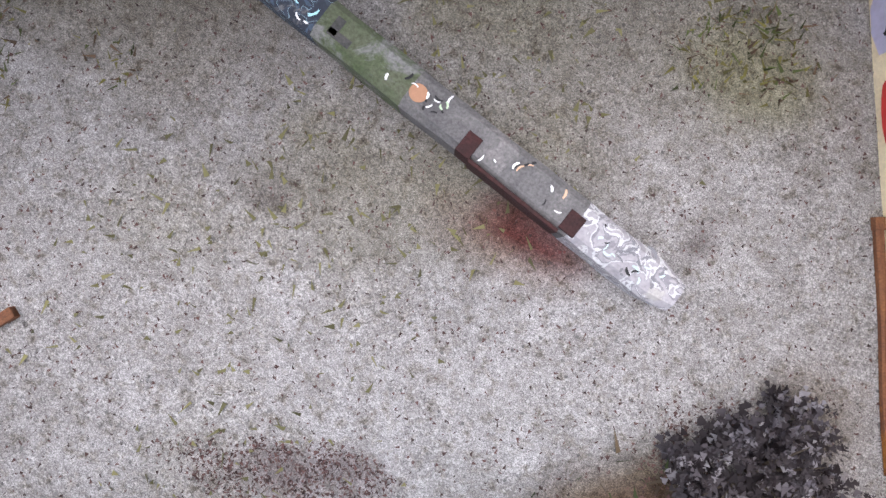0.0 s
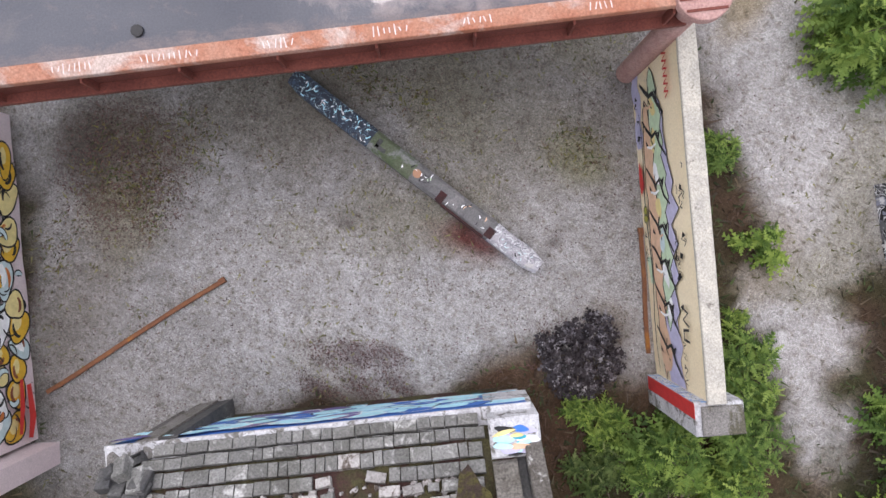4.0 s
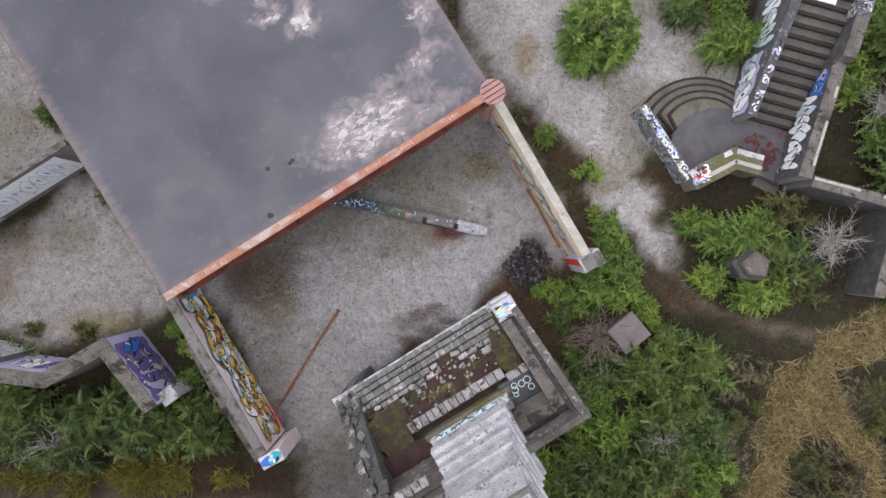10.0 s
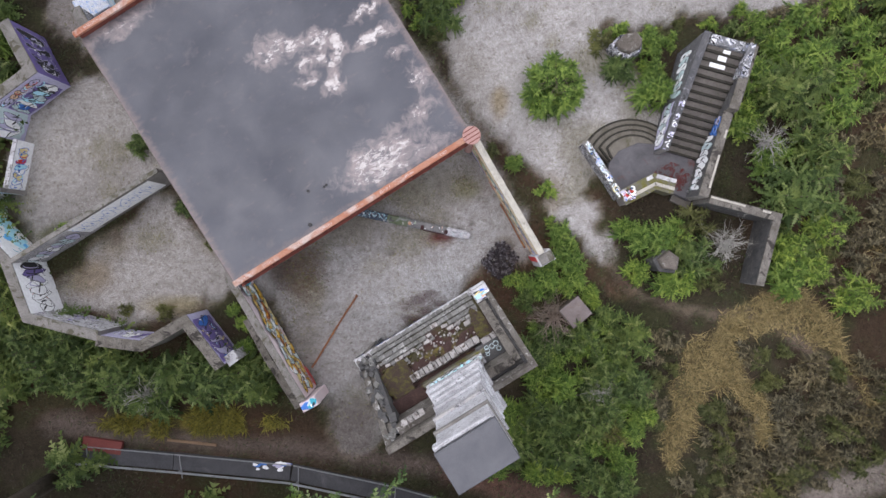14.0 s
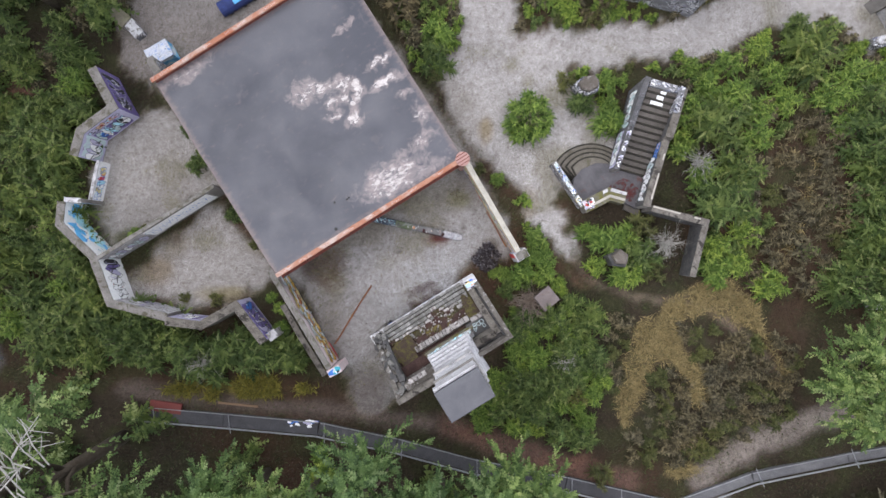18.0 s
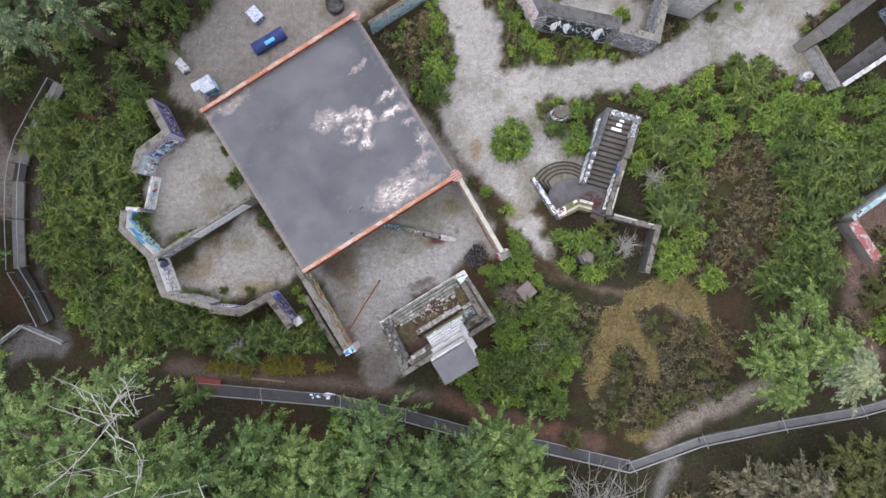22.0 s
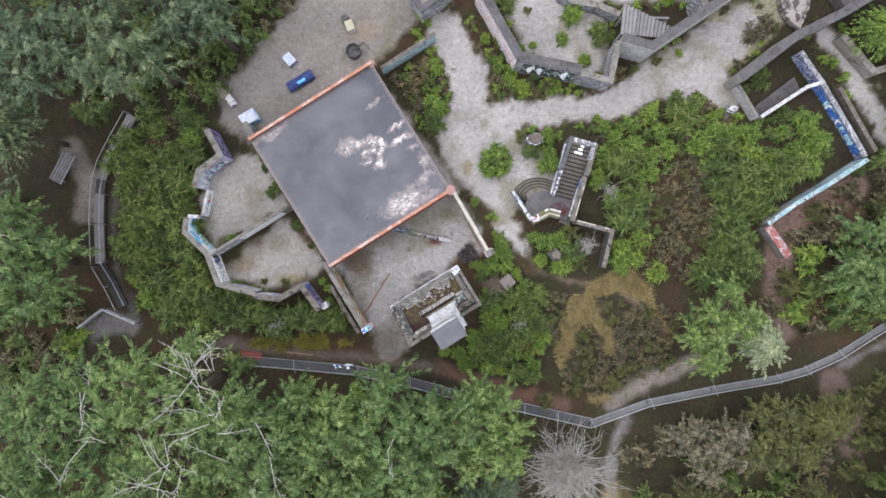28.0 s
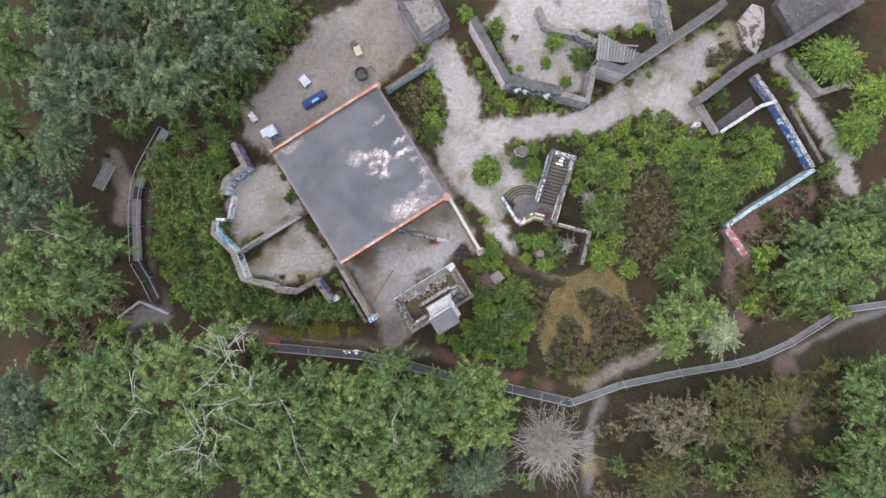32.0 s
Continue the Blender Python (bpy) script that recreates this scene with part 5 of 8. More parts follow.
for k in range(30):
    c = mp(1.45 + 0.062 * k, rnd.uniform(1.64, 1.84) if k % 2 else rnd.uniform(1.60, 1.68))
    for grow, m in ((0.022, BLK if k % 3 else PALEB), (0.0, (PALEB, WHT, SKYB, WHT)[k % 4])):
        bb = Build()
        zz = 4.302 if k % 2 else 3.602
        bb.prism(blob_ring(c[0], c[1], 0.055 + grow, 0.095 + grow, -0.5 + rnd.uniform(-0.3, 0.3), 12, random.Random(k), 0.2), zz, zz + 0.002 + 0.0008 * k + (0.0004 if grow == 0 else 0), 0.0005)
        part("paint_letter", bb, m, mound)
for k, (u, v, l, w, z, m) in enumerate(((5.25, 0.35, 0.5, 0.36, 1.9, stone_dark), (5.32, 0.75, 0.45, 0.4, 1.75, brown_concrete), (5.15, 0.05, 0.5, 0.3, 2.0, coping_grey), (5.38, 1.2, 0.6, 0.34, 1.9, brown_concrete), (5.35, 1.75, 0.5, 0.36, 2.2, brown_concrete), (5.28, 2.3, 0.4, 0.5, 2.3, mossy_concrete))):
    c = mp(u, v)
    bb = Build()
    rr = random.Random(60 + k)
    bb.prism(blob_ring(c[0], c[1], l / 2, w / 2, -1.0 + rr.uniform(-0.4, 0.4), 9, rr, 0.1, 0.12), -0.1, z, 0.06, lift=lambda x, y: 0.3 * math.sin(7 * x + 5 * y) * 0.3)
    part("rough_stone", bb, m, mound)
# side parapets, climbing from the front to the back
# eastern channel floors and the eastern pit take the darkest stone colour
for nm, u0, u1, v0, v1, za, zb, mt in (
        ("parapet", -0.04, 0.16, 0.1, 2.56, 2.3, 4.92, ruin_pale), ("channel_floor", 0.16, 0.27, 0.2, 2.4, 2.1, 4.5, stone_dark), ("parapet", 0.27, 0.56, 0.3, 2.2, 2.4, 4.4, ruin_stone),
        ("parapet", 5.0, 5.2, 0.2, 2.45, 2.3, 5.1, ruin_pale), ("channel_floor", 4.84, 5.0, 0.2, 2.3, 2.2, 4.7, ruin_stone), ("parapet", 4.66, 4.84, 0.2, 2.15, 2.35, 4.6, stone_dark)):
    bb = Build()
    bb.prism(mpoly(u0, u1, v0, v1), -0.1, za, 0.015, lift=lambda x, y, za=za, zb=zb, v0=v0, v1=v1: (zb - za) * ((Vector((x, y)) - MO).dot(MV) - v0) / (v1 - v0))
    part(nm, bb, mt, mound)
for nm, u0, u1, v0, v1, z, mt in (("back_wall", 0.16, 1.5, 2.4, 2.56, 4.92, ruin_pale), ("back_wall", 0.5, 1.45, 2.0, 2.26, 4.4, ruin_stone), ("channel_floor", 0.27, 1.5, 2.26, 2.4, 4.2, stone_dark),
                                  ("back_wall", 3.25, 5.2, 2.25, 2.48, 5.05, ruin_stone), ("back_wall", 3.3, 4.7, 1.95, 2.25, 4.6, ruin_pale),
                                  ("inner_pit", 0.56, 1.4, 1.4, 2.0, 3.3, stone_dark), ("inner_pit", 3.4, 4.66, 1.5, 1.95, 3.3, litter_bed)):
    bb = Build()
    bb.prism(mpoly(u0, u1, v0, v1), -0.1, z, 0.02)
    part(nm, bb, mt, mound)
bb = Build()
bb.prism(mpoly(-0.04, 0.56, -0.2, 0.28), 1.0, 2.32, 0.03)
cb = part("corner_block", bb, white_chipped, mound, "white corner block with blue and yellow stripes")
rnd = random.Random(41)
for k in range(20):
    mt = rnd.choice((SKYB, SKYB, LAV, PEACH, PALEY, WHT, BLK, BLUE, CYAN))
    c = mp(rnd.uniform(0.1, 0.42), rnd.uniform(-0.15, 0.22))
    bb = Build()
    bb.prism(blob_ring(c[0], c[1], rnd.uniform(0.06, 0.15), rnd.uniform(0.02, 0.05), math.atan2(MU.y, MU.x) + rnd.uniform(-0.2, 0.2), 12, rnd, 0.2, 0.1), 2.322, 2.325 + 0.001 * k, 0.0005)
    part("paint_stroke", bb, mt, cb)
rnd = random.Random(14)
for k in range(7):  # sprayed rings in the eastern pit
    c = mp(rnd.uniform(0.65, 1.3), rnd.uniform(1.5, 1.9))
    bb = Build()
    r = rnd.uniform(0.05, 0.1)
    for j in range(12):
        a0, a1 = 2 * math.pi * j / 12, 2 * math.pi * (j + 1) / 12
        bb.face([(c[0] + q * math.cos(a), c[1] + q * math.sin(a), 3.306 + 0.001 * k) for a, q in ((a0, r), (a1, r), (a1, r - 0.022), (a0, r - 0.022))])
    part("paint_ring", bb, PALEB, mound)
# leaning stones at the western end
rnd = random.Random(3)
for k in range(10):
    u, v = 4.62 + 0.17 * (k % 3) + rnd.uniform(-0.06, 0.06), -0.2 + 0.17 * (k // 2)
    bb = Build()
    c = mp(u, v)
    w, l = rnd.uniform(0.12, 0.2), rnd.uniform(0.3, 0.55)
    bb.prism(rect(c[0], c[1], l, w, 33 + rnd.uniform(-25, 25)), -0.1, mslope(v) + rnd.uniform(-0.28, -0.02), 0.04, lift=lambda x, y: rnd.uniform(-0.06, 0.06))
    part("leaning_stone", bb, (stone_dark, coping_grey, stone_dark)[k % 3], mound, "dark wet stone")

def letter_row(wall, p, q, th, side, s0, s1, lo, hi, fills, line, back, seed, label, step=0.21):
    """A row of sprayed letters on one face of the wall from p to q; side +1 is the face on the right of that way."""
    rnd = random.Random(seed)
    P, Q = (Vector(p), Vector(q)) if side > 0 else (Vector(q), Vector(p))
    d = (Q - P).normalized()
    o = Vector((d.y, -d.x)) * (th / 2 + 0.002)
    shapes = []
    if back is not None:
        shapes.append((band(s0, s1, lo, hi, 0.05, seed), NUM[back]))
    cy, hh = (lo + hi) / 2, (hi - lo) / 2
    x = s0 + step * 0.6
    while x < s1 - step * 0.4:
        ring = blob_ring(x, cy + rnd.uniform(-0.1, 0.1) * hh, step * rnd.uniform(0.5, 0.8), hh * rnd.uniform(0.6, 0.9), rnd.uniform(-0.35, 0.35), 15, rnd, 0.26, 0.1)
        shapes += outlined(ring, 0.03, NUM[rnd.choice(fills)], NUM[line], x, cy)
        shapes.append((blob_ring(x + rnd.uniform(-0.05, 0.05), cy + rnd.uniform(-0.3, 0.3) * hh, step * 0.16, hh * 0.25, rnd.uniform(0, 1), 8, rnd, 0.3), NUM[line]))
        if rnd.random() < 0.6:
            a = rnd.uniform(0, 6.28)
            shapes.append((stroke([(x + 0.4 * step * math.cos(a + 0.5 * k), cy + 0.7 * hh * math.sin(a + 0.5 * k)) for k in range(6)], 0.022), NUM[rnd.choice(fills)]))
        x += step * rnd.uniform(0.8, 1.15)
    for k in range(int((s1 - s0) * 5)):
        x, y = rnd.uniform(s0, s1 - 0.3), rnd.uniform(lo, hi)
        shapes.append((stroke([(x, y), (x + 0.1, y + rnd.uniform(-0.12, 0.12)), (x + 0.22, y + rnd.uniform(-0.12, 0.12))], 0.012), NUM[rnd.choice((BLK, BLK, WHT, line))]))
    L_ = (Q - P).length
    shapes = [([(min(max(x, 0.02), L_ - 0.02), y) for x, y in ring], k) for ring, k in shapes]
    return spray_piece("graffiti", wall, (P.x + o.x, P.y + o.y), (Q.x + o.x, Q.y + o.y), shapes, SPRAY, label)


# ---- round landing, steps and stair ----
red_stain = surface("rust_red_stain", (0.15, 0.03, 0.028), (0.10, 0.04, 0.038), 5, 50, third=(0.135, 0.128, 0.135), third_at=(0.46, 0.54), third_scale=3.5, speck=0.5)
mossy_step = surface("mossy_step_concrete", (0.23, 0.205, 0.175), (0.15, 0.135, 0.105), 3.0, 40, third=(0.10, 0.10, 0.05))
steps_thing = thing("round_landing", "low round concrete landing with four curved steps", "steps")
LC = (7.75, 3.2)
for k, (r, z) in enumerate(((1.86, 0.11), (1.62, 0.22), (1.38, 0.33), (1.14, 0.44))):
    bb = Build()
    a0, a1 = radians(160 - 3 * k), radians(52 - 2 * k)
    arc = [(LC[0] + r * math.cos(a1 + (a0 - a1) * i / 18) * 1.02, LC[1] + r * math.sin(a1 + (a0 - a1) * i / 18) * 0.9) for i in range(19)]
    poly = arc + [(LC[0] - 0.55, LC[1] - 0.4), (LC[0] + 1.0, LC[1] - 0.4)]
    bb.prism(poly, -0.1, z, 0.015)
    # the dark rim left round each tread is shade put into the colour
    part("curved_step", bb, riser_shade, steps_thing)
    bb = Build()
    bb.prism(inset(poly, 0.075), z, z + 0.012, 0.006)
    part("tread", bb, mossy_step, steps_thing)
bb = Build()
bb.prism([(6.75, 2.55), (7.5, 1.75), (8.6, 2.35), (9.8, 1.75), (10.1, 3.2), (9.3, 3.6), (8.6, 3.86), (7.9, 3.9), (7.2, 3.6), (6.85, 3.15)], -0.1, 0.47, 0.012)
part("landing", bb, landing_stone, steps_thing, "grey landing with a reddish stain")
rnd = random.Random(44)
for x, y, rx, ry, k in ((9.25, 2.75, 0.55, 0.42, 0), (9.0, 2.95, 0.3, 0.2, 1), (9.45, 2.4, 0.25, 0.3, 2), (8.6, 2.75, 0.2, 0.1, 3)):
    bb = Build()
    bb.prism(blob_ring(x, y, rx, ry, 0.4 * k, 22, rnd, 0.25, 0.12), 0.4705, 0.4745 + 0.001 * k, 0.001)
    part("red_stain", bb, red_stain, steps_thing, "rust-red stain")
wall_run("wall_landing_west", "low kerb wall of the landing, tagged in black and white", [(5.88, 3.88), (7.2, 1.84)], 0.22, 0.8, kerb_tagged, tags_white, coping_grey, ends=stone_dark)
LK = [(7.22, 1.80), (8.42, 2.42), (9.15, 2.22)]
wall_run("wall_landing_south", "low angled kerb wall with worn white paint", LK, 0.54, 0.85, kerb_tagged, mossy_concrete, mossy_concrete)
for off, wid, zz, mt, lb in ((0.2, 0.15, 0.906, white_chipped, "worn white paint strip"), (-0.09, 0.12, 0.93, chipped_cream, "cream coping strip")):
    for p, q in zip(LK, LK[1:]):
        P, Q = Vector(p), Vector(q)
        o = Vector((-(Q - P).y, (Q - P).x)).normalized()
        bb = Build()
        bb.prism([tuple(P + o * (off - wid / 2)), tuple(Q + o * (off - wid / 2)), tuple(Q + o * (off + wid / 2)), tuple(P + o * (off + wid / 2))], 0.86, zz, 0.01)
        part("kerb_strip", bb, mt, bpy.data.objects["wall_landing_south"], lb)
for x, y, m in ((6.38, 3.1, tags_lightblue), (7.0, 2.14, PALEY)):
    bb = Build()
    bb.loft([[(x + q * math.cos(2 * math.pi * k / 20), y + q * math.sin(2 * math.pi * k / 20), z) for k in range(20)] for z, q in ((0.854, 0.13), (0.862, 0.13), (0.864, 0.12))])
    dot = part("painted_dot", bb, m, bpy.data.objects["wall_landing_west"], "round painted spot")
SD, SN = Vector((0.267, 0.964)), Vector((0.964, -0.267))


def sp(a, n):
    p = SD * a + SN * n
    return (p.x, p.y)


dark_speck = surface("dark_spattered_concrete", (0.10, 0.10, 0.108), (0.17, 0.165, 0.17), 3.0, 45, third=(0.42, 0.42, 0.47), third_at=(0.58, 0.64), third_scale=7.0, speck=0.5)
stair = thing("concrete_stair", "straight concrete stair of fourteen worn steps between tagged walls", "stair")
N_STEP, S0, S1 = 14, 5.82, 9.35
for k in range(N_STEP):
    bb = Build()
    a0, a1 = S0 + (S1 - S0) * k / N_STEP, S0 + (S1 - S0) * (k + 1) / N_STEP + 0.03
    bb.prism([sp(a0, 7.5), sp(a0, 8.86), sp(a1, 8.86), sp(a1, 7.5)][::-1] if False else [sp(a0, 8.86), sp(a1, 8.86), sp(a1, 7.5), sp(a0, 7.5)], 0.3 + 0.135 * k - (0.35 if k == 0 else 0.1), 0.44 + 0.135 * (k + 1), 0.004)
    # dark body shows before the tread as a painted band of riser shade
    stp = part("step", bb, riser_shade, stair)
    bb = Build()
    bb.prism([sp(a0 + 0.075, 8.85), sp(a1, 8.85), sp(a1, 7.51), sp(a0 + 0.075, 7.51)], 0.44 + 0.135 * (k + 1), 0.47 + 0.135 * (k + 1), 0.012)
    part("tread", bb, step_stone, stp)
for k, (a, n, l, w) in enumerate(((9.0, 8.15, 0.18, 0.3), (8.8, 8.1, 0.22, 0.55), (9.2, 8.2, 0.12, 0.25))):
    bb = Build()
    c = sp(a, n)
    i = int((a - S0) / (S1 - S0) * N_STEP)
    bb.prism(rect(c[0], c[1], w, l, -15.5), 0.47 + 0.135 * (i + 1) + 0.002, 0.47 + 0.135 * (i + 1) + 0.008, 0.001)
    part("white_splash", bb, WHT, stair)
bb = Build()
bb.prism([sp(9.3, 8.86), sp(9.62, 8.86), sp(9.62, 7.5), sp(9.3, 7.5)], 1.9, 2.55, 0.02)
part("top_kerb", bb, tags_white, stair)
bb = Build()
bb.prism([sp(8.5, 8.98), sp(9.6, 8.98), sp(9.6, 8.76), sp(8.5, 8.76)][::-1], 1.9, 2.62, 0.02)
part("end_block", bb, tags_white, stair, "white and blue spattered block at the head of the steps")
def cap_strip(wall, pts, w, zs, label):
    """A thin raised strip of old paint along a wall's top."""
    (ax, ay), (bx, by) = pts
    d = Vector((bx - ax, by - ay)).normalized()
    o = Vector((-d.y, d.x)) * w / 2
    n = max(4, int(math.dist(*pts) / 0.3))
    for i in range(n):
        if wobble(ax * 3 + i, ay, 2.0, 1.7) < -0.22:
            continue
        t0, t1 = i / n, (i + 0.97) / n
        A, B = Vector(pts[0]).lerp(Vector(pts[1]), t0), Vector(pts[0]).lerp(Vector(pts[1]), t1)
        z = zs[0] + (zs[1] - zs[0]) * (t0 + t1) / 2
        bb = Build()
        bb.prism([tuple(A - o), tuple(B - o), tuple(B + o), tuple(A + o)], z - 0.05, z + 0.012, 0.004, lift=lambda x, y: (zs[1] - zs[0]) / math.dist(*pts) * ((Vector((x, y)) - (A + B) / 2).dot(d)))
        part("paint_strip", bb, chipped_cream, wall, label)


w_sw = wall_run("wall_stair_west", "stair side wall with black and white tags", [sp(5.65, 7.34), sp(7.6, 7.34), sp(9.65, 7.34)], 0.2, [1.4, 1.9, 2.5], dark_speck, concrete, dark_speck)
w_se = wall_run("wall_stair_east", "stair side wall, its inner face painted white and blue", [sp(4.35, 9.0), sp(7.4, 9.0), sp(7.45, 9.0), sp(9.65, 9.0)], 0.3, [1.7, 1.85, 2.2, 2.4], stone_dark, concrete, ruin_stone)
wall_run("wall_stair_south", "grey wall that turns a corner below the stair", [(10.15, 1.72), (12.62, 1.08), (12.05, -1.38)], 0.25, [1.5, 1.4, 1.3], concrete, stone_dark, ruin_stone)
cap_strip(w_se, [sp(4.4, 9.11), sp(7.4, 9.11)], 0.07, [1.752, 1.902], "cream painted edge")
cap_strip(bpy.data.objects["wall_stair_south"], [(10.2, 1.79), (12.69, 1.14)], 0.07, [1.552, 1.452], "cream painted edge")
for k in range(3):
    bb = Build()
    bb.prism(rect(9.62, 2.3 - 0.28 * k, 0.75, 0.3, -25), -0.1, 0.42 - 0.12 * k, 0.012)
    part("side_step", bb, step_stone, steps_thing)


def scribbles(wall, p, q, z0, z1, w, cols, seed, n):
    """Loose sprayed strokes on the wall's top, from p to q."""
    rnd = random.Random(seed)
    P, Q = Vector(p), Vector(q)
    L_, d = (Q - P).length, (Q - P).normalized()
    o = Vector((-d.y, d.x))
    bld = Build()
    for k in range(n):
        s, t, a, r = rnd.uniform(0.05, L_ - 0.1), rnd.uniform(-0.35, 0.35) * w, rnd.uniform(0, 6.28), rnd.uniform(0.04, 0.11)
        sw = rnd.uniform(1.0, 4.5)
        ring = stroke([(s + r * math.cos(a + sw * i / 6), t + 0.8 * r * math.sin(a + sw * i / 6)) for i in range(7)], rnd.uniform(0.012, 0.03))
        ring = [(min(max(x, 0.02), L_ - 0.02), min(max(y, -0.48 * w), 0.48 * w)) for x, y in ring]
        area = sum(a_[0] * b_[1] - b_[0] * a_[1] for a_, b_ in zip(ring, ring[1:] + ring[:1]))
        pts = [(P.x + d.x * x + o.x * y, P.y + d.y * x + o.y * y, z0 + (z1 - z0) * x / L_ + 0.004 + 0.0003 * k) for x, y in ring]
        bld.face(pts if area > 0 else pts[::-1], NUM[rnd.choice(cols)])
    return tagged(part("graffiti", bld, SPRAY, wall, "loose sprayed strokes on the wall's top"), kind="stuff")


CT = 0.05
scribbles(bpy.data.objects["wall_landing_west"], (5.88, 3.88), (7.2, 1.84), 0.86, 0.86, 0.22, (WHT, WHT, BLK, BLK, PALEB, PALEB, LAV, BLUE), 81, 110)
scribbles(bpy.data.objects["wall_landing_south"], (7.22, 1.80), (7.75, 2.07), 0.935, 0.935, 0.5, (WHT, LAV, LAV, REDP, BLK, BLK, BLUE), 82, 46)
scribbles(w_sw, sp(5.65, 7.34), sp(7.6, 7.34), 1.46, 1.96, 0.2, (WHT, BLK, LAV, WHT), 83, 30)


def lump(name, label, place, size, mat, turn=0, seed=1, category="block", z=0.0, group=""):
    """A broken concrete block: an irregular many-sided prism in two tiers."""
    rnd = random.Random(seed)
    ob = thing(name, label, category, (*place, 0), turn=turn, group=group)
    b1, b2 = Build(), Build()
    n = rnd.choice((5, 6, 7))
    ring = [(size[0] / 2 * math.cos(2 * math.pi * k / n) * rnd.uniform(0.85, 1.12), size[1] / 2 * math.sin(2 * math.pi * k / n) * rnd.uniform(0.85, 1.12)) for k in range(n)]
    b1.prism(ring, -0.1, size[2] * 0.72, 0.03)
    part("base_block", b1, mat[0], ob)
    ring2 = [(0.04 + x * 0.78, y * 0.78 + 0.03) for x, y in ring]
    b2.prism(ring2, size[2] * 0.72, size[2], 0.05, lift=lambda x, y: 0.08 * x)
    part("top_slab", b2, mat[1], ob)
    return ob


def plinth(name, label, place, size, mat, turn=0, category="block", group=""):
    """A rectangular block with a chamfered lid and an uneven foot."""
    ob = thing(name, label, category, (*place, 0), turn=turn, group=group)
    b1, b2 = Build(), Build()
    b1.prism(rect(0, 0, size[0], size[1]), -0.1, size[2] - 0.08, 0.02)
    part("body", b1, mat[0], ob)
    b2.prism(rect(0, 0, size[0] + 0.05, size[1] + 0.05, 1.5), size[2] - 0.08, size[2], 0.025)
    part("lid", b2, mat[1], ob)
    return ob


letter_row(w_sw, sp(5.65, 7.34), sp(9.65, 7.34), 0.2, -1, 2.2, 3.9, 0.3, 1.3, (LAV, WHT, PALEB, WHT), BLK, LAV, 71, "pale lavender and white letters outlined in black", 0.26)
letter_row(w_sw, sp(5.65, 7.34), sp(9.65, 7.34), 0.2, -1, 0.3, 2.1, 0.6, 1.7, (WHT, PALEB), BLK, None, 72, "white tags", 0.23)
letter_row(w_se, sp(4.35, 9.0), sp(9.65, 9.0), 0.3, -1, 3.0, 5.2, 0.55, 1.6, (WHT, WHT, PALEB), BLK, None, 73, "dense white tags", 0.24)
letter_row(w_se, sp(4.35, 9.0), sp(9.65, 9.0), 0.3, -1, 2.4, 3.1, 1.2, 1.75, (BLUE, BLUE, LAV), BLK, BLUE, 74, "blue patch", 0.3)


lump("concrete_boulder", "pale weathered concrete boulder among bushes", (8.83, -0.55), (1.0, 0.95, 1.25), (stone_dark, brown_concrete), 20, 2, "boulder")
lump("concrete_boulder", "concrete boulder with white graffiti beside the path", (7.45, 7.45), (1.25, 0.95, 1.0), (tags_white, brown_concrete), 15, 5, "boulder")
plinth("square_block", "tilted square pinkish concrete block", (5.55, -2.42), (0.85, 0.8, 0.75), (brown_concrete, surface("pinkish_concrete", (0.23, 0.19, 0.185), (0.28, 0.235, 0.225), 3, 40)), 38)

# ---- western yard ----
w_up = wall_run("wall_west_upper", "zigzag yard wall with dark purple and blue graffiti inside", [(-14.8, 7.92), (-13.88, 6.2), (-15.33, 5.13), (-15.62, 4.04)], 0.36, 1.95, [VIOL, LAV, LAV], mossy_concrete, coping_grey)
letter_row(w_up, (-14.8, 7.92), (-13.88, 6.2), 0.36, -1, 0.1, 1.85, 0.2, 1.8, (BLK, VIOL, BLK, BLUE), LAV, None, 61, "dark violet letters with pale outlines", 0.27)
letter_row(w_up, (-13.88, 6.2), (-15.33, 5.13), 0.36, -1, 0.1, 1.7, 0.15, 1.3, (WHT, BLUE, PALEB, SKYB, BLK), BLK, VIOL, 62, "blue and lavender letters on violet")
letter_row(w_up, (-13.88, 6.2), (-15.33, 5.13), 0.36, -1, 0.1, 1.7, 1.4, 1.8, (REDP, LAV, PEACH), BLK, None, 63, "red tags along the top", 0.22)
letter_row(w_up, (-15.33, 5.13), (-15.62, 4.04), 0.36, -1, 0.08, 1.05, 0.2, 1.7, (SKYB, LAV, WHT), BLK, PALEB, 64, "pale blue letters outlined in black")
w_thin = wall_run("wall_west_thin", "thin white-painted wall with blue tags", [(-15.1, 3.96), (-15.5, 2.05)], 0.12, 0.95, WHT, concrete, white_chipped)
letter_row(w_thin, (-15.1, 3.96), (-15.5, 2.05), 0.12, -1, 0.1, 1.85, 0.2, 0.85, (WHT, WHT, SKYB, PALEY, REDP), BLUE, None, 65, "blue and black tags on white", 0.2)
w_main = wall_run("wall_west_main", "angular yard wall with white and cyan graffiti inside", [(-16.2, 2.02), (-16.3, 1.02), (-14.82, -0.45), (-14.05, -2.5), (-11.55, -3.13)], 0.32, 1.9, [WHT, WHT, WHT, white_chipped], mossy_concrete, coping_grey)
rnd = random.Random(19)
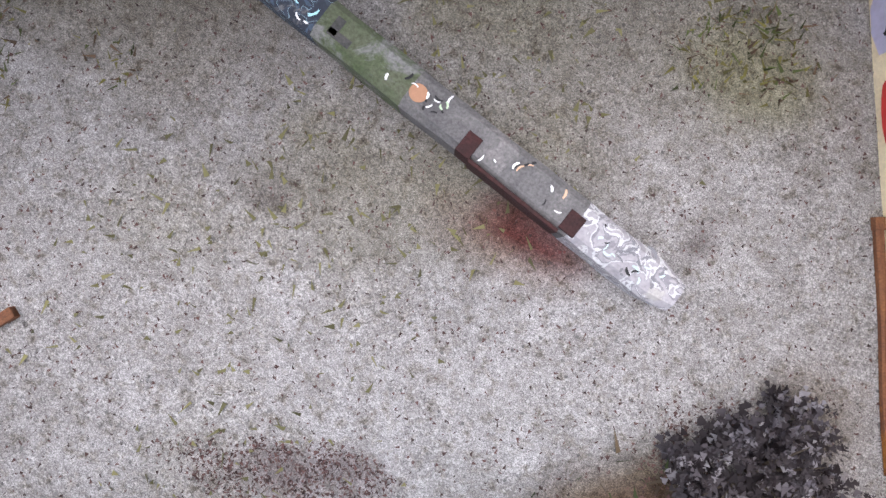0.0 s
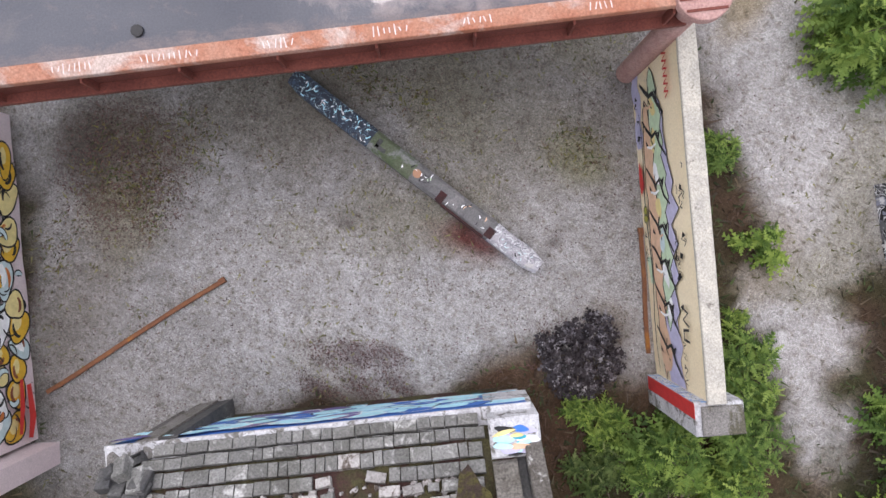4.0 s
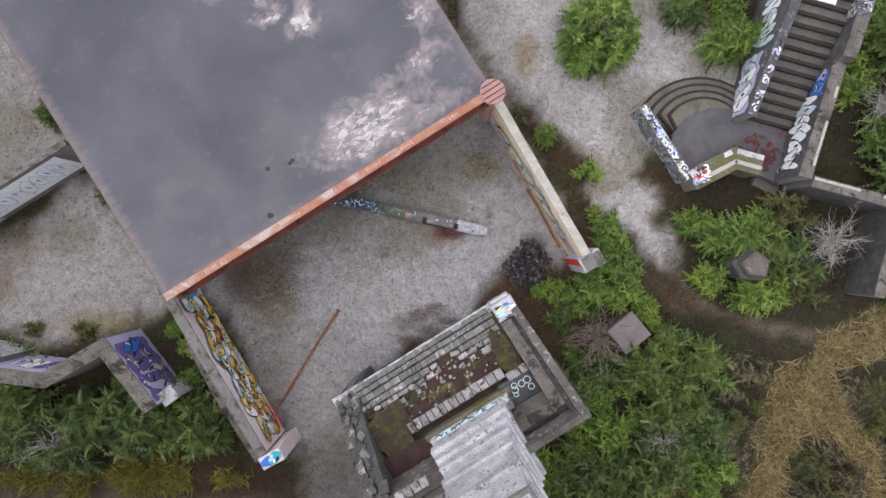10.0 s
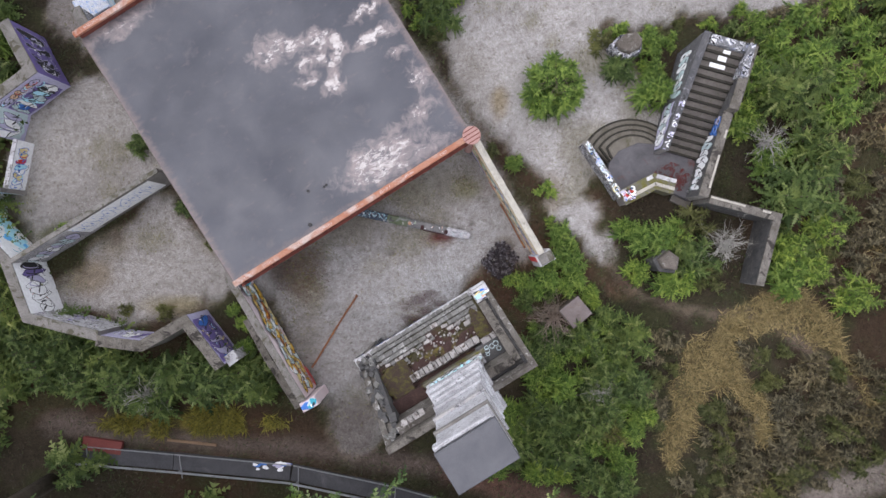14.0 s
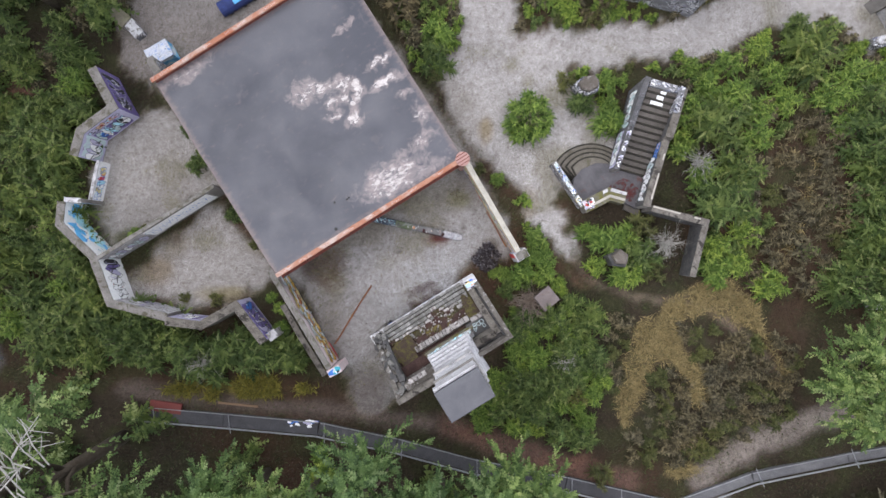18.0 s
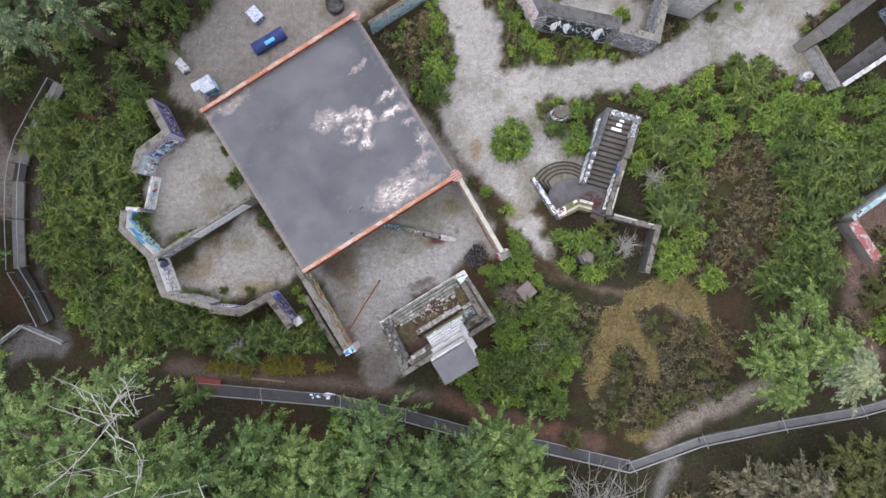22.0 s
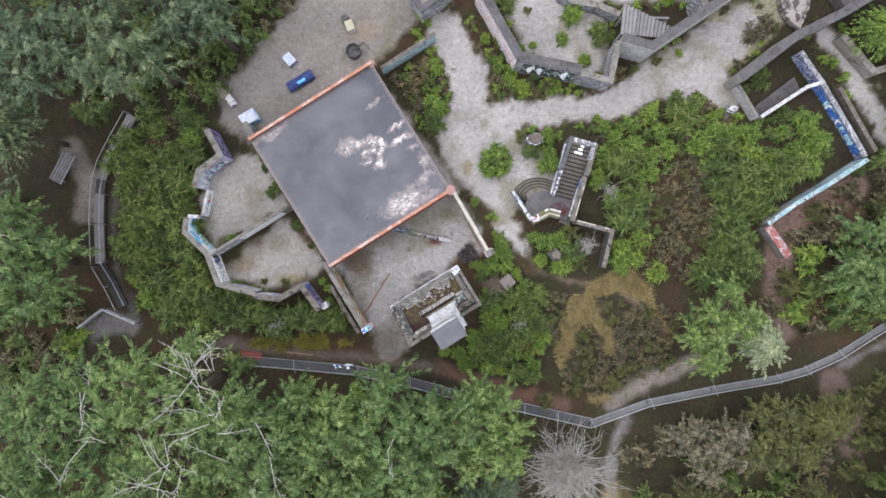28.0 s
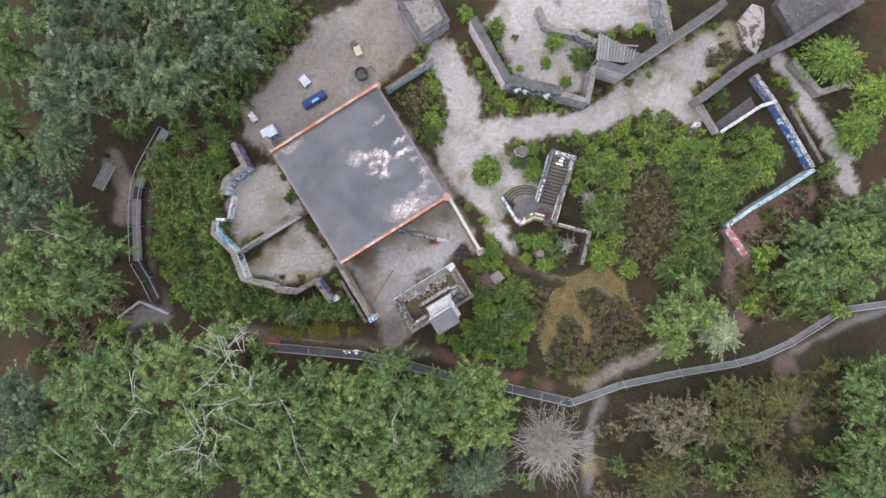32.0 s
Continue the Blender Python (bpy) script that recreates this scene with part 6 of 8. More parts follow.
for (p, q), cnt in ((((-16.2, 2.02), (-16.3, 1.02)), 9), (((-16.3, 1.02), (-14.82, -0.45)), 24)):
    L_, d_ = math.dist(p, q), (Vector(p) - Vector(q)).normalized()
    o_ = Vector((d_.y, -d_.x)) * 0.163
    shapes = []
    for k in range(cnt):
        x, y = rnd.uniform(0.15, L_ - 0.15), rnd.choice((rnd.uniform(0.2, 1.0), rnd.uniform(0.2, 1.7)))
        shapes.append((blob_ring(x, y, rnd.uniform(0.14, 0.36), rnd.uniform(0.12, 0.3), rnd.uniform(0, 3), 14, rnd, 0.3, 0.12), NUM[rnd.choice((SKYB, SKYB, AZURE, SKYB, WHT, AZURE))]))
    for k in range(cnt // 2):
        x, y = rnd.uniform(0.1, L_ - 0.3), rnd.uniform(0.2, 1.7)
        shapes.append((stroke([(x, y), (x + 0.08, y + rnd.uniform(-0.2, 0.2)), (x + 0.2, y + rnd.uniform(-0.2, 0.2))], 0.02), NUM[rnd.choice((BLK, BLUE, CYAN))]))
    spray_piece("graffiti", w_main, (q[0] + o_.x, q[1] + o_.y), (p[0] + o_.x, p[1] + o_.y), shapes, SPRAY, "cyan sprayed patches on white")
letter_row(w_main, (-14.82, -0.45), (-14.05, -2.5), 0.32, -1, 0.1, 2.1, 0.3, 1.6, (WHT, WHT, LAV, VIOL, BLK), BLK, WHT, 66, "lavender letters with an orange one", 0.23)
letter_row(w_main, (-14.82, -0.45), (-14.05, -2.5), 0.32, -1, 0.5, 1.2, 0.7, 1.5, (YEL, ORA), REDP, None, 67, "orange and yellow patch", 0.3)
wall_run("wall_west_link", "short painted cross wall", [(-15.35, 2.06), (-16.1, 2.1)], 0.18, 1.85, tags_cyan, white_chipped, white_chipped)
w_low = wall_run("wall_west_low", "mossy yard wall that turns outward, purple paint inside", [(-11.6, -3.3), (-10.03, -3.5), (-8.48, -2.62), (-7.25, -4.25)], 0.34, [1.9, 1.9, 1.9, 1.85], [LAV, concrete, LAV], concrete, ruin_stone)
letter_row(w_low, (-11.6, -3.3), (-10.03, -3.5), 0.34, -1, 0.1, 1.5, 0.3, 1.6, (LAV, VIOL, WHT), BLK, None, 68, "lavender and violet letters", 0.22)
letter_row(w_low, (-8.48, -2.62), (-7.25, -4.25), 0.34, -1, 0.08, 1.95, 0.2, 1.75, (VIOL, VIOL, LAV, BLUE), BLK, VIOL, 69, "blue and violet letters outlined in black", 0.25)
scribble_rows = ((w_low, (-8.48, -2.62), (-7.25, -4.25), 0.34, 0.1, 1.9, (WHT, PALEY, SKYB, BLK, WHT), 75), (w_up, (-14.8, 7.92), (-13.88, 6.2), 0.36, 0.1, 1.8, (WHT, LAV, BLK, BLK), 76), (w_up, (-13.88, 6.2), (-15.33, 5.13), 0.36, 0.1, 1.6, (BLK, WHT, BLK, SKYB), 77), (w_main, (-14.05, -2.5), (-11.55, -3.13), 0.32, 0.2, 2.4, (WHT, LAV, BLK, VIOL), 78))
for wl_, p, q, th, s0, s1, cols, seed in scribble_rows:  # loose tags over the pieces
    rnd = random.Random(seed)
    P, Q = Vector(q), Vector(p)
    d_ = (Q - P).normalized()
    o_ = Vector((d_.y, -d_.x)) * (th / 2 + 0.012)
    shapes = []
    for k in range(int((s1 - s0) * 16)):
        x, y, r, a, sw = rnd.uniform(s0, s1), rnd.uniform(0.3, 1.65), rnd.uniform(0.05, 0.16), rnd.uniform(0, 6.28), rnd.uniform(1.2, 4.0)
        ring = stroke([(x + r * math.cos(a + sw * i / 6), y + r * math.sin(a + sw * i / 6)) for i in range(7)], rnd.uniform(0.014, 0.035))
        shapes.append(([(min(max(u, 0.02), math.dist(p, q) - 0.02), min(max(v, 0.1), 1.8)) for u, v in ring], NUM[rnd.choice(cols)]))
    spray_piece("graffiti", wl_, (P.x + o_.x, P.y + o_.y), (Q.x + o_.x, Q.y + o_.y), shapes, SPRAY, "loose tags in black, white and pale colours")
plinth("white_block", "small white-painted block at the wall's end", (-6.98, -4.0), (0.42, 0.36, 1.5), (white_chipped, white_chipped), 35)
DA, DB = (-14.9, -0.68), (-9.42, 2.7)
div = wall_run("wall_yard_divider", "straight divider wall with white and blue letters", [DA, (-12.4, 0.87), DB], 0.13, 1.9, concrete, [tags_grey, concrete], coping_grey)
letter_row(div, DA, DB, 0.13, 1, 0.3, 2.4, 0.3, 1.4, (LAV, PALEB, WHT), BLK, None, 70, "grey and lavender letters outlined in black", 0.22)
rnd = random.Random(17)
dd = Vector((DB[0] - DA[0], DB[1] - DA[1])).normalized()
do = Vector((dd.y, -dd.x)) * 0.075
shapes = [([(2.5, 0.3), (5.9, 0.3), (5.9, 1.75), (2.5, 1.75)], NUM[WHT])]
s_ = 2.7
while s_ < 5.75:
    ring = blob_ring(s_, 1.02, rnd.uniform(0.12, 0.17), rnd.uniform(0.46, 0.6), rnd.uniform(-0.3, 0.3), 10, rnd, 0.2)
    shapes += outlined(ring, 0.018, NUM[WHT], NUM[BLUE], s_, 1.02)
    shapes.append((blob_ring(s_, 1.02 + rnd.uniform(-0.15, 0.15), 0.025, 0.12, 0, 7, rnd), NUM[BLUE]))
    s_ += 0.36
spray_piece("graffiti", div, (DA[0] + do.x, DA[1] + do.y), (DB[0] + do.x, DB[1] + do.y), shapes, SPRAY, "row of white letters outlined in violet")

# ---- northern yard ----
wall_run("wall_north_stub", "short wall from the roof to a painted block", [(-11.75, 7.45), (-12.3, 8.4)], 0.3, 1.9, tags_grey, tags_white, coping_grey)
plinth("painted_block", "concrete block splashed with cyan and white paint", (-12.35, 8.95), (1.1, 0.8, 0.9), (tags_cyan, tags_lightblue), 28, group="painted blocks in the yard")
plinth("painted_block", "grey concrete block with tags on gravel", (-14.35, 10.75), (0.9, 0.6, 0.6), (tags_grey, coping_mossy), -40, group="painted blocks in the yard")
plinth("painted_block", "small white tagged slab on gravel", (-13.75, 10.25), (0.45, 0.9, 0.5), (tags_white, white_chipped), 40, group="painted blocks in the yard")
plinth("painted_block", "white and blue tagged block on gravel", (-9.6, 13.05), (0.6, 0.75, 0.6), (tags_blue, tags_lightblue), 40, group="painted blocks in the yard")
plinth("painted_block", "pale yellowish block beside the north path", (-5.4, 15.4), (0.5, 0.7, 0.6), (white_chipped, surface("yellowish_white", (0.6, 0.56, 0.4), (0.5, 0.47, 0.36), 3, 30)), 20, group="painted blocks in the yard")
lump("dark_boulder", "dark broken boulder beside the north path", (-5.75, 15.95), (0.6, 0.6, 0.5), (stone_dark, stone_dark), 0, 9, "boulder")
tank = thing("blue_trough", "blue-painted concrete trough lying on gravel", "trough", (-8.85, 11.6, 0), turn=31)
b = Build()
b.loft([[(x, 0.36 * math.cos(a), 0.34 + 0.34 * math.sin(a)) for a in [2 * math.pi * k / 16 for k in range(16)]] for x in (-0.98, -0.95, 0.95, 0.98)])
part("body", b, blue_paint, tank, smooth=False)
for x in (-0.6, 0.1, 0.65):
    b = Build()
    b.prism(rect(x, 0, 0.14, 0.6), -0.05, 0.2, 0.02)
    part("cradle", b, stone_dark, tank)
b = Build()
b.loft([[(0.06 + 0.30 * x, 0.15 * math.cos(a) - 0.10, 0.545 + 0.14 * math.sin(a)) for a in [2 * math.pi * k / 10 for k in range(10)]] for x in (-1, -0.6, 0.6, 1)])
part("blue_patch", b, AZURE, tank, "lighter blue sprayed patch")
# an unclear dark pile with a pole, given a drum's shape
dark = thing("burnt_drum", "dark pile with a bent pole, built as a drum", "drum", (-5.15, 13.65, 0))
b = Build()
b.loft([[(q * math.cos(a), q * math.sin(a), z) for a in [2 * math.pi * k / 18 for k in range(18)]] for z, q in ((-0.05, 0.48), (0.55, 0.52), (0.6, 0.48), (0.3, 0.4))])
part("drum", b, stone_dark, dark)
b = Build()
b.tube([(0.2, 0.2, 0.4), (0.8, 0.4, 1.0), (1.25, -0.2, 1.6)], 0.06, 8)
part("pole", b, brown_concrete, dark)
wall_run("wall_north_teal", "wall painted teal running out from under the roof", [(-3.1, 12.15), (0.55, 14.5)], 0.2, 1.5, concrete, tags_teal, ruin_pale)
hut = thing("flat_roof_hut", "low flat-roofed hut with tagged walls", "hut", (0, 0, 0))
hp = [(-0.35, 15.7), (1.75, 17.15), (0.6, 19.2), (-2.3, 18.8)]
b = Build(); b.prism(hp, -0.1, 2.1, 0.01); part("walls", b, tags_white, hut)
b = Build(); b.prism(inset(hp, -0.08), 2.1, 2.24, 0.02); part("roof", b, coping_dark, hut)
b = Build(); b.prism(inset(hp, 0.35), 2.24, 2.27, 0.01); part("roof_patch", b, coping_grey, hut)

# ---- northern walls with wide dark tops ----
wall_run("wall_north_wide", "thick wall with a dark felted top, tagged below", [(3.55, 17.2), (6.15, 12.6), (10.25, 11.75)], 0.56, 2.6, concrete, [tags_lilac, tags_white], coping_dark)
wall_run("wall_north_thin", "low tagged wall continuing the thick one", [(10.25, 11.6), (12.25, 11.05), (12.8, 13.7)], 0.34, 2.3, [coping_grey, tags_white], tags_white, coping_grey)
wall_run("wall_north_long", "long grey-topped wall", [(12.9, 13.75), (14.85, 13.2), (18.4, 15.6), (22.4, 18.3)], 0.5, 2.9, concrete, tags_grey, coping_dark)
wall_run("wall_north_post", "narrow white tagged wall", [(17.7, 19.5), (18.5, 16.0)], 0.4, 2.4, concrete, tags_white, coping_grey)
deck = thing("plank_deck", "weathered grey plank deck on the wall", "deck")
for k in range(14):
    bb = Build()
    t = k / 13
    bb.prism([(12.75 + 0.235 * k, 13.95 - 0.02 * k), (12.75 + 0.235 * k + 0.21, 13.95 - 0.02 * k), (12.95 + 0.235 * k + 0.21, 16.0 - 0.12 * k), (12.95 + 0.235 * k, 16.0 - 0.12 * k)], 2.78, 2.84, 0.008)
    part("plank", bb, plank_wood, deck)
for y in (14.2, 15.1):
    bb = Build()
    bb.prism(rect(14.4, y, 3.1, 0.12, -2), 2.5, 2.78, 0.01)
    part("joist", bb, plank_wood, deck)
for x, y in ((13.0, 14.2), (15.8, 14.1), (13.2, 15.5), (15.8, 14.9)):
    bb = Build()
    bb.prism(rect(x, y, 0.16, 0.16), -0.1, 2.5, 0.01)
    part("post", bb, plank_wood, deck)
wall_run("wall_north_ring", "low curved wall with white tags", [(8.7, 18.6), (9.2, 17.3), (10.2, 16.8), (11.6, 16.6), (13.2, 15.9)], 0.4, 1.1, coping_grey, tags_white, coping_grey)

# ---- north-eastern enclosures ----
wall_run("wall_northeast_long", "long wide wall with a dark top", [(20.85, 11.2), (24.3, 13.85), (27.3, 15.35), (32.8, 18.6)], 0.55, 2.6, concrete, stone_dark, coping_dark)
wall_run("wall_northeast_pen", "open pen walls with white-painted tops", [(21.35, 11.1), (22.7, 8.85)], 0.2, 1.0, stone_dark, tags_grey, coping_grey)
wall_run("wall_northeast_pen_south", "white-topped pen wall", [(22.85, 8.9), (26.0, 10.95), (27.2, 11.3)], 0.2, 1.1, stone_dark, tags_white, white_chipped)
b = Build()
b.prism([(22.6, 9.6), (23.2, 9.15), (26.0, 10.95), (25.6, 11.9)], -0.1, 0.3, 0.02)
tagged(part("pen_platform", b, coping_dark), "dark slab inside the pen", "platform", kind="structure")
wall_run("wall_blue_tags", "sloping wall covered with blue and white tags", [(25.6, 13.4), (27.2, 11.1), (30.15, 6.2)], 0.3, [1.0, 1.0, 0.9], concrete, tags_blue, tags_white)
wall_run("wall_blue_back", "low brown wall behind the tagged one", [(28.5, 11.0), (31.0, 6.6)], 0.25, 0.7, concrete, brown_concrete, brown_concrete)
wall_run("wall_teal_diagonal", "diagonal wall painted pale teal", [(29.95, 5.95), (27.3, 4.24), (25.1, 2.9), (23.25, 1.57)], 0.24, [1.4, 1.4, 1.3, 1.3], concrete, [tags_teal, tags_teal, tags_grey], tags_teal)
wall_run("wall_red_end", "short faded red wall at the corner", [(23.3, 1.4), (24.8, -0.65)], 0.5, [1.2, 1.0], red_paint, concrete, red_paint)
b = Build()
b.prism([(27.2, 18.9), (28.95, 15.9), (33.5, 18.9), (32, 21), (28.5, 21)], -0.1, 1.0, 0.02)
bed = tagged(part("raised_bed", b, coping_dark), "raised bed with a wide dark rim", "planter")
b = Build()
b.prism([(28.3, 18.8), (29.3, 17.1), (32.0, 18.9), (31.4, 20.2), (28.9, 20.2)], 1.0, 1.04, 0.01)
part("bed_surface", b, stone_dark, bed)
wall_run("wall_northeast_planter", "angular grey planter kerb", [(28.5, 14.5), (30.65, 12.0), (33.0, 12.75)], 0.42, 1.0, concrete, concrete, coping_grey)
b = Build()
b.prism([(24.4, 17.6), (24.9, 15.9), (25.9, 15.1), (26.6, 16.7), (26.5, 18.8), (25.6, 19.1)], -0.1, 0.5, 0.03)
tagged(part("pale_slab", b, surface("pale_pinkish_slab", (0.38, 0.32, 0.30), (0.44, 0.40, 0.385), 2.5, 30, third=(0.10, 0.085, 0.08), third_at=(0.5, 0.56), third_scale=1.4)), "pale pinkish broken slab", "slab")
lump("tagged_boulder", "white tagged boulder at the pen's corner", (21.2, 9.55), (0.9, 0.6, 0.7), (tags_white, white_chipped), 10, 12, "boulder")
lump("white_rock", "pale rock at the edge of the bushes", (21.4, -2.75), (1.6, 0.5, 0.5), (white_chipped, white_chipped), 12, 14, "boulder")

letter_row(bpy.data.objects["wall_north_wide"], (6.15, 12.6), (10.25, 11.75), 0.56, 1, 0.4, 3.9, 0.3, 2.2, (BLK, BLK, BLUE, WHT), PALEB, BLK, 91, "black letters outlined in pale blue", 0.34)
letter_row(bpy.data.objects["wall_blue_tags"], (27.2, 11.1), (30.15, 6.2), 0.3, 1, 0.2, 5.5, 0.1, 0.85, (BLUE, SKYB, WHT, BLUE), BLK, None, 92, "blue and white letters outlined in black", 0.3)

# ---- fences and walkways ----
rail_pts = [(-13.0, -8.05), (-9.5, -8.35), (-5.1, -8.75), (-1.5, -9.5), (2.0, -10.45), (6.4, -11.3), (11.2, -12.4), (15.2, -10.95), (19.6, -10.05), (24.0, -9.3), (26.0, -8.75), (28.4, -7.65), (32.4, -5.1), (36.0, -4.6)]
rail_pts = [(1 + (x - 1) * 1.018, y * 1.018) for x, y in rail_pts]
rail = thing("lower_walkway", "narrow grey walkway with a low galvanised rail and cross bars", "walkway")
for i, (p, q) in enumerate(zip(rail_pts, rail_pts[1:])):
    P, Q = Vector(p), Vector(q)
    d = (Q - P).normalized()
    o = Vector((-d.y, d.x))
    bb = Build()
    bb.prism([tuple(P - o * 0.02), tuple(Q - d * 0.02 - o * 0.02), tuple(Q - d * 0.02 + o * (0.6 if P.x < 8 else 0.44)), tuple(P + o * (0.6 if P.x < 8 else 0.44))], -0.1, 0.16, 0.012)
    part("deck_length", bb, deck_dark if P.x < 8 else walk_grey, rail)
    for off, z, w in ((0.0, 0.46, 0.035), (0.58 if P.x < 8 else 0.42, 0.2, 0.02)):
        bb = Build()
        A, B = P + o * off, Q + o * off
        bb.prism([tuple(A - o * w), tuple(B - o * w), tuple(B + o * w), tuple(A + o * w)], z - 0.05, z, 0.008)
        part("rail_length", bb, galvanised, rail)
    for k in range(max(1, int((Q - P).length / 2.4))):
        c = P + d * (k * 2.4 + 0.3)
        bb = Build()
        bb.prism(rect(c.x, c.y, 0.06, 0.06), -0.1, 0.44, 0.006)
        part("post", bb, galvanised, rail)
        bb = Build()
        m = c + o * 0.16
        bb.prism(rect(m.x, m.y, 0.035, 0.95, math.degrees(math.atan2(d.y, d.x)) + 12), 0.165, 0.21, 0.006)
        part("cross_bar", bb, galvanised, rail)
b = Build()
b.prism(rect(-12.4, -7.6, 1.5, 0.5, -8), 0.02, 0.172, 0.004)
part("painted_patch", b, paint("dull_red_floor_paint", (0.16, 0.035, 0.03)), rail, "dull red painted patch")
rnd = random.Random(23)
for k in range(14):
    c = (rnd.uniform(-6.6, -5.2), rnd.uniform(-8.5, -8.25))
    b = Build()
    b.prism(blob_ring(c[0], c[1], rnd.uniform(0.08, 0.2), rnd.uniform(0.03, 0.08), rnd.uniform(-0.4, 0.2), 10, rnd, 0.25, 0.15), 0.163, 0.166 + 0.0008 * k, 0.0005)
    part("paint_stroke", b, (BLUE, WHT, LAV, WHT)[k % 4], rail)
b = Build()
b.prism(rect(-9.0, -7.5, 1.9, 0.09, -6), 0.0, 0.1, 0.01)
tagged(part("loose_plank", b, surface("tan_plank", (0.34, 0.22, 0.14), (0.26, 0.17, 0.11), 4, 40)), "tan wooden plank lying beside the walkway", "plank")
walk_w = thing("west_walkway", "steel walkway with grey planks and black plates", "walkway")
wp = [(-20.6, 9.2), (-21.5, 7.6), (-22.4, 5.9), (-22.75, 4.7), (-22.9, 3.7), (-22.95, 1.6), (-22.85, -1.2), (-22.0, -2.6), (-21.2, -4.2)]
for i, (p, q) in enumerate(zip(wp, wp[1:])):
    P, Q = Vector(p), Vector(q)
    d = (Q - P).normalized()
    o = Vector((-d.y, d.x))
    bb = Build()
    w = 0.34
    bb.prism([tuple(P - o * w), tuple(Q - d * 0.05 - o * w), tuple(Q - d * 0.05 + o * w), tuple(P + o * w)], 0.3, 0.42, 0.012)
    part("plate", bb, black_plate if i in (3, 6, 7) else plank_wood, walk_w)
    for s in (-1, 1):
        bb = Build()
        bb.tube([(*(P + o * w * s), 1.0), (*(Q + o * w * s), 1.0)], 0.028, 6)
        part("handrail", bb, galvanised, walk_w)
        bb = Build()
        bb.prism(rect((P + o * w * s).x, (P + o * w * s).y, 0.06, 0.06), -0.1, 1.0, 0.005)
        part("post", bb, galvanised, walk_w)
bench = thing("slatted_bench", "wide grey slatted bench on bare soil", "bench", (-25.45, 5.55, 0), turn=62)
for k in range(5):
    bb = Build()
    bb.prism(rect(0, -0.4 + 0.2 * k, 2.2, 0.16), 0.42, 0.48, 0.01)
    part("slat", bb, plank_wood, bench)
for x in (-0.85, 0.85):
    bb = Build()
    bb.prism(rect(x, 0, 0.12, 0.9), -0.1, 0.42, 0.01)
    part("leg", bb, galvanised, bench)
low = thing("low_rail", "low grey rail fence meeting at a corner", "fence")
for p, q in (((-24.2, -5.6), (-22.5, -4.3)), ((-22.5, -4.3), (-20.2, -5.3))):
    P, Q = Vector(p), Vector(q)
    for z, r in ((0.9, 0.07), (0.5, 0.05)):
        bb = Build()
        bb.tube([(*P, z), (*Q, z)], r, 7)
        part("rail_length", bb, galvanised, low)
    for t in (0.02, 0.5, 0.98):
        c = P.lerp(Q, t)
        bb = Build()
        bb.prism(rect(c.x, c.y, 0.1, 0.1), -0.1, 0.95, 0.008)
        part("post", bb, galvanised, low)

# ---- plants ----
leaf_green = foliage("green_needle_sprays", [(0.0, (0.042, 0.085, 0.016)), (0.5, (0.128, 0.208, 0.044)), (1.0, (0.29, 0.385, 0.095))])
leaf_tree = foliage("grey_green_sprays", [(0.0, (0.036, 0.07, 0.024)), (0.5, (0.10, 0.165, 0.056)), (0.85, (0.175, 0.252, 0.098)), (1.0, (0.25, 0.31, 0.155))])
leaf_dark = foliage("dark_blue_green_sprays", [(0.0, (0.035, 0.065, 0.036)), (0.5, (0.08, 0.122, 0.07)), (0.85, (0.14, 0.185, 0.115)), (1.0, (0.24, 0.275, 0.19))])
leaf_deep = foliage("deep_green_sprays", [(0.0, (0.03, 0.055, 0.016)), (0.5, (0.082, 0.125, 0.036)), (0.9, (0.165, 0.215, 0.072)), (1.0, (0.25, 0.29, 0.13))])
leaf_olive = foliage("olive_leaves", [(0.0, (0.042, 0.05, 0.016)), (0.5, (0.092, 0.102, 0.034)), (1.0, (0.17, 0.172, 0.075))])
leaf_silver = foliage("silvery_leaves", [(0.0, (0.10, 0.14, 0.07)), (0.6, (0.22, 0.26, 0.16)), (1.0, (0.42, 0.45, 0.34))])
leaf_tan = foliage("tan_half_bare_sprays", [(0.0, (0.06, 0.055, 0.035)), (0.5, (0.13, 0.118, 0.08)), (1.0, (0.26, 0.24, 0.18))])
leaf_maroon = foliage("maroon_grey_leaves", [(0.0, (0.02, 0.014, 0.018)), (0.5, (0.045, 0.036, 0.044)), (0.8, (0.11, 0.095, 0.12)), (1.0, (0.30, 0.28, 0.33))], glow=0.15)
leaf_brown = foliage("dry_brown_leaves", [(0.0, (0.03, 0.026, 0.015)), (0.5, (0.078, 0.066, 0.038)), (1.0, (0.21, 0.18, 0.115))], glow=0.15)

bark_white = surface("bleached_branch", (0.60, 0.58, 0.54), (0.42, 0.40, 0.37), 3, 30)


def unit(a):
    return a / np.maximum(np.linalg.norm(a, axis=-1, keepdims=True), 1e-9)


def sprays(base, way, length, width, rs):
    """Narrow leaf sprays, one narrow triangle each, from base along way."""
    n = len(base)
    side = unit(np.cross(way, np.array([0, 0, 1.0]) + 0.45 * rs.normal(size=(n, 3))))
    tip = base + way * length[:, None]
    w = (width * 0.5)[:, None]
    droop = np.stack([np.zeros(n), np.zeros(n), -0.12 * length], -1)
    back = base + way * (length * 0.12)[:, None]
    v = np.stack([back - side * w, back + side * w, tip + droop], 1).reshape(-1, 3)
    return v, np.arange(3 * n).reshape(n, 3)


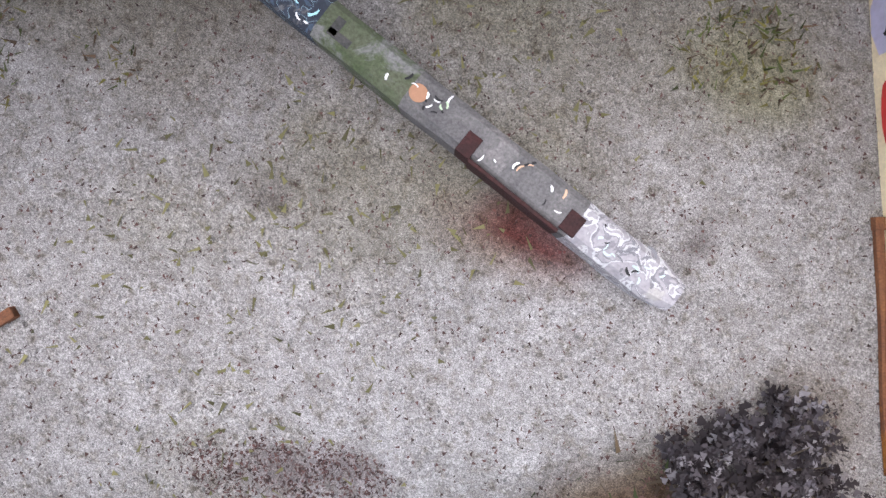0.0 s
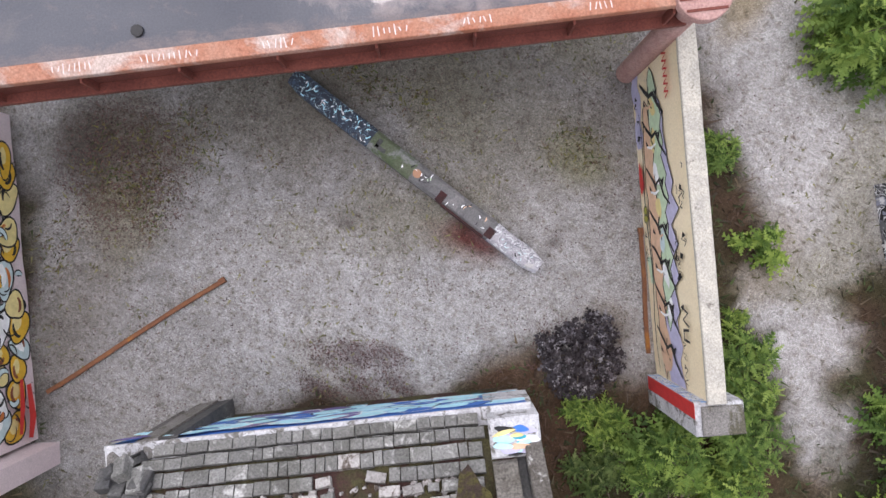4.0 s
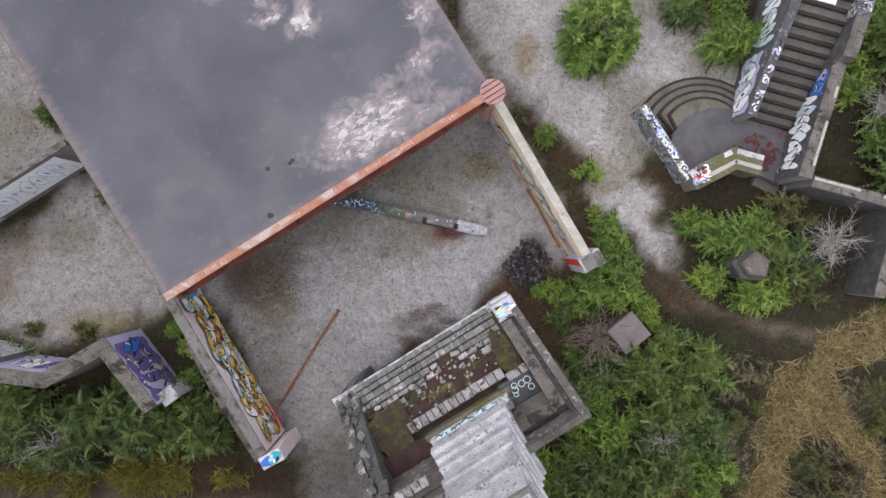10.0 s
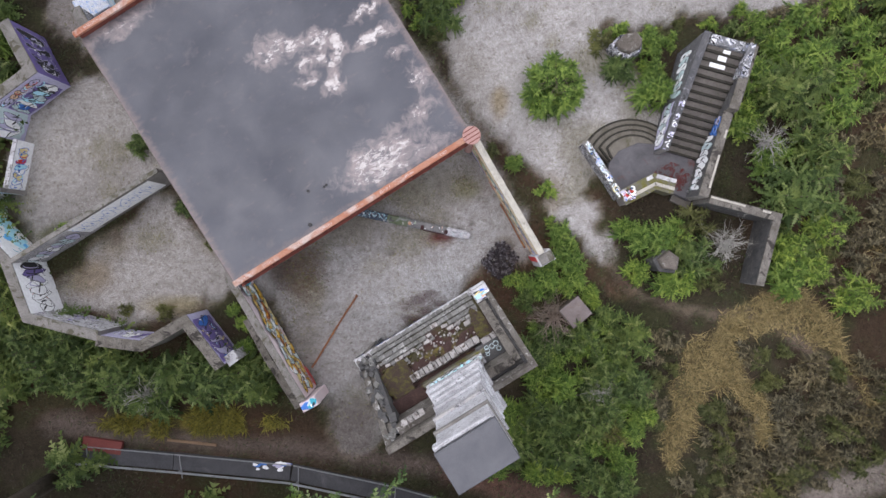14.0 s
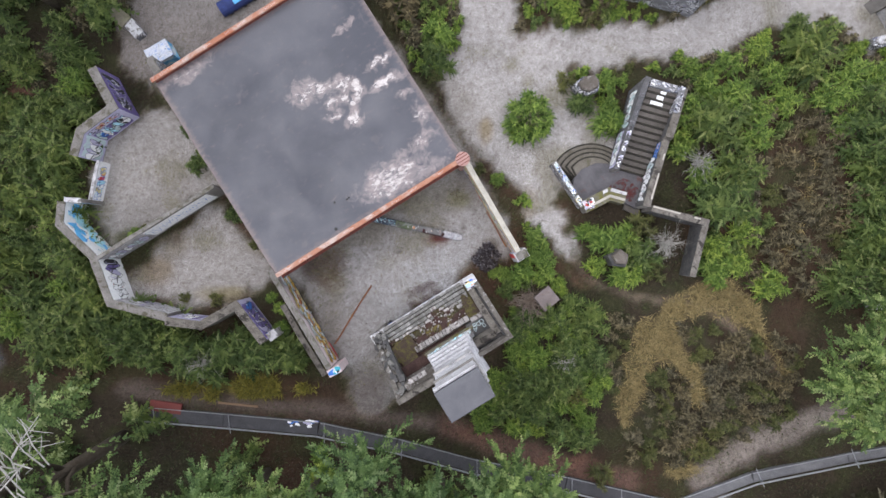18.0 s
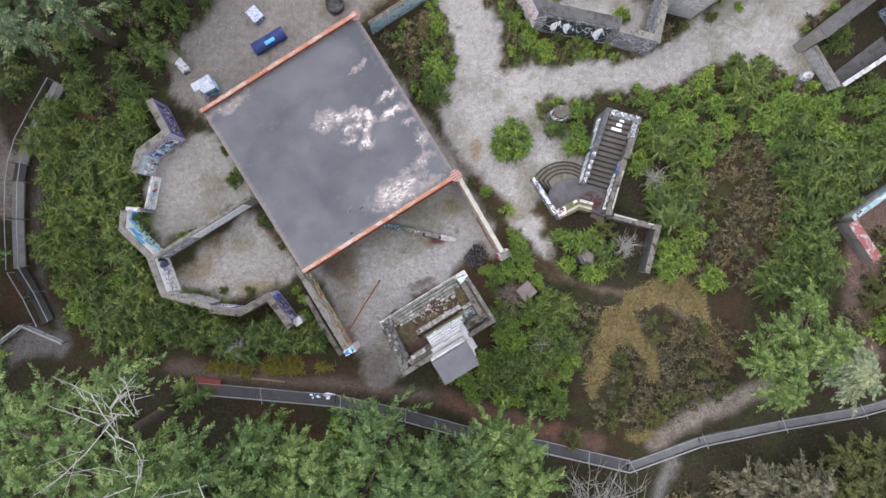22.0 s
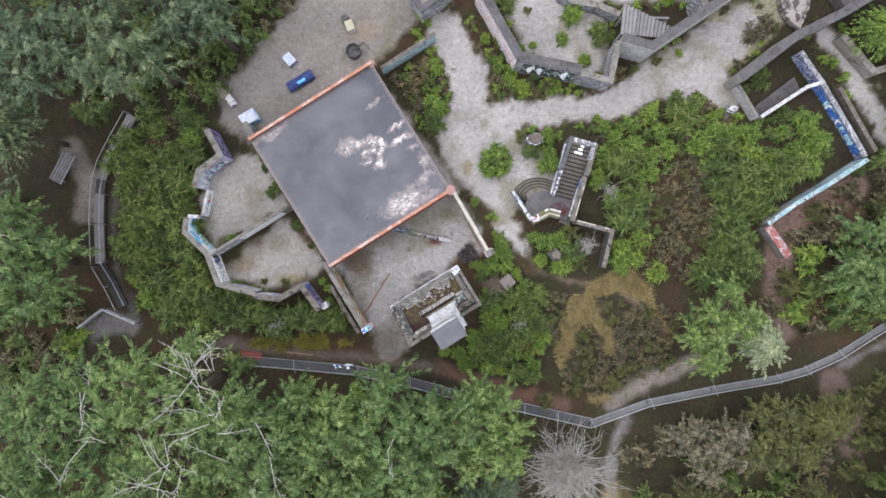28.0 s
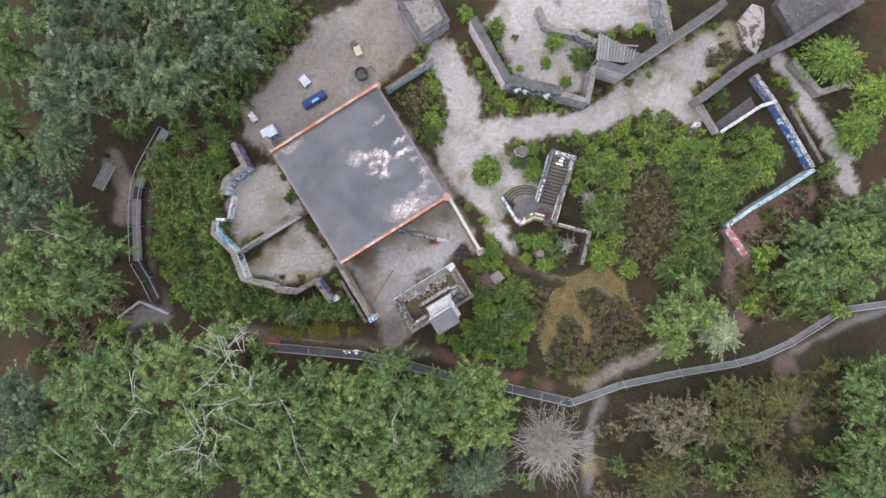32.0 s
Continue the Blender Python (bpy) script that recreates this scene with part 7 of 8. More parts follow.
def fronds(base, way, length, pairs, leaf, droop, rs):
    """Feathery fronds: leaflets on both sides of a drooping midrib, one joined piece a frond."""
    n = len(base)
    t = np.linspace(0, 1, pairs + 1)
    side = unit(np.cross(way, np.array([0, 0, 1.0]) + 0.3 * rs.normal(size=(n, 3))))
    rib = base[:, None] + way[:, None] * (length[:, None] * t)[..., None]
    rib[..., 2] -= droop * length[:, None] * t ** 2
    mid = 0.5 * (rib[:, :-1] + rib[:, 1:])
    grow = leaf * length[:, None] * (1.02 - 0.86 * t[:-1]) * (0.7 + 0.6 * rs.rand(n, pairs))
    out = []
    for sg in (-1, 1):
        tip = mid + (0.55 * way[:, None] + sg * 0.9 * side[:, None]) * grow[..., None]
        tip[..., 2] += (rs.rand(n, pairs) - 0.62) * 0.45 * grow
        out.append(tip)
    v = np.concatenate([rib, *out], 1)
    m = v.shape[1]
    one = []
    for j in range(pairs):
        one += [(j, j + 1, pairs + 1 + j), (j + 1, j, 2 * pairs + 1 + j)]
    f = (np.arange(n) * m)[:, None, None] + np.array(one)[None]
    return v.reshape(-1, 3), f.reshape(-1, 3)


def shoots(r, z1, leaders, whorls, per, frond, seed, reach=0.62, lift=0.0):
    """Bases, ways and lengths of fronds that stand in whorls on upright leaders, as on young conifers."""
    rs = np.random.RandomState(seed)
    B, W, L, tops = [], [], [], []
    for k in range(leaders):
        a, d = 2.4 * k + rs.uniform(-0.5, 0.5), reach * r * math.sqrt((k + 0.3) / leaders) * rs.uniform(0.8, 1.15)
        x, y, h = d * math.cos(a), d * math.sin(a), z1 * (1.0 - 0.45 * (d / r) ** 2) * rs.uniform(0.72, 1.1)
        tops.append((x, y, h))
        big = rs.uniform(0.8, 1.2)
        for w in range(whorls):
            t = w / max(1, whorls - 1)
            for q in range(per):
                b = 2 * math.pi * (q + rs.uniform(-0.3, 0.3)) / per + 0.6 * w
                e = radians(-14 + 62 * t ** 1.4 + rs.uniform(-16, 16) + lift)
                B.append((x + rs.normal() * 0.015, y + rs.normal() * 0.015, h * (0.28 + 0.70 * t + rs.uniform(-0.06, 0.06))))
                W.append((math.cos(b) * math.cos(e), math.sin(b) * math.cos(e), math.sin(e)))
                L.append(frond * big * (1.05 - 0.62 * t) * rs.uniform(0.7, 1.25))
    return np.array(B), np.array(W), np.array(L), np.array(tops), rs


def crown_fronds(r, z0, z1, boughs, per, seed, frond):
    """Fronds of a tree crown: boughs spring from one or several stems at all heights; uneven outline, with gaps between."""
    rs = np.random.RandomState(seed)
    stems = [(0.0, 0.0, 1.0, z1)] if r < 2.7 else []
    n = 0 if stems else int(4 + 1.9 * r)
    for k in range(n):
        a, d = 2.4 * k + rs.uniform(-0.4, 0.4), 0.72 * r * math.sqrt((k + 0.25) / n)
        stems.append((d * math.cos(a), d * math.sin(a), rs.uniform(0.34, 0.50), z1 - (z1 - z0) * (0.36 * (d / r) ** 2 + rs.uniform(0, 0.22))))
    B, W, L, tips = [], [], [], []
    for x, y, q, top in stems:
        nb = max(12, int(boughs / len(stems)))
        lean = rs.uniform(0, 6.28)
        for k in range(nb):
            t = (k + rs.rand()) / nb
            a = 2.4 * k + rs.uniform(-0.4, 0.4)
            R = r * q * (1 - 0.82 * t ** 1.3) * rs.uniform(0.75, 1.2) * (1 + 0.22 * math.sin(2 * a + lean))
            z = top - (top - z0) * 0.75 * (1 - t)
            d, lat = np.array([math.cos(a), math.sin(a), 0.0]), np.array([-math.sin(a), math.cos(a), 0.0])
            tips.append((x + d[0] * R * 0.75, y + d[1] * R * 0.75, z))
            for j in range(per):
                s = 0.12 + 0.88 * (j + rs.rand()) / per
                sg = 1 if j % 2 else -1
                B.append((x + d[0] * R * s, y + d[1] * R * s, z + R * (0.30 * s - 0.42 * s * s) + rs.normal() * 0.03))
                W.append(d * (0.6 + 0.5 * s) + lat * sg * rs.uniform(0.25, 1.0) + np.array([0, 0, rs.uniform(-0.1, 0.35)]))
                L.append(frond * (1.15 - 0.45 * s) * rs.uniform(0.6, 1.25))
    return np.array(B), unit(np.array(W)), np.array(L), np.array(tips), rs


def limbs(b, clumps, trunk_h, r0, count, rs, mi=0):
    b.tube([(0, 0, -0.3), (0.05, 0.03, trunk_h * 0.5), (-0.04, 0.06, trunk_h)], [r0, r0 * 0.75, r0 * 0.45], 8, mi)
    for k in rs.choice(len(clumps), min(count, len(clumps)), replace=False):
        e = clumps[k]
        s = trunk_h * rs.uniform(0.35, 0.95)
        m = (e[0] * 0.5 + rs.normal() * 0.15, e[1] * 0.5 + rs.normal() * 0.15, s + (e[2] - s) * 0.55)
        b.tube([(0, 0, max(0.2, min(s, e[2] - 0.1))), m, tuple(e)], [r0 * 0.4, r0 * 0.24, r0 * 0.08], 5, mi)


def tree(label, place, r, top, leaf, seed, clumps=90, per=15, frond=0.6, trunk=bark, bare=0, group="trees round the ruin", category="tree"):
    rs = np.random.RandomState(seed)
    ob = thing("tree", label, category, (*place, 0), group=group, turn=0 if bare else rs.uniform(0, 360))
    zr = min(top * 0.5, r * 0.9)
    B, W, L, c, rf = crown_fronds(r, top - zr * 1.25, top - 0.1, clumps, per, seed, frond)
    if bare > 4:  # the crown is thin round the bare branches
        near = np.minimum.reduce([np.hypot(B[:, 0] - x, (B[:, 1] - y) * 0.7) for x, y in ((2.6, 2.2), (1.2, -2.3))])
        keep = (near > 0.95) | (rs.rand(len(B)) < 0.08 + 0.7 * np.clip(near / 0.95, 0, 1) ** 3)
        B, W, L = B[keep], W[keep], L[keep]
    v, f = fronds(B, W, L, 3, 0.42, 0.45, rf)
    arrays("crown", v, f, leaf, ob)
    b = Build()
    limbs(b, c, top - zr * 0.6, 0.05 * r + 0.06, 26, rs)
    part("trunk", b, trunk, ob, smooth=True)
    spots = ((2.6, 2.2), (1.2, -2.3), (3.2, -0.2))
    for k in range(bare):
        cx, cy = spots[k % 3 if k % 4 else 0]
        if bare < 5:
            cx, cy = 0.5 * cx, 0.5 * cy
        a, ln = rs.uniform(0, 6.28), rs.uniform(1.4, 3.0)
        up = rs.uniform(0.35, 0.9)
        base = np.array([cx + rs.normal() * 0.35, cy + rs.normal() * 0.35, top - rs.uniform(1.2, 2.0)])
        d = np.array([math.cos(a) * 0.8, math.sin(a) * 0.8, up])
        mid, end = base + d * ln * 0.5 + rs.normal(size=3) * 0.12, base + d * ln + rs.normal(size=3) * 0.2
        bb = Build()
        bb.tube([tuple(base), tuple(mid), tuple(end)], [0.026, 0.02, 0.008], 5)
        for q in range(5):
            t = base + (end - base) * rs.uniform(0.3, 0.95)
            e = (d * 0.8 + rs.normal(size=3) * 0.5) * ln * rs.uniform(0.15, 0.35)
            bb.tube([tuple(t), tuple(t + e)], [0.013, 0.006], 4)
        part("bare_branch", bb, bark_white, ob, "bare pale branch")
    return ob


TREES = [  # x, y, radius, top, leaf, bare branches
    (-14.4, -9.0, 5.4, 12.5, leaf_tree, 26), (-20.6, -10.0, 4.8, 11.8, leaf_tree, 6), (-10.4, -11.0, 4.0, 11.0, leaf_tree, 4), (-23.5, -15.0, 4.6, 12, leaf_tree, 2), (-16.2, -15.4, 4.2, 12, leaf_tree, 5),
    (0.6, -11.1, 3.6, 8.8, leaf_tree, 0), (-5.2, -10.9, 3.2, 9.2, leaf_tree, 0), (-10.0, -16.2, 3.6, 10, leaf_tree, 1), (-27.0, -11.5, 3.6, 10, leaf_dark, 0), (-7.6, -10.7, 3.2, 9.0, leaf_tree, 0), (-2.8, -11.4, 5.2, 10.0, leaf_tree, 1), (-6.8, -14.6, 3.6, 9.4, leaf_tree, 0), (-1.6, -15.6, 3.3, 8.5, leaf_tree, 0),
    (3.9, -11.3, 3.8, 8.0, leaf_tree, 0), (3.6, -16.5, 2.6, 6, leaf_dark, 1), (19.5, -5.3, 3.5, 5.2, leaf_tree, 0), (21.7, -6.2, 1.8, 5.0, leaf_silver, 0), (19.0, -13.2, 3.2, 4.2, leaf_tan, 0), (23.4, -12.9, 3.5, 4.4, leaf_olive, 0),
    (26.6, -11.6, 2.2, 3.6, leaf_olive, 0), (28.6, -1.0, 3.6, 6.0, leaf_tree, 0), (31.8, -0.8, 3.8, 6.5, leaf_tree, 0), (32.8, 2.0, 3.0, 6, leaf_tree, 0), (31.2, 14.4, 2.5, 3.0, leaf_green, 0), (33.0, 9.0, 2.2, 3.0, leaf_green, 0),
    (-24.8, -1.0, 4.6, 9.0, leaf_tree, 1), (-28.6, -2.8, 3.6, 9, leaf_tree, 0), (-17.4, 11.4, 3.7, 10.5, leaf_dark, 0), (-22.6, 11.4, 4.0, 11, leaf_dark, 0), (-13.4, 13.8, 3.0, 9.5, leaf_dark, 0),
    (-25.4, 7.2, 2.6, 8, leaf_dark, 0), (-16.2, 16.4, 3.8, 11, leaf_dark, 0), (-22.2, 17.2, 4.2, 11, leaf_dark, 1), (-11.6, 17.4, 2.4, 8, leaf_tree, 0), (-28.6, 14.0, 4.0, 11, leaf_tree, 0), (-29.0, 7.8, 3.0, 9, leaf_tree, 0),
    (33.2, -10.2, 3.0, 6, leaf_tree, 0), (33.6, -14.4, 3.6, 6, leaf_tree, 0), (31.6, -18.2, 3.0, 6, leaf_tree, 0), (26.0, -17.6, 2.2, 4, leaf_olive, 0), (18.0, -17.6, 2.2, 3.6, leaf_olive, 0), (-30.0, -17, 4, 10, leaf_dark, 0), (34.8, 11.8, 2.4, 3.4, leaf_green, 0), (-28.4, 3.4, 3.2, 8.0, leaf_dark, 0)]
WORDS = {leaf_tree: "tall tree with a feathery grey-green crown", leaf_dark: "tall dark green tree with feathery boughs", leaf_green: "bushy bright green tree beside the path", leaf_olive: "low olive-brown tree with half-bare boughs", leaf_silver: "low tree with silvery pale leaf tips", leaf_tan: "low tan tree with half-bare twiggy boughs"}
for i, (x, y, r, top, lf, bare) in enumerate(TREES):
    tree(WORDS[lf] + (" and bare white branches" if bare > 2 else ""), (x, y), r, top, lf, 100 + i, clumps=int(95 + 30 * r), per=22, frond=0.25 + 0.014 * r, bare=bare)

# dead tree, a burst of pale twigs
def dead_tree(label, place, r, top, count, seed, mat=bark_pale):
    rs = np.random.RandomState(seed)
    ob = thing("dead_tree", label, "dead tree", (*place, 0), group="dead trees and shrubs")
    b = Build()
    b.tube([(0, 0, -0.2), (0.05, 0, top * 0.35), (0, 0.05, top * 0.6)], [0.03 * r + 0.03, 0.025 * r + 0.02, 0.02 * r], 7)
    part("trunk", b, mat, ob)
    for k in range(8):
        b = Build()
        for j in range(count // 8):
            a, e = (k + rs.rand()) / 8 * 6.28, rs.uniform(0.1, 1.2)
            d = np.array([math.cos(a) * math.cos(e), math.sin(a) * math.cos(e), math.sin(e) * 0.8])
            l = r * rs.uniform(0.35, 1.08)
            s = np.array([0, 0, top * rs.uniform(0.25, 0.55)])
            m1, e1 = s + d * l * 0.5 + rs.normal(size=3) * 0.09 * r, s + d * l + rs.normal(size=3) * 0.16 * r
            m0, m2 = s + d * l * 0.25 + rs.normal(size=3) * 0.06 * r, 0.5 * (m1 + e1) + rs.normal(size=3) * 0.07 * r
            b.tube([tuple(s), tuple(m0), tuple(m1), tuple(m2), tuple(e1)], [0.012 * r + 0.004, 0.010 * r + 0.003, 0.008 * r + 0.003, 0.005 * r, 0.003], 4)
            for q in range(4):
                t = m1 + (e1 - m1) * rs.uniform(-0.4, 0.8)
                b.tube([tuple(t), tuple(t + (d * 0.7 + rs.normal(size=3) * 0.7) * l * 0.3)], [0.005 * r + 0.002, 0.002], 3)
        part("branch", b, mat, ob)
    return ob


dead_tree("bare dead tree, a burst of pale twigs", (9.2, -14.9), 3.3, 4.6, 320, 1)
dead_tree("leafless pale shrub in the walled corner", (11.05, 0.1), 1.05, 1.9, 64, 2)
dead_tree("leafless brown shrub beside a square block", (4.75, -2.6), 1.15, 0.9, 96, 3, twig_brown)
dead_tree("leafless pale shrub below the yard wall", (-10.3, -5.4), 0.95, 2.6, 40, 4)
dead_tree("leafless pale shrub among trees", (22.6, -13.6), 1.5, 4.0, 60, 5)
dead_tree("leafless pale shrub among bushes", (12.6, 3.9), 0.8, 1.8, 50, 6)
dead_tree("leafless grey shrub among bushes", (6.4, -5.4), 0.7, 1.8, 50, 7)
dead_tree("leafless grey shrub among bushes", (5.2, -16.6), 1.2, 3.4, 60, 8)


def bush_proto(label, leaf, seed, leaders=10, whorls=5, per=7, frond=0.44, rise=1.15):
    """One bush of radius 1 m: several upright leaders with whorls of feathery fronds, and stems."""
    ob = thing("bush", label, "bush", (0, 0, 0), group="bushes")
    B, W, L, c, rs = shoots(1.0, rise, leaders, whorls, per, frond, seed)
    arrays("foliage", *fronds(B, W, L, 6, 0.25, 0.3, rs), leaf, ob)
    b = Build()
    for q in c:
        b.tube([(0, 0, -0.15), (q[0] * 0.7, q[1] * 0.7, q[2] * 0.35), tuple(q)], [0.035, 0.022, 0.006], 4)
    part("stem", b, bark, ob)
    return ob


protos = {
    "g": [bush_proto("green bush with feathery shoots", leaf_green, 300 + k) for k in range(4)],
    "b": [bush_proto("brown half-dead bush with bare stems", leaf_brown, 320 + k, 8, 4, 6, 0.36, 0.9) for k in range(2)],
    "o": [bush_proto("olive-green straggly bush with thin leaves", leaf_olive, 330 + k, 6, 4, 7, 0.42, 1.05) for k in range(2)],
    "d": [bush_proto("dark green dense bush with feathery shoots", leaf_deep, 340 + k) for k in range(3)],
}
rnd = random.Random(77)
BUSHES = [
    ("g", 5.0, 0.4, 1.25), ("g", 5.5, -0.5, 0.8), ("g", 4.75, -0.5, 0.6), ("g", 3.55, -1.35, 0.6), ("g", 4.4, -1.35, 0.75), ("g", 5.5, -1.35, 0.75), ("g", 3.1, -1.25, 0.4), ("g", 6.2, -1.8, 0.55), ("g", 6.0, -3.6, 0.8), ("d", 6.7, -4.7, 1.0), ("g", 5.0, -5.3, 1.0),
    ("d", 4.4, -6.3, 1.0), ("g", 3.4, -7.2, 1.0), ("g", 2.2, -7.5, 0.8), ("d", 5.8, -6.5, 1.1), ("g", 4.9, -4.3, 0.55), ("g", 3.0, -6.2, 0.6), ("d", 5.0, -7.7, 0.9), ("o", 6.9, -7.0, 0.8), ("g", 6.6, -3.0, 0.5),
    ("g", 3.3, 3.2, 0.52), ("g", 2.95, 4.1, 0.35), ("o", 2.45, 3.65, 0.41), ("b", 4.75, 3.75, 0.4), ("b", 5.0, 1.6, 0.4),
    ("g", 7.6, 0.7, 1.08), ("g", 8.4, 0.25, 1.01), ("g", 9.35, 0.5, 0.94), ("g", 7.9, -1.0, 0.74), ("g", 9.3, -1.3, 1.01), ("o", 10.0, 0.9, 0.94), ("d", 9.9, -0.4, 0.81), ("o", 10.6, -1.2, 0.81),
    ("g", 8.45, 5.75, 0.95), ("g", 8.6, 6.7, 0.75), ("o", 6.6, 7.75, 0.91), ("g", 8.4, 7.6, 0.85), ("d", 7.2, 6.7, 0.59), ("g", 6.9, 8.1, 0.65), ("o", 8.9, 8.1, 0.78),
    ("g", 4.9, 12.8, 0.75), ("g", 5.5, 11.7, 0.8), ("g", 6.6, 11.2, 0.8), ("o", 7.7, 10.95, 0.75), ("g", 8.9, 10.9, 0.8), ("d", 10.0, 10.7, 0.7), ("g", 11.2, 10.3, 0.6), ("o", 6.2, 10.6, 0.5), ("g", 12.4, 10.7, 0.6), ("b", 13.2, 12.2, 0.9), ("g", 12.6, 12.0, 0.5),
    ("g", 0.5, 12.6, 1.0), ("g", 1.2, 11.4, 0.9), ("g", 0.5, 9.9, 1.0), ("d", 0.4, 8.9, 0.8), ("b", -1.0, 11.2, 1.1), ("b", -0.3, 12.3, 1.0), ("b", -0.6, 9.8, 0.8), ("g", 2.1, 15.9, 0.7), ("d", 1.8, 14.9, 0.6), ("g", 4.1, 14.6, 0.6), ("b", 3.0, 15.6, 0.6),
    ("g", 10.0, 16.2, 1.1), ("g", 9.5, 14.5, 0.7), ("g", 7.4, 14.2, 0.42), ("d", 12.0, 14.9, 0.8), ("g", 6.5, 14.0, 0.5), ("g", 11.0, 13.0, 0.7), ("g", 18.5, 18.6, 1.0), ("g", 16.8, 17.3, 0.7), ("d", 5.5, 17.2, 0.8), ("g", 3.2, 18.3, 1.0), ("o", 7.0, 16.6, 0.5),
    ("b", 22.8, 14.9, 1.1), ("b", 20.6, 11.9, 0.8), ("b", 23.6, 15.6, 0.8), ("d", 23.2, 11.8, 0.7), ("g", 24.0, 10.6, 0.6), ("o", 18.8, 12.9, 0.5), ("g", 17.6, 13.6, 0.4), ("o", 16.0, 13.0, 0.5),
    ("g", -13.8, 0.6, 0.45), ("g", -14.3, 0.1, 0.3), ("o", -13.2, 0.9, 0.4), ("g", -6.9, -3.9, 0.6), ("d", -6.3, -5.2, 0.7), ("g", -7.7, -4.9, 0.8), ("d", -9.1, 1.5, 0.4), ("o", -8.2, 0.1, 0.35), ("d", -10.6, 4.5, 0.4), ("d", -11.2, 6.0, 0.5), ("d", -10.2, 4.2, 0.5), ("b", -9.6, 3.3, 0.5), ("d", -10.9, 3.9, 0.45), ("d", -10.2, 4.9, 0.35), ("d", -11.3, 5.6, 0.35), ("o", -10.0, -2.5, 0.5), ("o", -11.5, -2.4, 0.4), ("g", -6.9, -2.9, 0.55), ("g", -7.4, -2.4, 0.4), ("g", -5.3, -5.0, 0.5), ("g", -5.8, -4.0, 0.4),
    ("g", 1.2, -7.2, 0.7), ("g", 2.6, -8.1, 0.7), ("o", 7.4, -8.7, 0.7), ("o", 8.2, -10.8, 0.8), ("o", 12.8, -9.6, 0.8), ("g", 28.6, 8.0, 0.8), ("o", 27.0, 2.4, 1.0), ("o", 25.8, -2.6, 0.9), ("o", 26.6, -4.2, 1.1), ("b", 24.0, -4.2, 1.0), ("o", 29.5, -4.5, 1.2)]
BUSHES = [(k, x, y, r * (1.2 if x > -5 else 1.1)) for k, x, y, r in BUSHES]


def scatter(poly, gap, kinds, size, seed, keep=lambda x, y: True):
    """Bushes spread over a stretch of ground, none nearer to another than gap."""
    rs = random.Random(seed)
    xs, ys = [p[0] for p in poly], [p[1] for p in poly]
    got = []
    for _ in range(4000):
        x, y = rs.uniform(min(xs), max(xs)), rs.uniform(min(ys), max(ys))
        if not inside(np.array([x]), np.array([y]), poly)[0] or not keep(x, y):
            continue
        if any((x - a) ** 2 + (y - c) ** 2 < gap * gap for _, a, c, _ in got):
            continue
        got.append((rs.choice(kinds), x, y, rs.uniform(*size)))
    return got


FAR = []  # joined into one thicket


def dry_at(x, y):
    return max(0.9 - ((x - px) / rx) ** 2 - ((y - py) / ry) ** 2 for px, py, rx, ry in DRY)


open_ground = lambda x, y: ((x - 17.6) / 2.6) ** 2 + ((y - 2.2) / 4.6) ** 2 > 1
BUSHES += scatter([(11.9, 8.6), (14.5, 8.9), (17.5, 10.4), (19.6, 10.4), (21.0, 8.6), (24.0, 9.0), (26.2, 9.9), (28.0, 6.6), (24.0, 4.0), (22.0, 2.0), (21.5, -2.0), (16, -2), (13.2, -1.2), (13.2, 2), (11.9, 4.4)], 1.22, "gggggd", (1.1, 1.7), 1, open_ground)
BUSHES = [(("d" if k == "g" and x > 17.5 and y < 5.5 else k), x, y, r) for k, x, y, r in BUSHES]
BUSHES += scatter([(15.2, 6.5), (20.2, 6.5), (20.5, -2.0), (15, -2)], 1.1, "bbbbbo", (0.6, 1.1), 2)
BUSHES += scatter([(-21.0, 8.2), (-15.4, 9.4), (-16.0, 5.4), (-17.0, 1.6), (-15.2, -2.4), (-10.4, -4.3), (-6.6, -4.8), (-6.2, -5.5), (-12.0, -5.5), (-17.5, -5.0), (-20.2, -4.2), (-21.3, 0.0), (-21.2, 4)], 1.3, "gddddd", (0.9, 1.5), 3)
BUSHES += scatter([(11.0, -4.0), (17.5, -4.6), (17.0, -8.0), (12.0, -10.0), (10.6, -7)], 0.95, "bbobb", (0.5, 1.0), 4, lambda x, y: dry_at(x, y) < -0.9)
FAR += scatter([(13.8, -14), (29, -11), (34, -8), (34, -20), (13.8, -20)], 2.0, "obdb", (1.0, 1.7), 5)
FAR += scatter([(-30, -6.5), (-24, -6), (-18, -6.5), (-6, -9.4), (6, -12), (8, -19), (-30, -19)], 3.2, "dgd", (1.0, 1.7), 6)
FAR += scatter([(-31, 6), (-24.5, 8.5), (-17, 9.8), (-12, 15), (-10, 20), (-31, 20)], 3.6, "dd", (1.0, 1.6), 7)
FAR += scatter([(25.5, 4), (34, 7), (34, -5), (25, -6), (24.9, 0)], 1.6, "ogbd", (0.9, 1.5), 8)
BUSHES += scatter([(3.2, -1.7), (6.4, -2.0), (7.6, -3.6), (8.4, -6.2), (7.2, -9.0), (2.4, -8.4), (4.1, -5.4), (4.0, -3.4)], 0.75, "gggdd", (0.65, 1.05), 9, lambda x, y: math.hypot(x - 5.4, y + 2.5) > 0.95 and math.hypot(x - 4.6, y + 2.6) > 0.7)
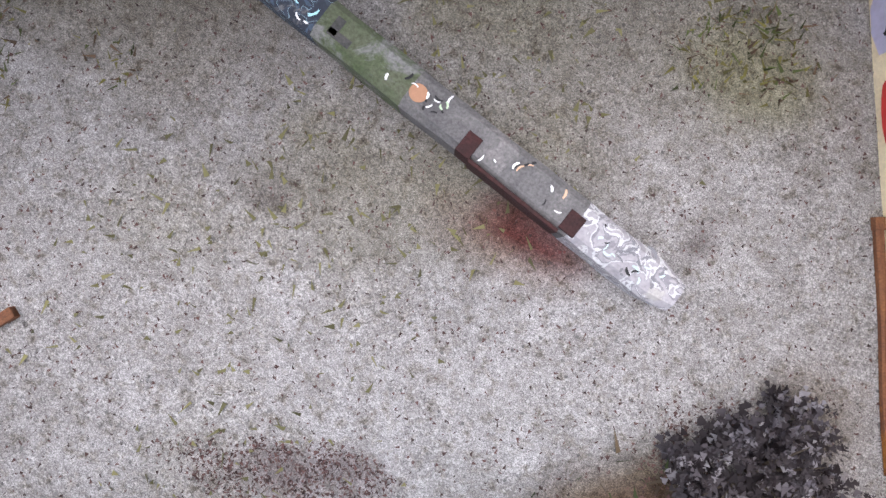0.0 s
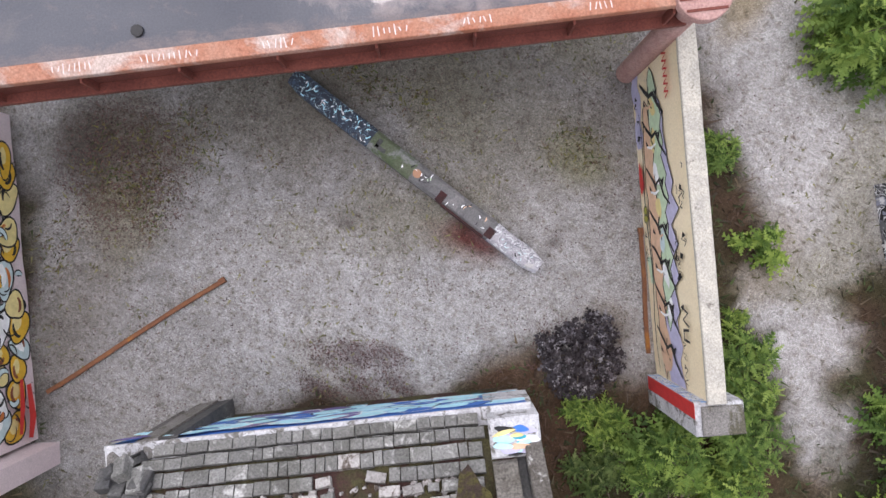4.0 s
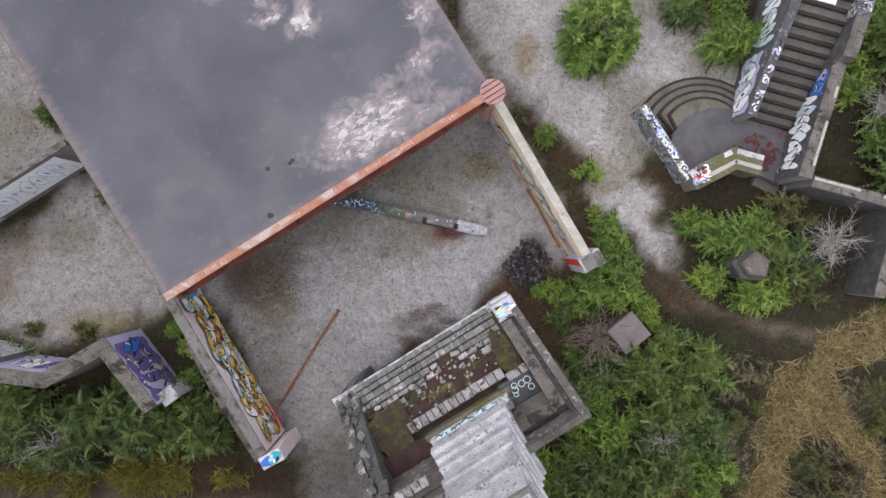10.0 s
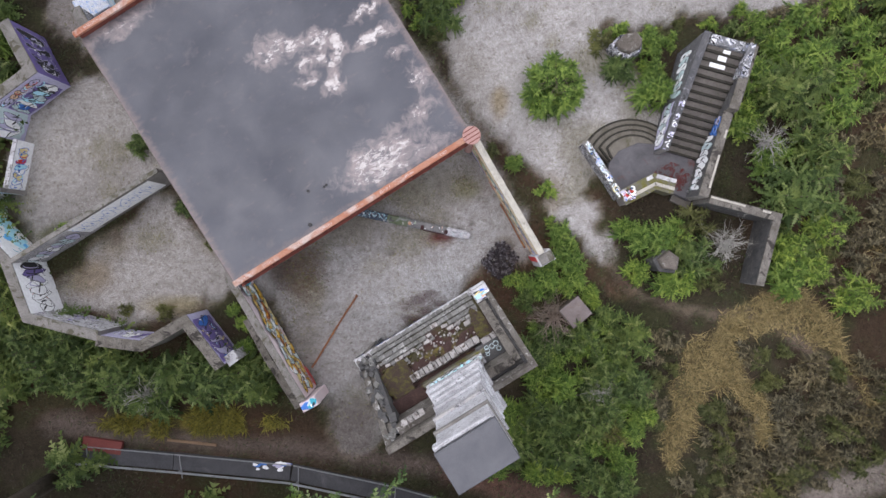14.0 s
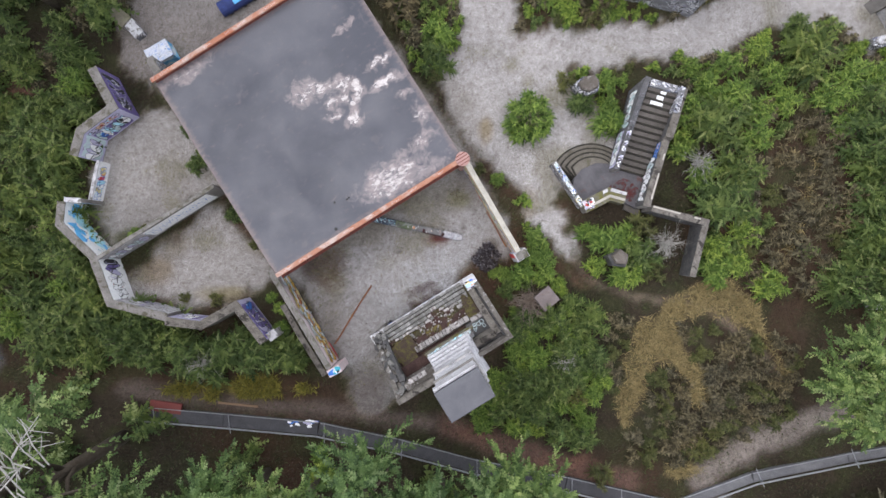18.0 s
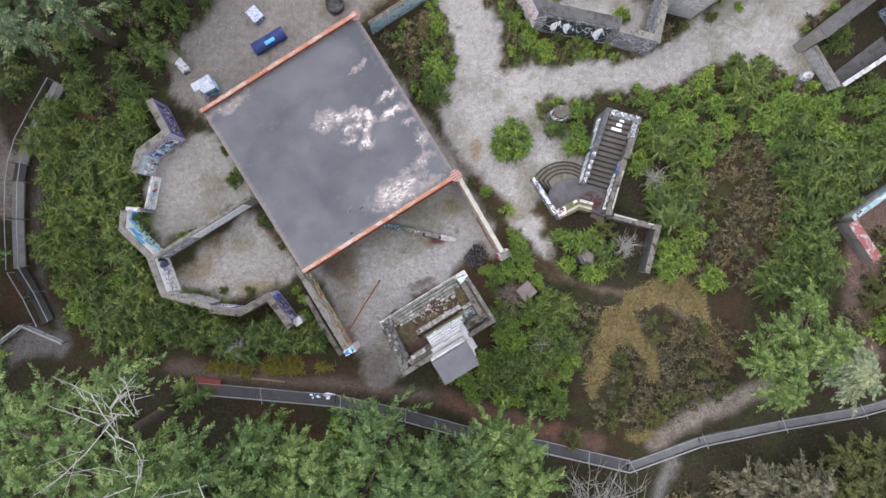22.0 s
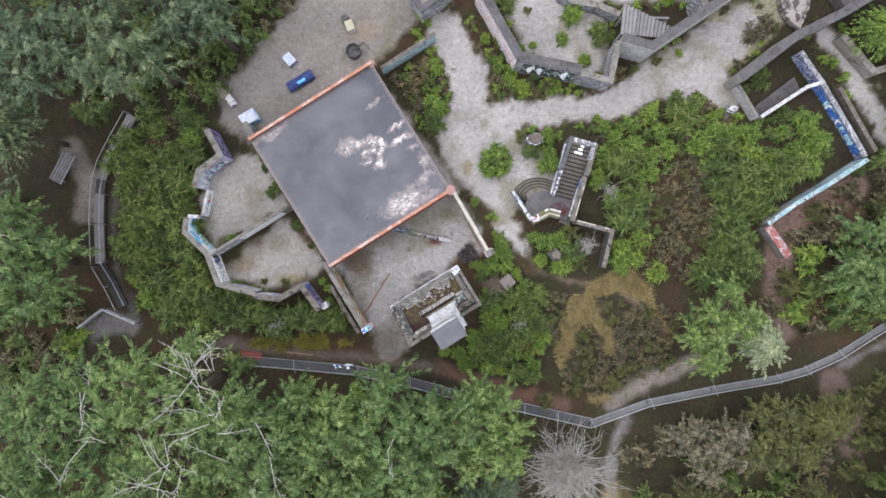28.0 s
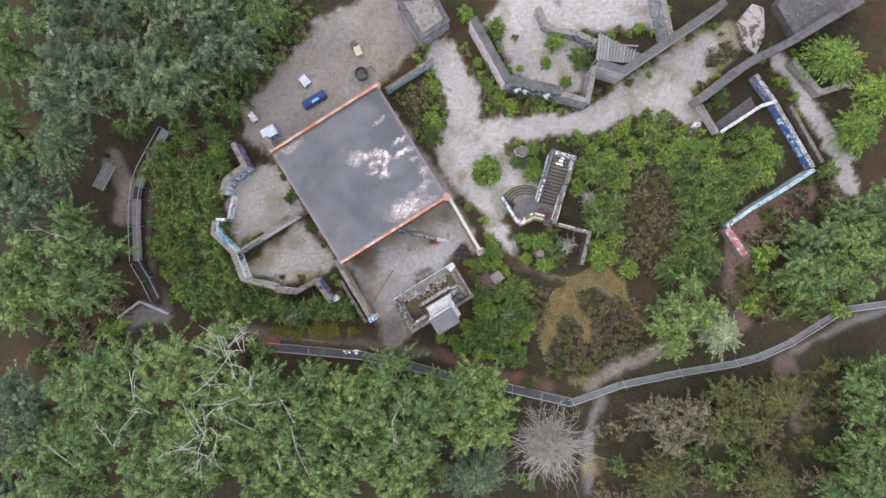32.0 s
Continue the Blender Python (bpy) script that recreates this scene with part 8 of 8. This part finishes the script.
WOODS = [(11.9, 8.6), (14.5, 8.9), (17.5, 10.4), (19.6, 10.4), (21.0, 8.6), (24.0, 9.0), (26.2, 9.9), (28.0, 6.6), (24.0, 4.0), (22.0, 2.0), (21.5, -2.0), (16, -2), (13.2, -1.2), (13.2, 2), (11.9, 4.4)]
WEST = [(-21.0, 8.2), (-15.4, 9.4), (-16.0, 5.4), (-17.0, 1.6), (-15.2, -2.4), (-10.4, -4.3), (-6.6, -4.8), (-6.2, -5.5), (-12.0, -5.5), (-17.5, -5.0), (-20.2, -4.2), (-21.3, 0.0), (-21.2, 4)]
# dark kinds here and in WEST put the shade between bushes into leaf colour
FAR += scatter(WOODS, 0.85, "ddbb", (0.4, 0.75), 21, open_ground)
FAR += scatter(WOODS, 0.95, "bbobdb", (0.4, 0.75), 22, lambda x, y: not open_ground(x, y))
FAR += scatter(WEST, 0.9, "ddbd", (0.4, 0.8), 23)
FAR += scatter([(10.4, -3.6), (17.5, -4.4), (17.2, -8.0), (13.0, -10.2), (9.6, -10), (8.2, -6.2), (8.6, -3)], 0.62, "bbobo", (0.35, 0.65), 24, lambda x, y: dry_at(x, y) < -0.5)
FAR += scatter([(0.0, 8.6), (-2.6, 12.0), (0.4, 13.6), (1.8, 12.4), (1.3, 9.4)], 0.7, "bdgb", (0.35, 0.7), 25)
FAR += scatter([(4.4, 13.6), (5.2, 11.2), (8, 9.9), (12.6, 9.9), (12.8, 11.0), (10.2, 11.3), (6.2, 12.2), (4.6, 15)], 0.6, "dgb", (0.35, 0.65), 26)
FAR += scatter([(-16.2, 10.4), (-14.2, 11.6), (-9.0, 18.2), (-8.4, 20.2), (-12, 20.2), (-17.5, 13)], 0.8, "dddb", (0.5, 0.9), 29)
FAR += scatter([(-31, -3.5), (-24.5, -4), (-24.3, -7), (-31, -9)], 1.2, "ddb", (0.7, 1.2), 27)
FAR += scatter([(-31, 10), (-24, 9.8), (-17, 8.6), (-15, 10), (-12, 17), (-10, 20), (-31, 20)], 2.0, "dd", (0.8, 1.3), 28)
CLEAR = [(p, 0.8 * w) for p, w in PATHS[:4]] + [([(29.95, 5.95), (27.3, 4.24), (25.1, 2.9), (23.25, 1.57), (24.8, -0.65)], 0.3), ([(25.6, 13.4), (27.2, 11.1), (30.15, 6.2)], 0.3), ([(4.3, -2.5), (5.7, -2.4)], 0.35), ([(22.2, 9.6), (26.0, 10.95)], 0.75), ([(6.15, 12.6), (10.25, 11.75), (12.25, 11.05)], 0.1), ([(20.85, 11.2), (24.3, 13.85), (27.3, 15.35)], 0.2)]


def clipped(lst):
    """Bushes kept off the paths and off the far walls."""
    out = []
    for k, x, y, r in lst:
        room = min(float(to_line(np.array([x]), np.array([y]), p)[0]) - w for p, w in CLEAR)
        r = min(r, room / 0.72)
        if r > 0.3:
            out.append((k, x, y, r))
    return out


BUSHES, FAR = clipped(BUSHES), clipped(FAR)
rs = np.random.RandomState(31)  # low growth along the edges of the gravel
ex, ey = rs.uniform(-1.0, 30.0, 5200), rs.uniform(-1.5, 18.5, 5200)
eg = np.stack([tones(ex + dx, ey + dy)[1] for dx, dy in ((0, 0), (0.75, 0), (-0.75, 0), (0, 0.75), (0, -0.75))])
got = []
for x, y in zip(ex[(eg[0] < 0.05) & (eg[1:].max(0) > 0.5)], ey[(eg[0] < 0.05) & (eg[1:].max(0) > 0.5)]):
    if (x < 4.4 and y < 7.5) or (5.6 < x < 13 and -1.6 < y < 4.6) or inside(np.array([x]), np.array([y]), [(-3, 12.4), (0.6, 7.2), (-4, 2), (-9, 6)])[0]:
        continue
    if all((x - a) ** 2 + (y - c) ** 2 > 0.36 for _, a, c, _ in got):
        got.append((rs.choice(list("gggdbo")), x, y, rs.uniform(0.3, 0.55)))
FAR += got
used = set()
for kind, x, y, r in BUSHES:
    p = rnd.choice(protos[kind])
    m = pose(x, y, 0, 0, 0, rnd.uniform(0, 360)) @ Matrix.Diagonal((r, r, r * rnd.uniform(0.8, 1.15), 1))
    if p.name in used:
        copy_thing(p, m)
    else:
        used.add(p.name)
        p.matrix_basis = m
for lst in protos.values():
    for p in lst:
        if p.name not in used:
            p.matrix_basis = pose(*rnd.choice(((-26, -8), (-28, 3), (30, -17), (-20, 19))), 0)
fv, ff, fm, at0 = [], [], [], 0
leaves = {"g": leaf_green, "b": leaf_brown, "o": leaf_olive, "d": leaf_deep}
for kind, ids in leaves.items():
    fv, ff, at0 = [], [], 0
    B, W, L, c, rs = shoots(1.0, 1.1, 5, 4, 6, 0.5, 350)
    v, f = fronds(B, W, L, 4, 0.36, 0.35, rs)
    for k, x, y, r in FAR:
        if k == kind:
            a, h = rnd.uniform(0, 6.28), r * rnd.uniform(0.8, 1.15)
            w = np.stack([x + r * (v[:, 0] * math.cos(a) - v[:, 1] * math.sin(a)), y + r * (v[:, 0] * math.sin(a) + v[:, 1] * math.cos(a)), h * v[:, 2]], -1)
            fv.append(w)
            ff.append(f + at0)
            at0 += len(v)
    if fv:
        tagged(arrays("far_thicket", np.concatenate(fv), np.concatenate(ff), ids), "distant tangle of shrubs under and beyond the trees", "thicket", kind="stuff")

round_bush = thing("round_bush", "large round green conifer bush standing alone on gravel", "bush", (4.72, 5.9, 0))
B, W, L, c, rs = shoots(1.2, 1.9, 34, 6, 8, 0.42, 51, 0.86)
arrays("foliage", *fronds(B, W, L, 7, 0.3, 0.3, rs), leaf_green, round_bush)
b = Build()
limbs(b, c, 1.5, 0.06, 30, np.random.RandomState(5))
part("stem", b, bark, round_bush)
mar = thing("maroon_bush", "low maroon-grey leafy bush in the courtyard corner", "bush", (2.80, -0.5, 0))
mar.scale = (1.2, 1.2, 1.15)
B, W, L, c, rs = shoots(0.56, 0.6, 90, 3, 6, 0.095, 55, 0.95, 6)
arrays("foliage", *fronds(B, W, L, 2, 0.5, 0.2, rs), leaf_maroon, mar)
b = Build()
for k in range(0, 90, 9):
    b.tube([(0, 0, -0.05), tuple(c[k] * 0.6), tuple(c[k])], [0.014, 0.009, 0.003], 4)
part("stem", b, bark, mar)

# ---- ground cover: blades, litter, pebbles ----
cm, cns, cls = nodes_of("ground_cover")
cat = cns.new("ShaderNodeVertexColor")
cat.layer_name = "tone"
cls.new(cat.outputs[0], cns["Principled BSDF"].inputs["Base Color"])
cns["Principled BSDF"].inputs["Roughness"].default_value = 0.85


def cover(name, label, n, box, length, width, seed, want, tint, lean=1.0):
    """Blades or leaves scattered where want(x, y, gravel) allows."""
    rs = np.random.RandomState(seed)
    x, y = rs.uniform(box[0], box[1], n), rs.uniform(box[2], box[3], n)
    col, g, h = tones(x, y)
    ok = rs.rand(n) < want(x, y, g)
    x, y, h, col = x[ok], y[ok], h[ok], col[ok]
    k = len(x)
    way = unit(np.stack([rs.normal(size=k) * lean, rs.normal(size=k) * lean, 0.25 + rs.rand(k)], -1))
    v, f = sprays(np.stack([x, y, h], -1), way, length * (0.4 + 1.2 * rs.rand(k)), width * (0.5 + rs.rand(k)), rs)
    c = 0.9 * tint(col, rs, k)
    ob = arrays(name, v, f, cm, None, np.concatenate([np.repeat(c, 3, 0), np.ones((3 * k, 1))], -1))
    return tagged(ob, label, "grass", kind="stuff")


def grass_tint(col, rs, k):
    base = col * (0.7 + 0.9 * rs.rand(k, 1))
    green = np.array([0.045, 0.064, 0.016]) * (0.4 + rs.rand(k, 1))
    straw = np.array([0.11, 0.078, 0.045]) * (0.4 + 0.8 * rs.rand(k, 1))
    q = rs.rand(k, 1)
    return np.where(q < 0.5, base, np.where(q < 0.9, green, straw))


cover("undergrowth", "low tangled grass, bracken and weeds", 260000, (-31, 34, -20, 20.5), 0.17, 0.032, 1, lambda x, y, g: (1 - g) ** 2 * (0.25 + 0.75 * (fbm(x, y, 0.5, 90) > 0.45)), grass_tint)
cover("yard_weeds", "thin weeds on the gravel's edges", 60000, (-17, 10, -8, 20), 0.10, 0.03, 2, lambda x, y, g: 0.55 * np.clip(1.2 * (fbm(x, y, 0.6, 61) - 0.5) * 6, 0, 1) * (g > 0.2), lambda c, rs, k: np.array([0.15, 0.14, 0.06]) * (0.5 + rs.rand(k, 1)))


def corner_want(x, y, g):
    a = np.zeros(x.shape)
    for px, py, rx, ry in ((-4.6, -0.9, 1.0, 1.2), (-4.1, -0.2, 0.8, 0.7), (1.6, 2.3, 0.7, 0.45), (-2.9, 0.2, 0.25, 0.2), (-1.9, 1.9, 0.9, 0.35), (3.1, -1.0, 0.7, 0.5), (-5.2, -2.6, 0.4, 0.8)):
        a = np.maximum(a, np.clip(1.1 - ((x - px) / rx) ** 2 - ((y - py) / ry) ** 2 + 2.2 * (fbm(x, y, 1.6, 15) - 0.55), 0, 1))
    return 0.24 * a


def corner_tint(c, rs, k):
    q = rs.rand(k, 1)
    return np.where(q < 0.45, np.array([0.15, 0.135, 0.035]), np.where(q < 0.7, np.array([0.07, 0.09, 0.022]), np.array([0.12, 0.075, 0.045]))) * (0.4 + 0.9 * rs.rand(k, 1))


cover("corner_weeds", "yellow-green weeds and dead stalks in the courtyard's corners", 110000, (-6.2, 4.2, -3.6, 3.4), 0.10, 0.022, 8, corner_want, corner_tint)


def dry_want(x, y, g):
    a = np.zeros(x.shape)
    for px, py, rx, ry in DRY:
        a = np.maximum(a, np.clip(0.9 - ((x - px) / rx) ** 2 - ((y - py) / ry) ** 2 + 2 * (fbm(x, y, 0.9, 5) - 0.5), 0, 1))
    return a


cover("dry_grass", "pale yellow dry grass in matted tufts", 110000, (8, 18.5, -11.5, 4.5), 0.34, 0.03, 3, dry_want, lambda c, rs, k: np.array([0.33, 0.255, 0.11]) * (0.3 + 0.9 * rs.rand(k, 1)))


def yel_want(x, y, g):
    a = np.zeros(x.shape)
    for px, py, rx, ry in YELLOW:
        a = np.maximum(a, np.clip(1.3 - ((x - px) / rx) ** 2 - ((y - py) / ry) ** 2, 0, 1))
    return a * np.clip((fbm(x, y, 1.1, 17) - 0.42) * 7, 0, 1)


cover("yellow_bracken", "yellow bracken strip along the lower path", 26000, (-13, -5, -7.5, -5.8), 0.32, 0.05, 4, yel_want, lambda c, rs, k: np.array([0.22, 0.195, 0.03]) * (0.35 + 0.9 * rs.rand(k, 1)))


def litter_want(x, y, g):
    a = 0.06 + 0 * x
    for px, py, rx, ry in ((-0.8, -2.25, 0.4, 0.2), (-0.35, -2.05, 0.45, 0.24), (0.12, -1.84, 0.42, 0.2), (-0.6, -2.72, 0.5, 0.17), (-0.05, -2.44, 0.5, 0.18), (0.5, -2.15, 0.45, 0.16), (2.7, -0.6, 0.8, 0.6), (-4.8, -1.0, 1.2, 1.2)):
        a = np.maximum(a, np.clip(1.2 - ((x - px) / rx) ** 2 - ((y - py) / ry) ** 2, 0, 1))
    return a


ob = cover("leaf_litter", "dark fallen leaves and twigs on gravel", 190000, (-6, 4.4, -4.5, 4.5), 0.032, 0.022, 5, litter_want, lambda c, rs, k: np.array([0.075, 0.038, 0.034]) * (0.4 + 1.4 * rs.rand(k, 1)), 3.0)
tagged(ob, category="leaf litter")
rs = np.random.RandomState(6)
n = 26000
x, y = rs.uniform(-6.2, 4.2, n), rs.uniform(-4.6, 4.6, n)
col, g, h = tones(x, y)
ok = (g > 0.6) & inside(x, y, YARDS[0])
x, y, h, col = x[ok], y[ok], h[ok], col[ok]
n = len(x)
s = 0.005 + 0.016 * rs.rand(n) ** 3
a = rs.rand(n) * 6.28
tet = np.stack([np.stack([x + s * np.cos(a + q), y + s * np.sin(a + q), h - 0.002], -1) for q in (0, 1.7, 3.3, 4.9)] + [np.stack([x, y, h + s * 0.8], -1)], 1)
fi = np.arange(n)[:, None] * 5
faces = np.concatenate([fi + np.array([[i, (i + 1) % 4, 4]]) for i in range(4)])
c = col * (0.35 + 1.1 * rs.rand(n, 1))
peb = arrays("pebbles", tet.reshape(-1, 3), faces, cm, None, np.concatenate([np.repeat(c, 5, 0), np.ones((5 * n, 1))], -1))
tagged(peb, "small grey pebbles strewn over the courtyard", "pebbles", kind="stuff")

# ---- pavers and blocks on the mound ----
rnd = random.Random(13)
pm = Build()
pm.prism(rect(0, 0, 1, 1), -0.5, 0.5, 0.06)
stone_mesh = bpy.data.meshes.new("stone")
stone_mesh.from_pydata(pm.v, [], pm.f)
stone_mesh.materials.append(paver_stone)
block_mesh = stone_mesh.copy()
block_mesh.materials.clear()
block_mesh.materials.append(block_stone)
tilt = math.degrees(math.atan(RISE))
base_turn = Matrix(((-MU.x, -MV.x, 0), (-MU.y, -MV.y, 0), (0, 0, 1))).to_4x4()


def piece(name, mesh, u, v, z, lu, lv, lz, slope_deg, turn):
    ob = new(name, mesh)
    ob.parent = mound
    c = mp(u, v)
    ob.matrix_basis = Matrix.Translation((c[0], c[1], z)) @ base_turn @ pose(0, 0, 0, -slope_deg, 0, turn) @ Matrix.Diagonal((lu, lv, lz, 1))


v, r = -0.22, 0
while v < 0.72:
    wide = rnd.uniform(0.13, 0.19)
    u = 0.60 + rnd.uniform(0, 0.1)
    while u < 4.72:
        l = rnd.uniform(0.11, 0.32)
        ragged = 0.42 + 0.14 * math.sin(2.2 * u) + 0.08 * math.sin(5.1 * u) + (0.22 if u < 1.1 else 0.0)
        gone = v > ragged and rnd.random() < min(0.92, 0.3 + 3.0 * (v - ragged)) or (r < 2 and u > 4.55)
        if not gone:
            c = v + wide / 2
            trim = 1.0 if v < ragged - 0.1 else rnd.uniform(0.72, 0.98)
            piece("paver", block_mesh if v > ragged - 0.16 and rnd.random() < 0.7 else stone_mesh, u + l / 2, c + rnd.uniform(-0.008, 0.008), mslope(c) - 0.06 + rnd.uniform(-0.008, 0.010), (l - 0.012) * trim, (wide - 0.012) * trim, 0.09, tilt + rnd.uniform(-2, 2), rnd.uniform(-3, 3) + (rnd.uniform(-14, 14) if trim < 1 else 0))
        u += l
    v += wide
    r += 1
for k in range(150):  # loose pale chips, thickest along the broken edge of the paving
    u, v = rnd.uniform(0.95, 4.4), 0.42 + 0.7 * rnd.random() ** 2.0
    w = rnd.uniform(0.025, 0.085)
    piece("stone_chip", block_mesh, u, v, (mslope(v) - 0.08 if v < 0.8 else mslope(0.8) - 0.04 + 0.42 * (v - 0.8)), w, w * rnd.uniform(0.6, 1.0), 0.05, rnd.uniform(0, 30), rnd.uniform(0, 90))
u = 1.12
while u < 3.6:
    l = rnd.uniform(0.14, 0.24)
    piece("block", block_mesh, u + l / 2, 1.22 + rnd.uniform(-0.01, 0.01), 2.98 + rnd.uniform(-0.03, 0.03), l - 0.015, 0.26, 0.3, 16, rnd.uniform(-3, 3))
    u += l
mossm = Build()
mr = random.Random(71)
mossm.loft([[(q * x, q * y, z) for x, y in blob_ring(0, 0, 0.5, 0.5, 0, 11, random.Random(72), 0.2, 0.12)] for z, q in ((-0.3, 1.0), (0.1, 0.95), (0.36, 0.65), (0.5, 0.2))])
moss_mesh = bpy.data.meshes.new("moss")
moss_mesh.from_pydata(mossm.v, [], mossm.f)
moss_mesh.materials.append(moss_bed)
rock_mesh = stone_mesh.copy()
rock_mesh.materials.clear()
rock_mesh.materials.append(stone_dark)
for k in range(64):  # moss cushions, thickest towards the west
    u, v = 4.6 - 3.4 * mr.random() ** 1.9, mr.uniform(0.35, 1.15)
    w = mr.uniform(0.05, 0.17)
    piece("moss_clump", moss_mesh, u, v, (mslope(v) - 0.07 if v < 0.8 else mslope(0.8) - 0.05 + 0.42 * (v - 0.8)), w, w * mr.uniform(0.6, 1.0), 0.07, 20, mr.uniform(0, 180))
for k in range(26):  # broken stones along the western parapets
    u, v = mr.uniform(4.66, 5.2), mr.uniform(-0.1, 2.2)
    z = 2.3 + 2.6 * max(0.0, v - 0.2) / 2.25
    piece("rough_stone", mr.choice((rock_mesh, rock_mesh, stone_mesh)), u, v, z + 0.02, mr.uniform(0.1, 0.24), mr.uniform(0.14, 0.34), mr.uniform(0.12, 0.22), mr.uniform(30, 60), mr.uniform(-40, 40))
bb = Build()
bb.prism(mpoly(1.12, 3.6, 1.12, 1.34), 1.0, 2.9, 0.01)
part("block_course", bb, stone_dark, mound)
for u in (0.66, 0.86, 1.02):
    piece("block", block_mesh, u, 1.34, 3.2, 0.17, 0.2, 0.2, 14, 4)
for k in range(4):
    piece("block", block_mesh, 3.75 + 0.2 * k, 1.95, 4.68, 0.18, 0.2, 0.14, 5, rnd.uniform(-6, 6))
